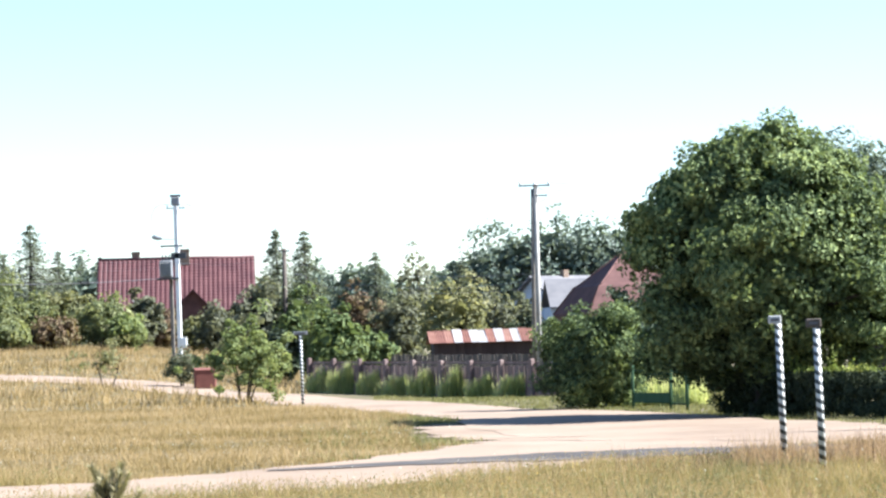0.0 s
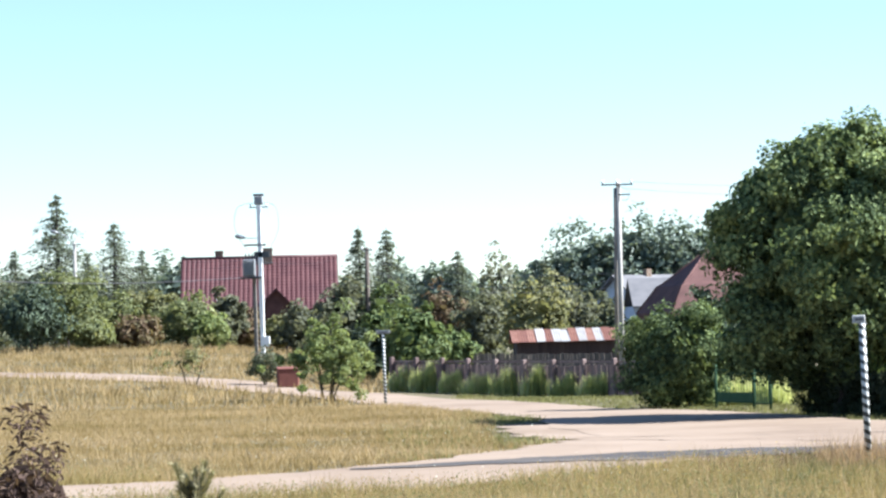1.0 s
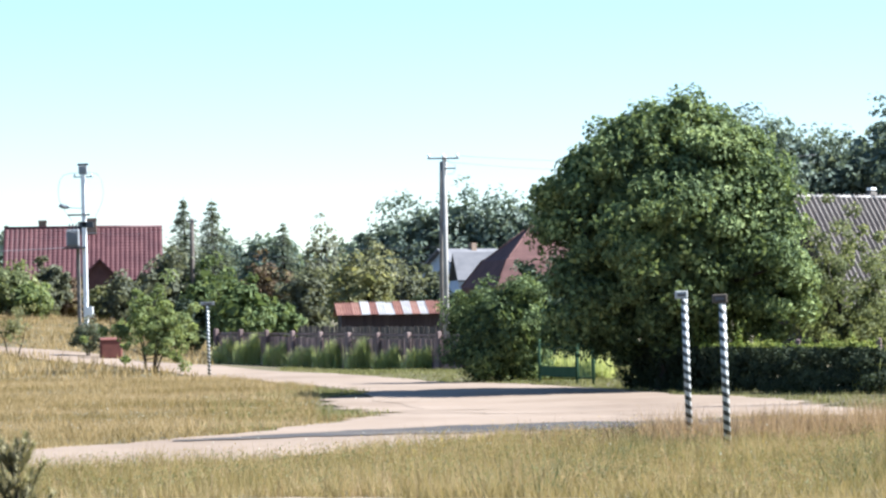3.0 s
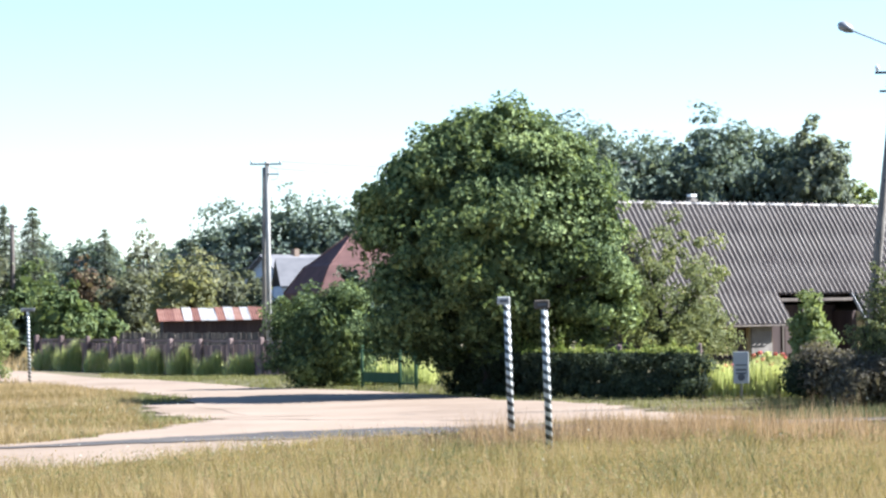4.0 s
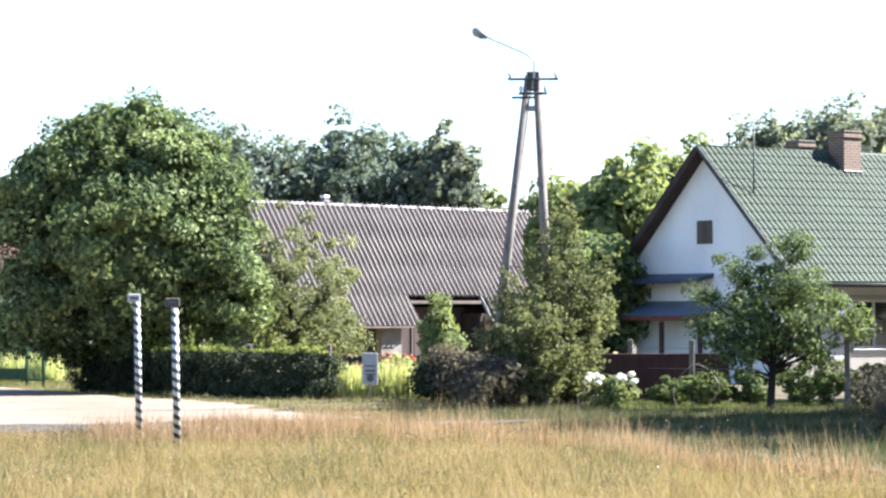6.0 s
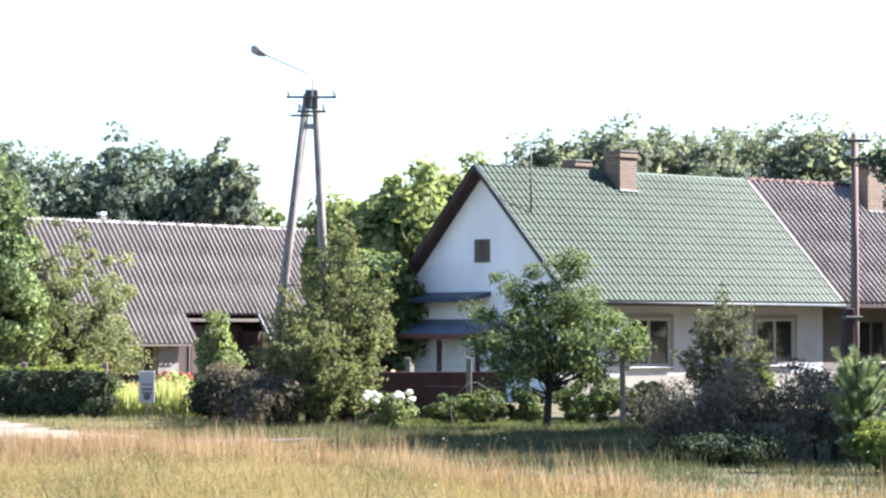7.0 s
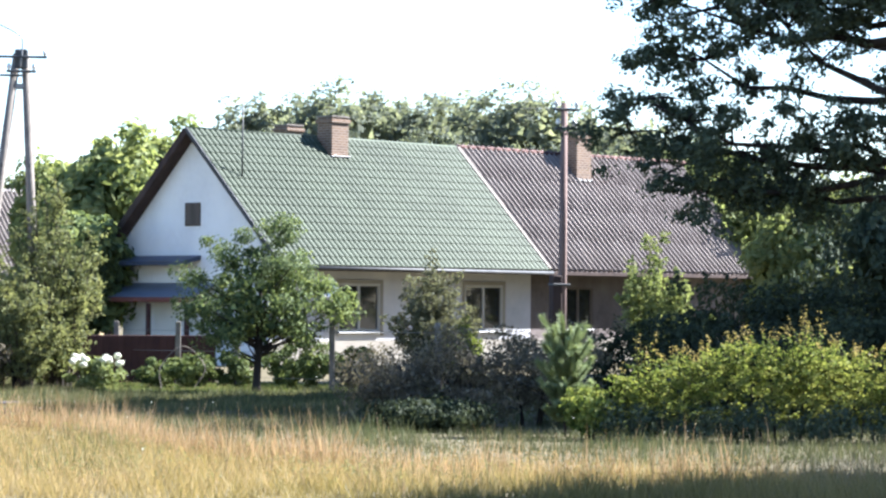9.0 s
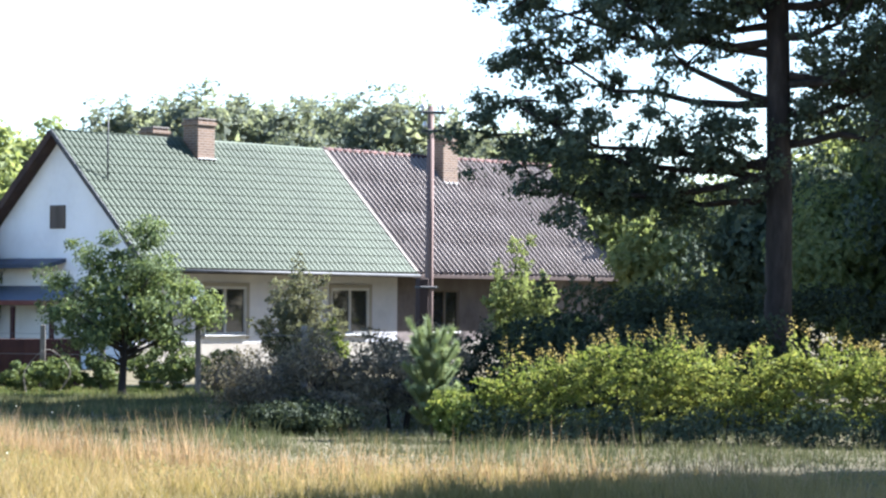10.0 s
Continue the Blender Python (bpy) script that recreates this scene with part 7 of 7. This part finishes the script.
def weed_clump(x0, y0, wide, deep, tall, seed, label, group, n=1500, w=0.05):
    """A clump of tall narrow-leaved weeds."""
    rng = np.random.default_rng(seed)
    x, y = x0 + rng.normal(0, 1, n).clip(-2.3, 2.3) * wide, y0 + rng.uniform(-deep, deep, n)
    h = tall * rng.uniform(0.35, 1.12, n) * (1 - 0.12 * np.abs((x - x0) / wide)) * (1 + 0.12 * np.sin(x * 9 + seed))
    zz, a = ground_z(x, y), rng.uniform(0, 6.283, n)
    tx, ty = x + rng.normal(0, 0.12, n), y + rng.normal(0, 0.12, n)
    v = np.stack([np.stack([x - np.cos(a) * w / 2, y - np.sin(a) * w / 2, zz], 1), np.stack([x + np.cos(a) * w / 2, y + np.sin(a) * w / 2, zz], 1), np.stack([tx, ty, zz + h], 1)], 1)
    tagged(part("weeds", mesh_np("weeds", v.reshape(-1, 3), np.arange(n * 3), 3), M["reed"]), label, "weeds", group, "stuff")


(wax, way), (wbx, wby) = polar(-2.75, 121), polar(2.3, 104)
wln = math.hypot(wbx - wax, wby - way)
for i in range(8):
    s = (i + 0.5) * 2.25 / wln
    weed_clump(wax + (wbx - wax) * s, way + (wby - way) * s - 0.24, 0.37 + 0.04 * math.sin(i * 2.1), 0.17, 1.05 + 0.16 * math.sin(i * 1.7), 320 + i, "clump of tall green weeds against the picket fence", "fence weeds", 1500)
for i, (az, d, wide, tall) in enumerate(((3.75, 88, 0.5, 1.0), (4.3, 87, 0.45, 0.85), (4.8, 86, 0.35, 0.95))):
    wx, wy = polar(az, d)
    weed_clump(wx, wy, wide, 0.6, tall, 370 + i, "green weeds behind the garden gate", "gate weeds", 900)
for i, (az, wide, tall) in enumerate(((10.75, 0.3, 0.95), (11.15, 0.22, 0.8), (11.95, 0.3, 0.95), (12.25, 0.22, 0.9))):
    wx, wy = polar(az, 65.6)
    weed_clump(wx, wy, wide, 0.3, tall, 350 + i, "bright narrow-leaved garden plants beside the sign", "garden plants", 700, 0.035)


def meadow_flowers(count, region, mat, seed, label):
    rng = np.random.default_rng(seed)
    a0, a1, d0, d1 = region
    az, d = rng.uniform(a0, a1, count), np.sqrt(rng.uniform(d0 ** 2, d1 ** 2, count))
    x, y = d * np.sin(np.radians(az)), d * np.cos(np.radians(az))
    k = off_track(x, y) > 0.3
    c = np.stack([x[k], y[k], ground_z(x[k], y[k]) + rng.uniform(0.25, 0.42, k.sum())], 1)
    tagged(part("meadow_flowers", leaves_mesh("meadow_flowers", c, np.tile([0, -0.6, 0.7], (len(c), 1)), 0.02, rng, 0.9), M[mat]), label, "flowers", kind="stuff")


meadow_flowers(150, (3, 30, 31, 62), "flower_white", 340, "scattered small white meadow flowers")
meadow_flowers(420, (-11, 3, 38, 60), "flower_white", 342, "drifts of small white flowers in the left meadow")
meadow_flowers(160, (0, 12, 34, 46), "flower_yellow", 341, "scattered yellow meadow flowers")
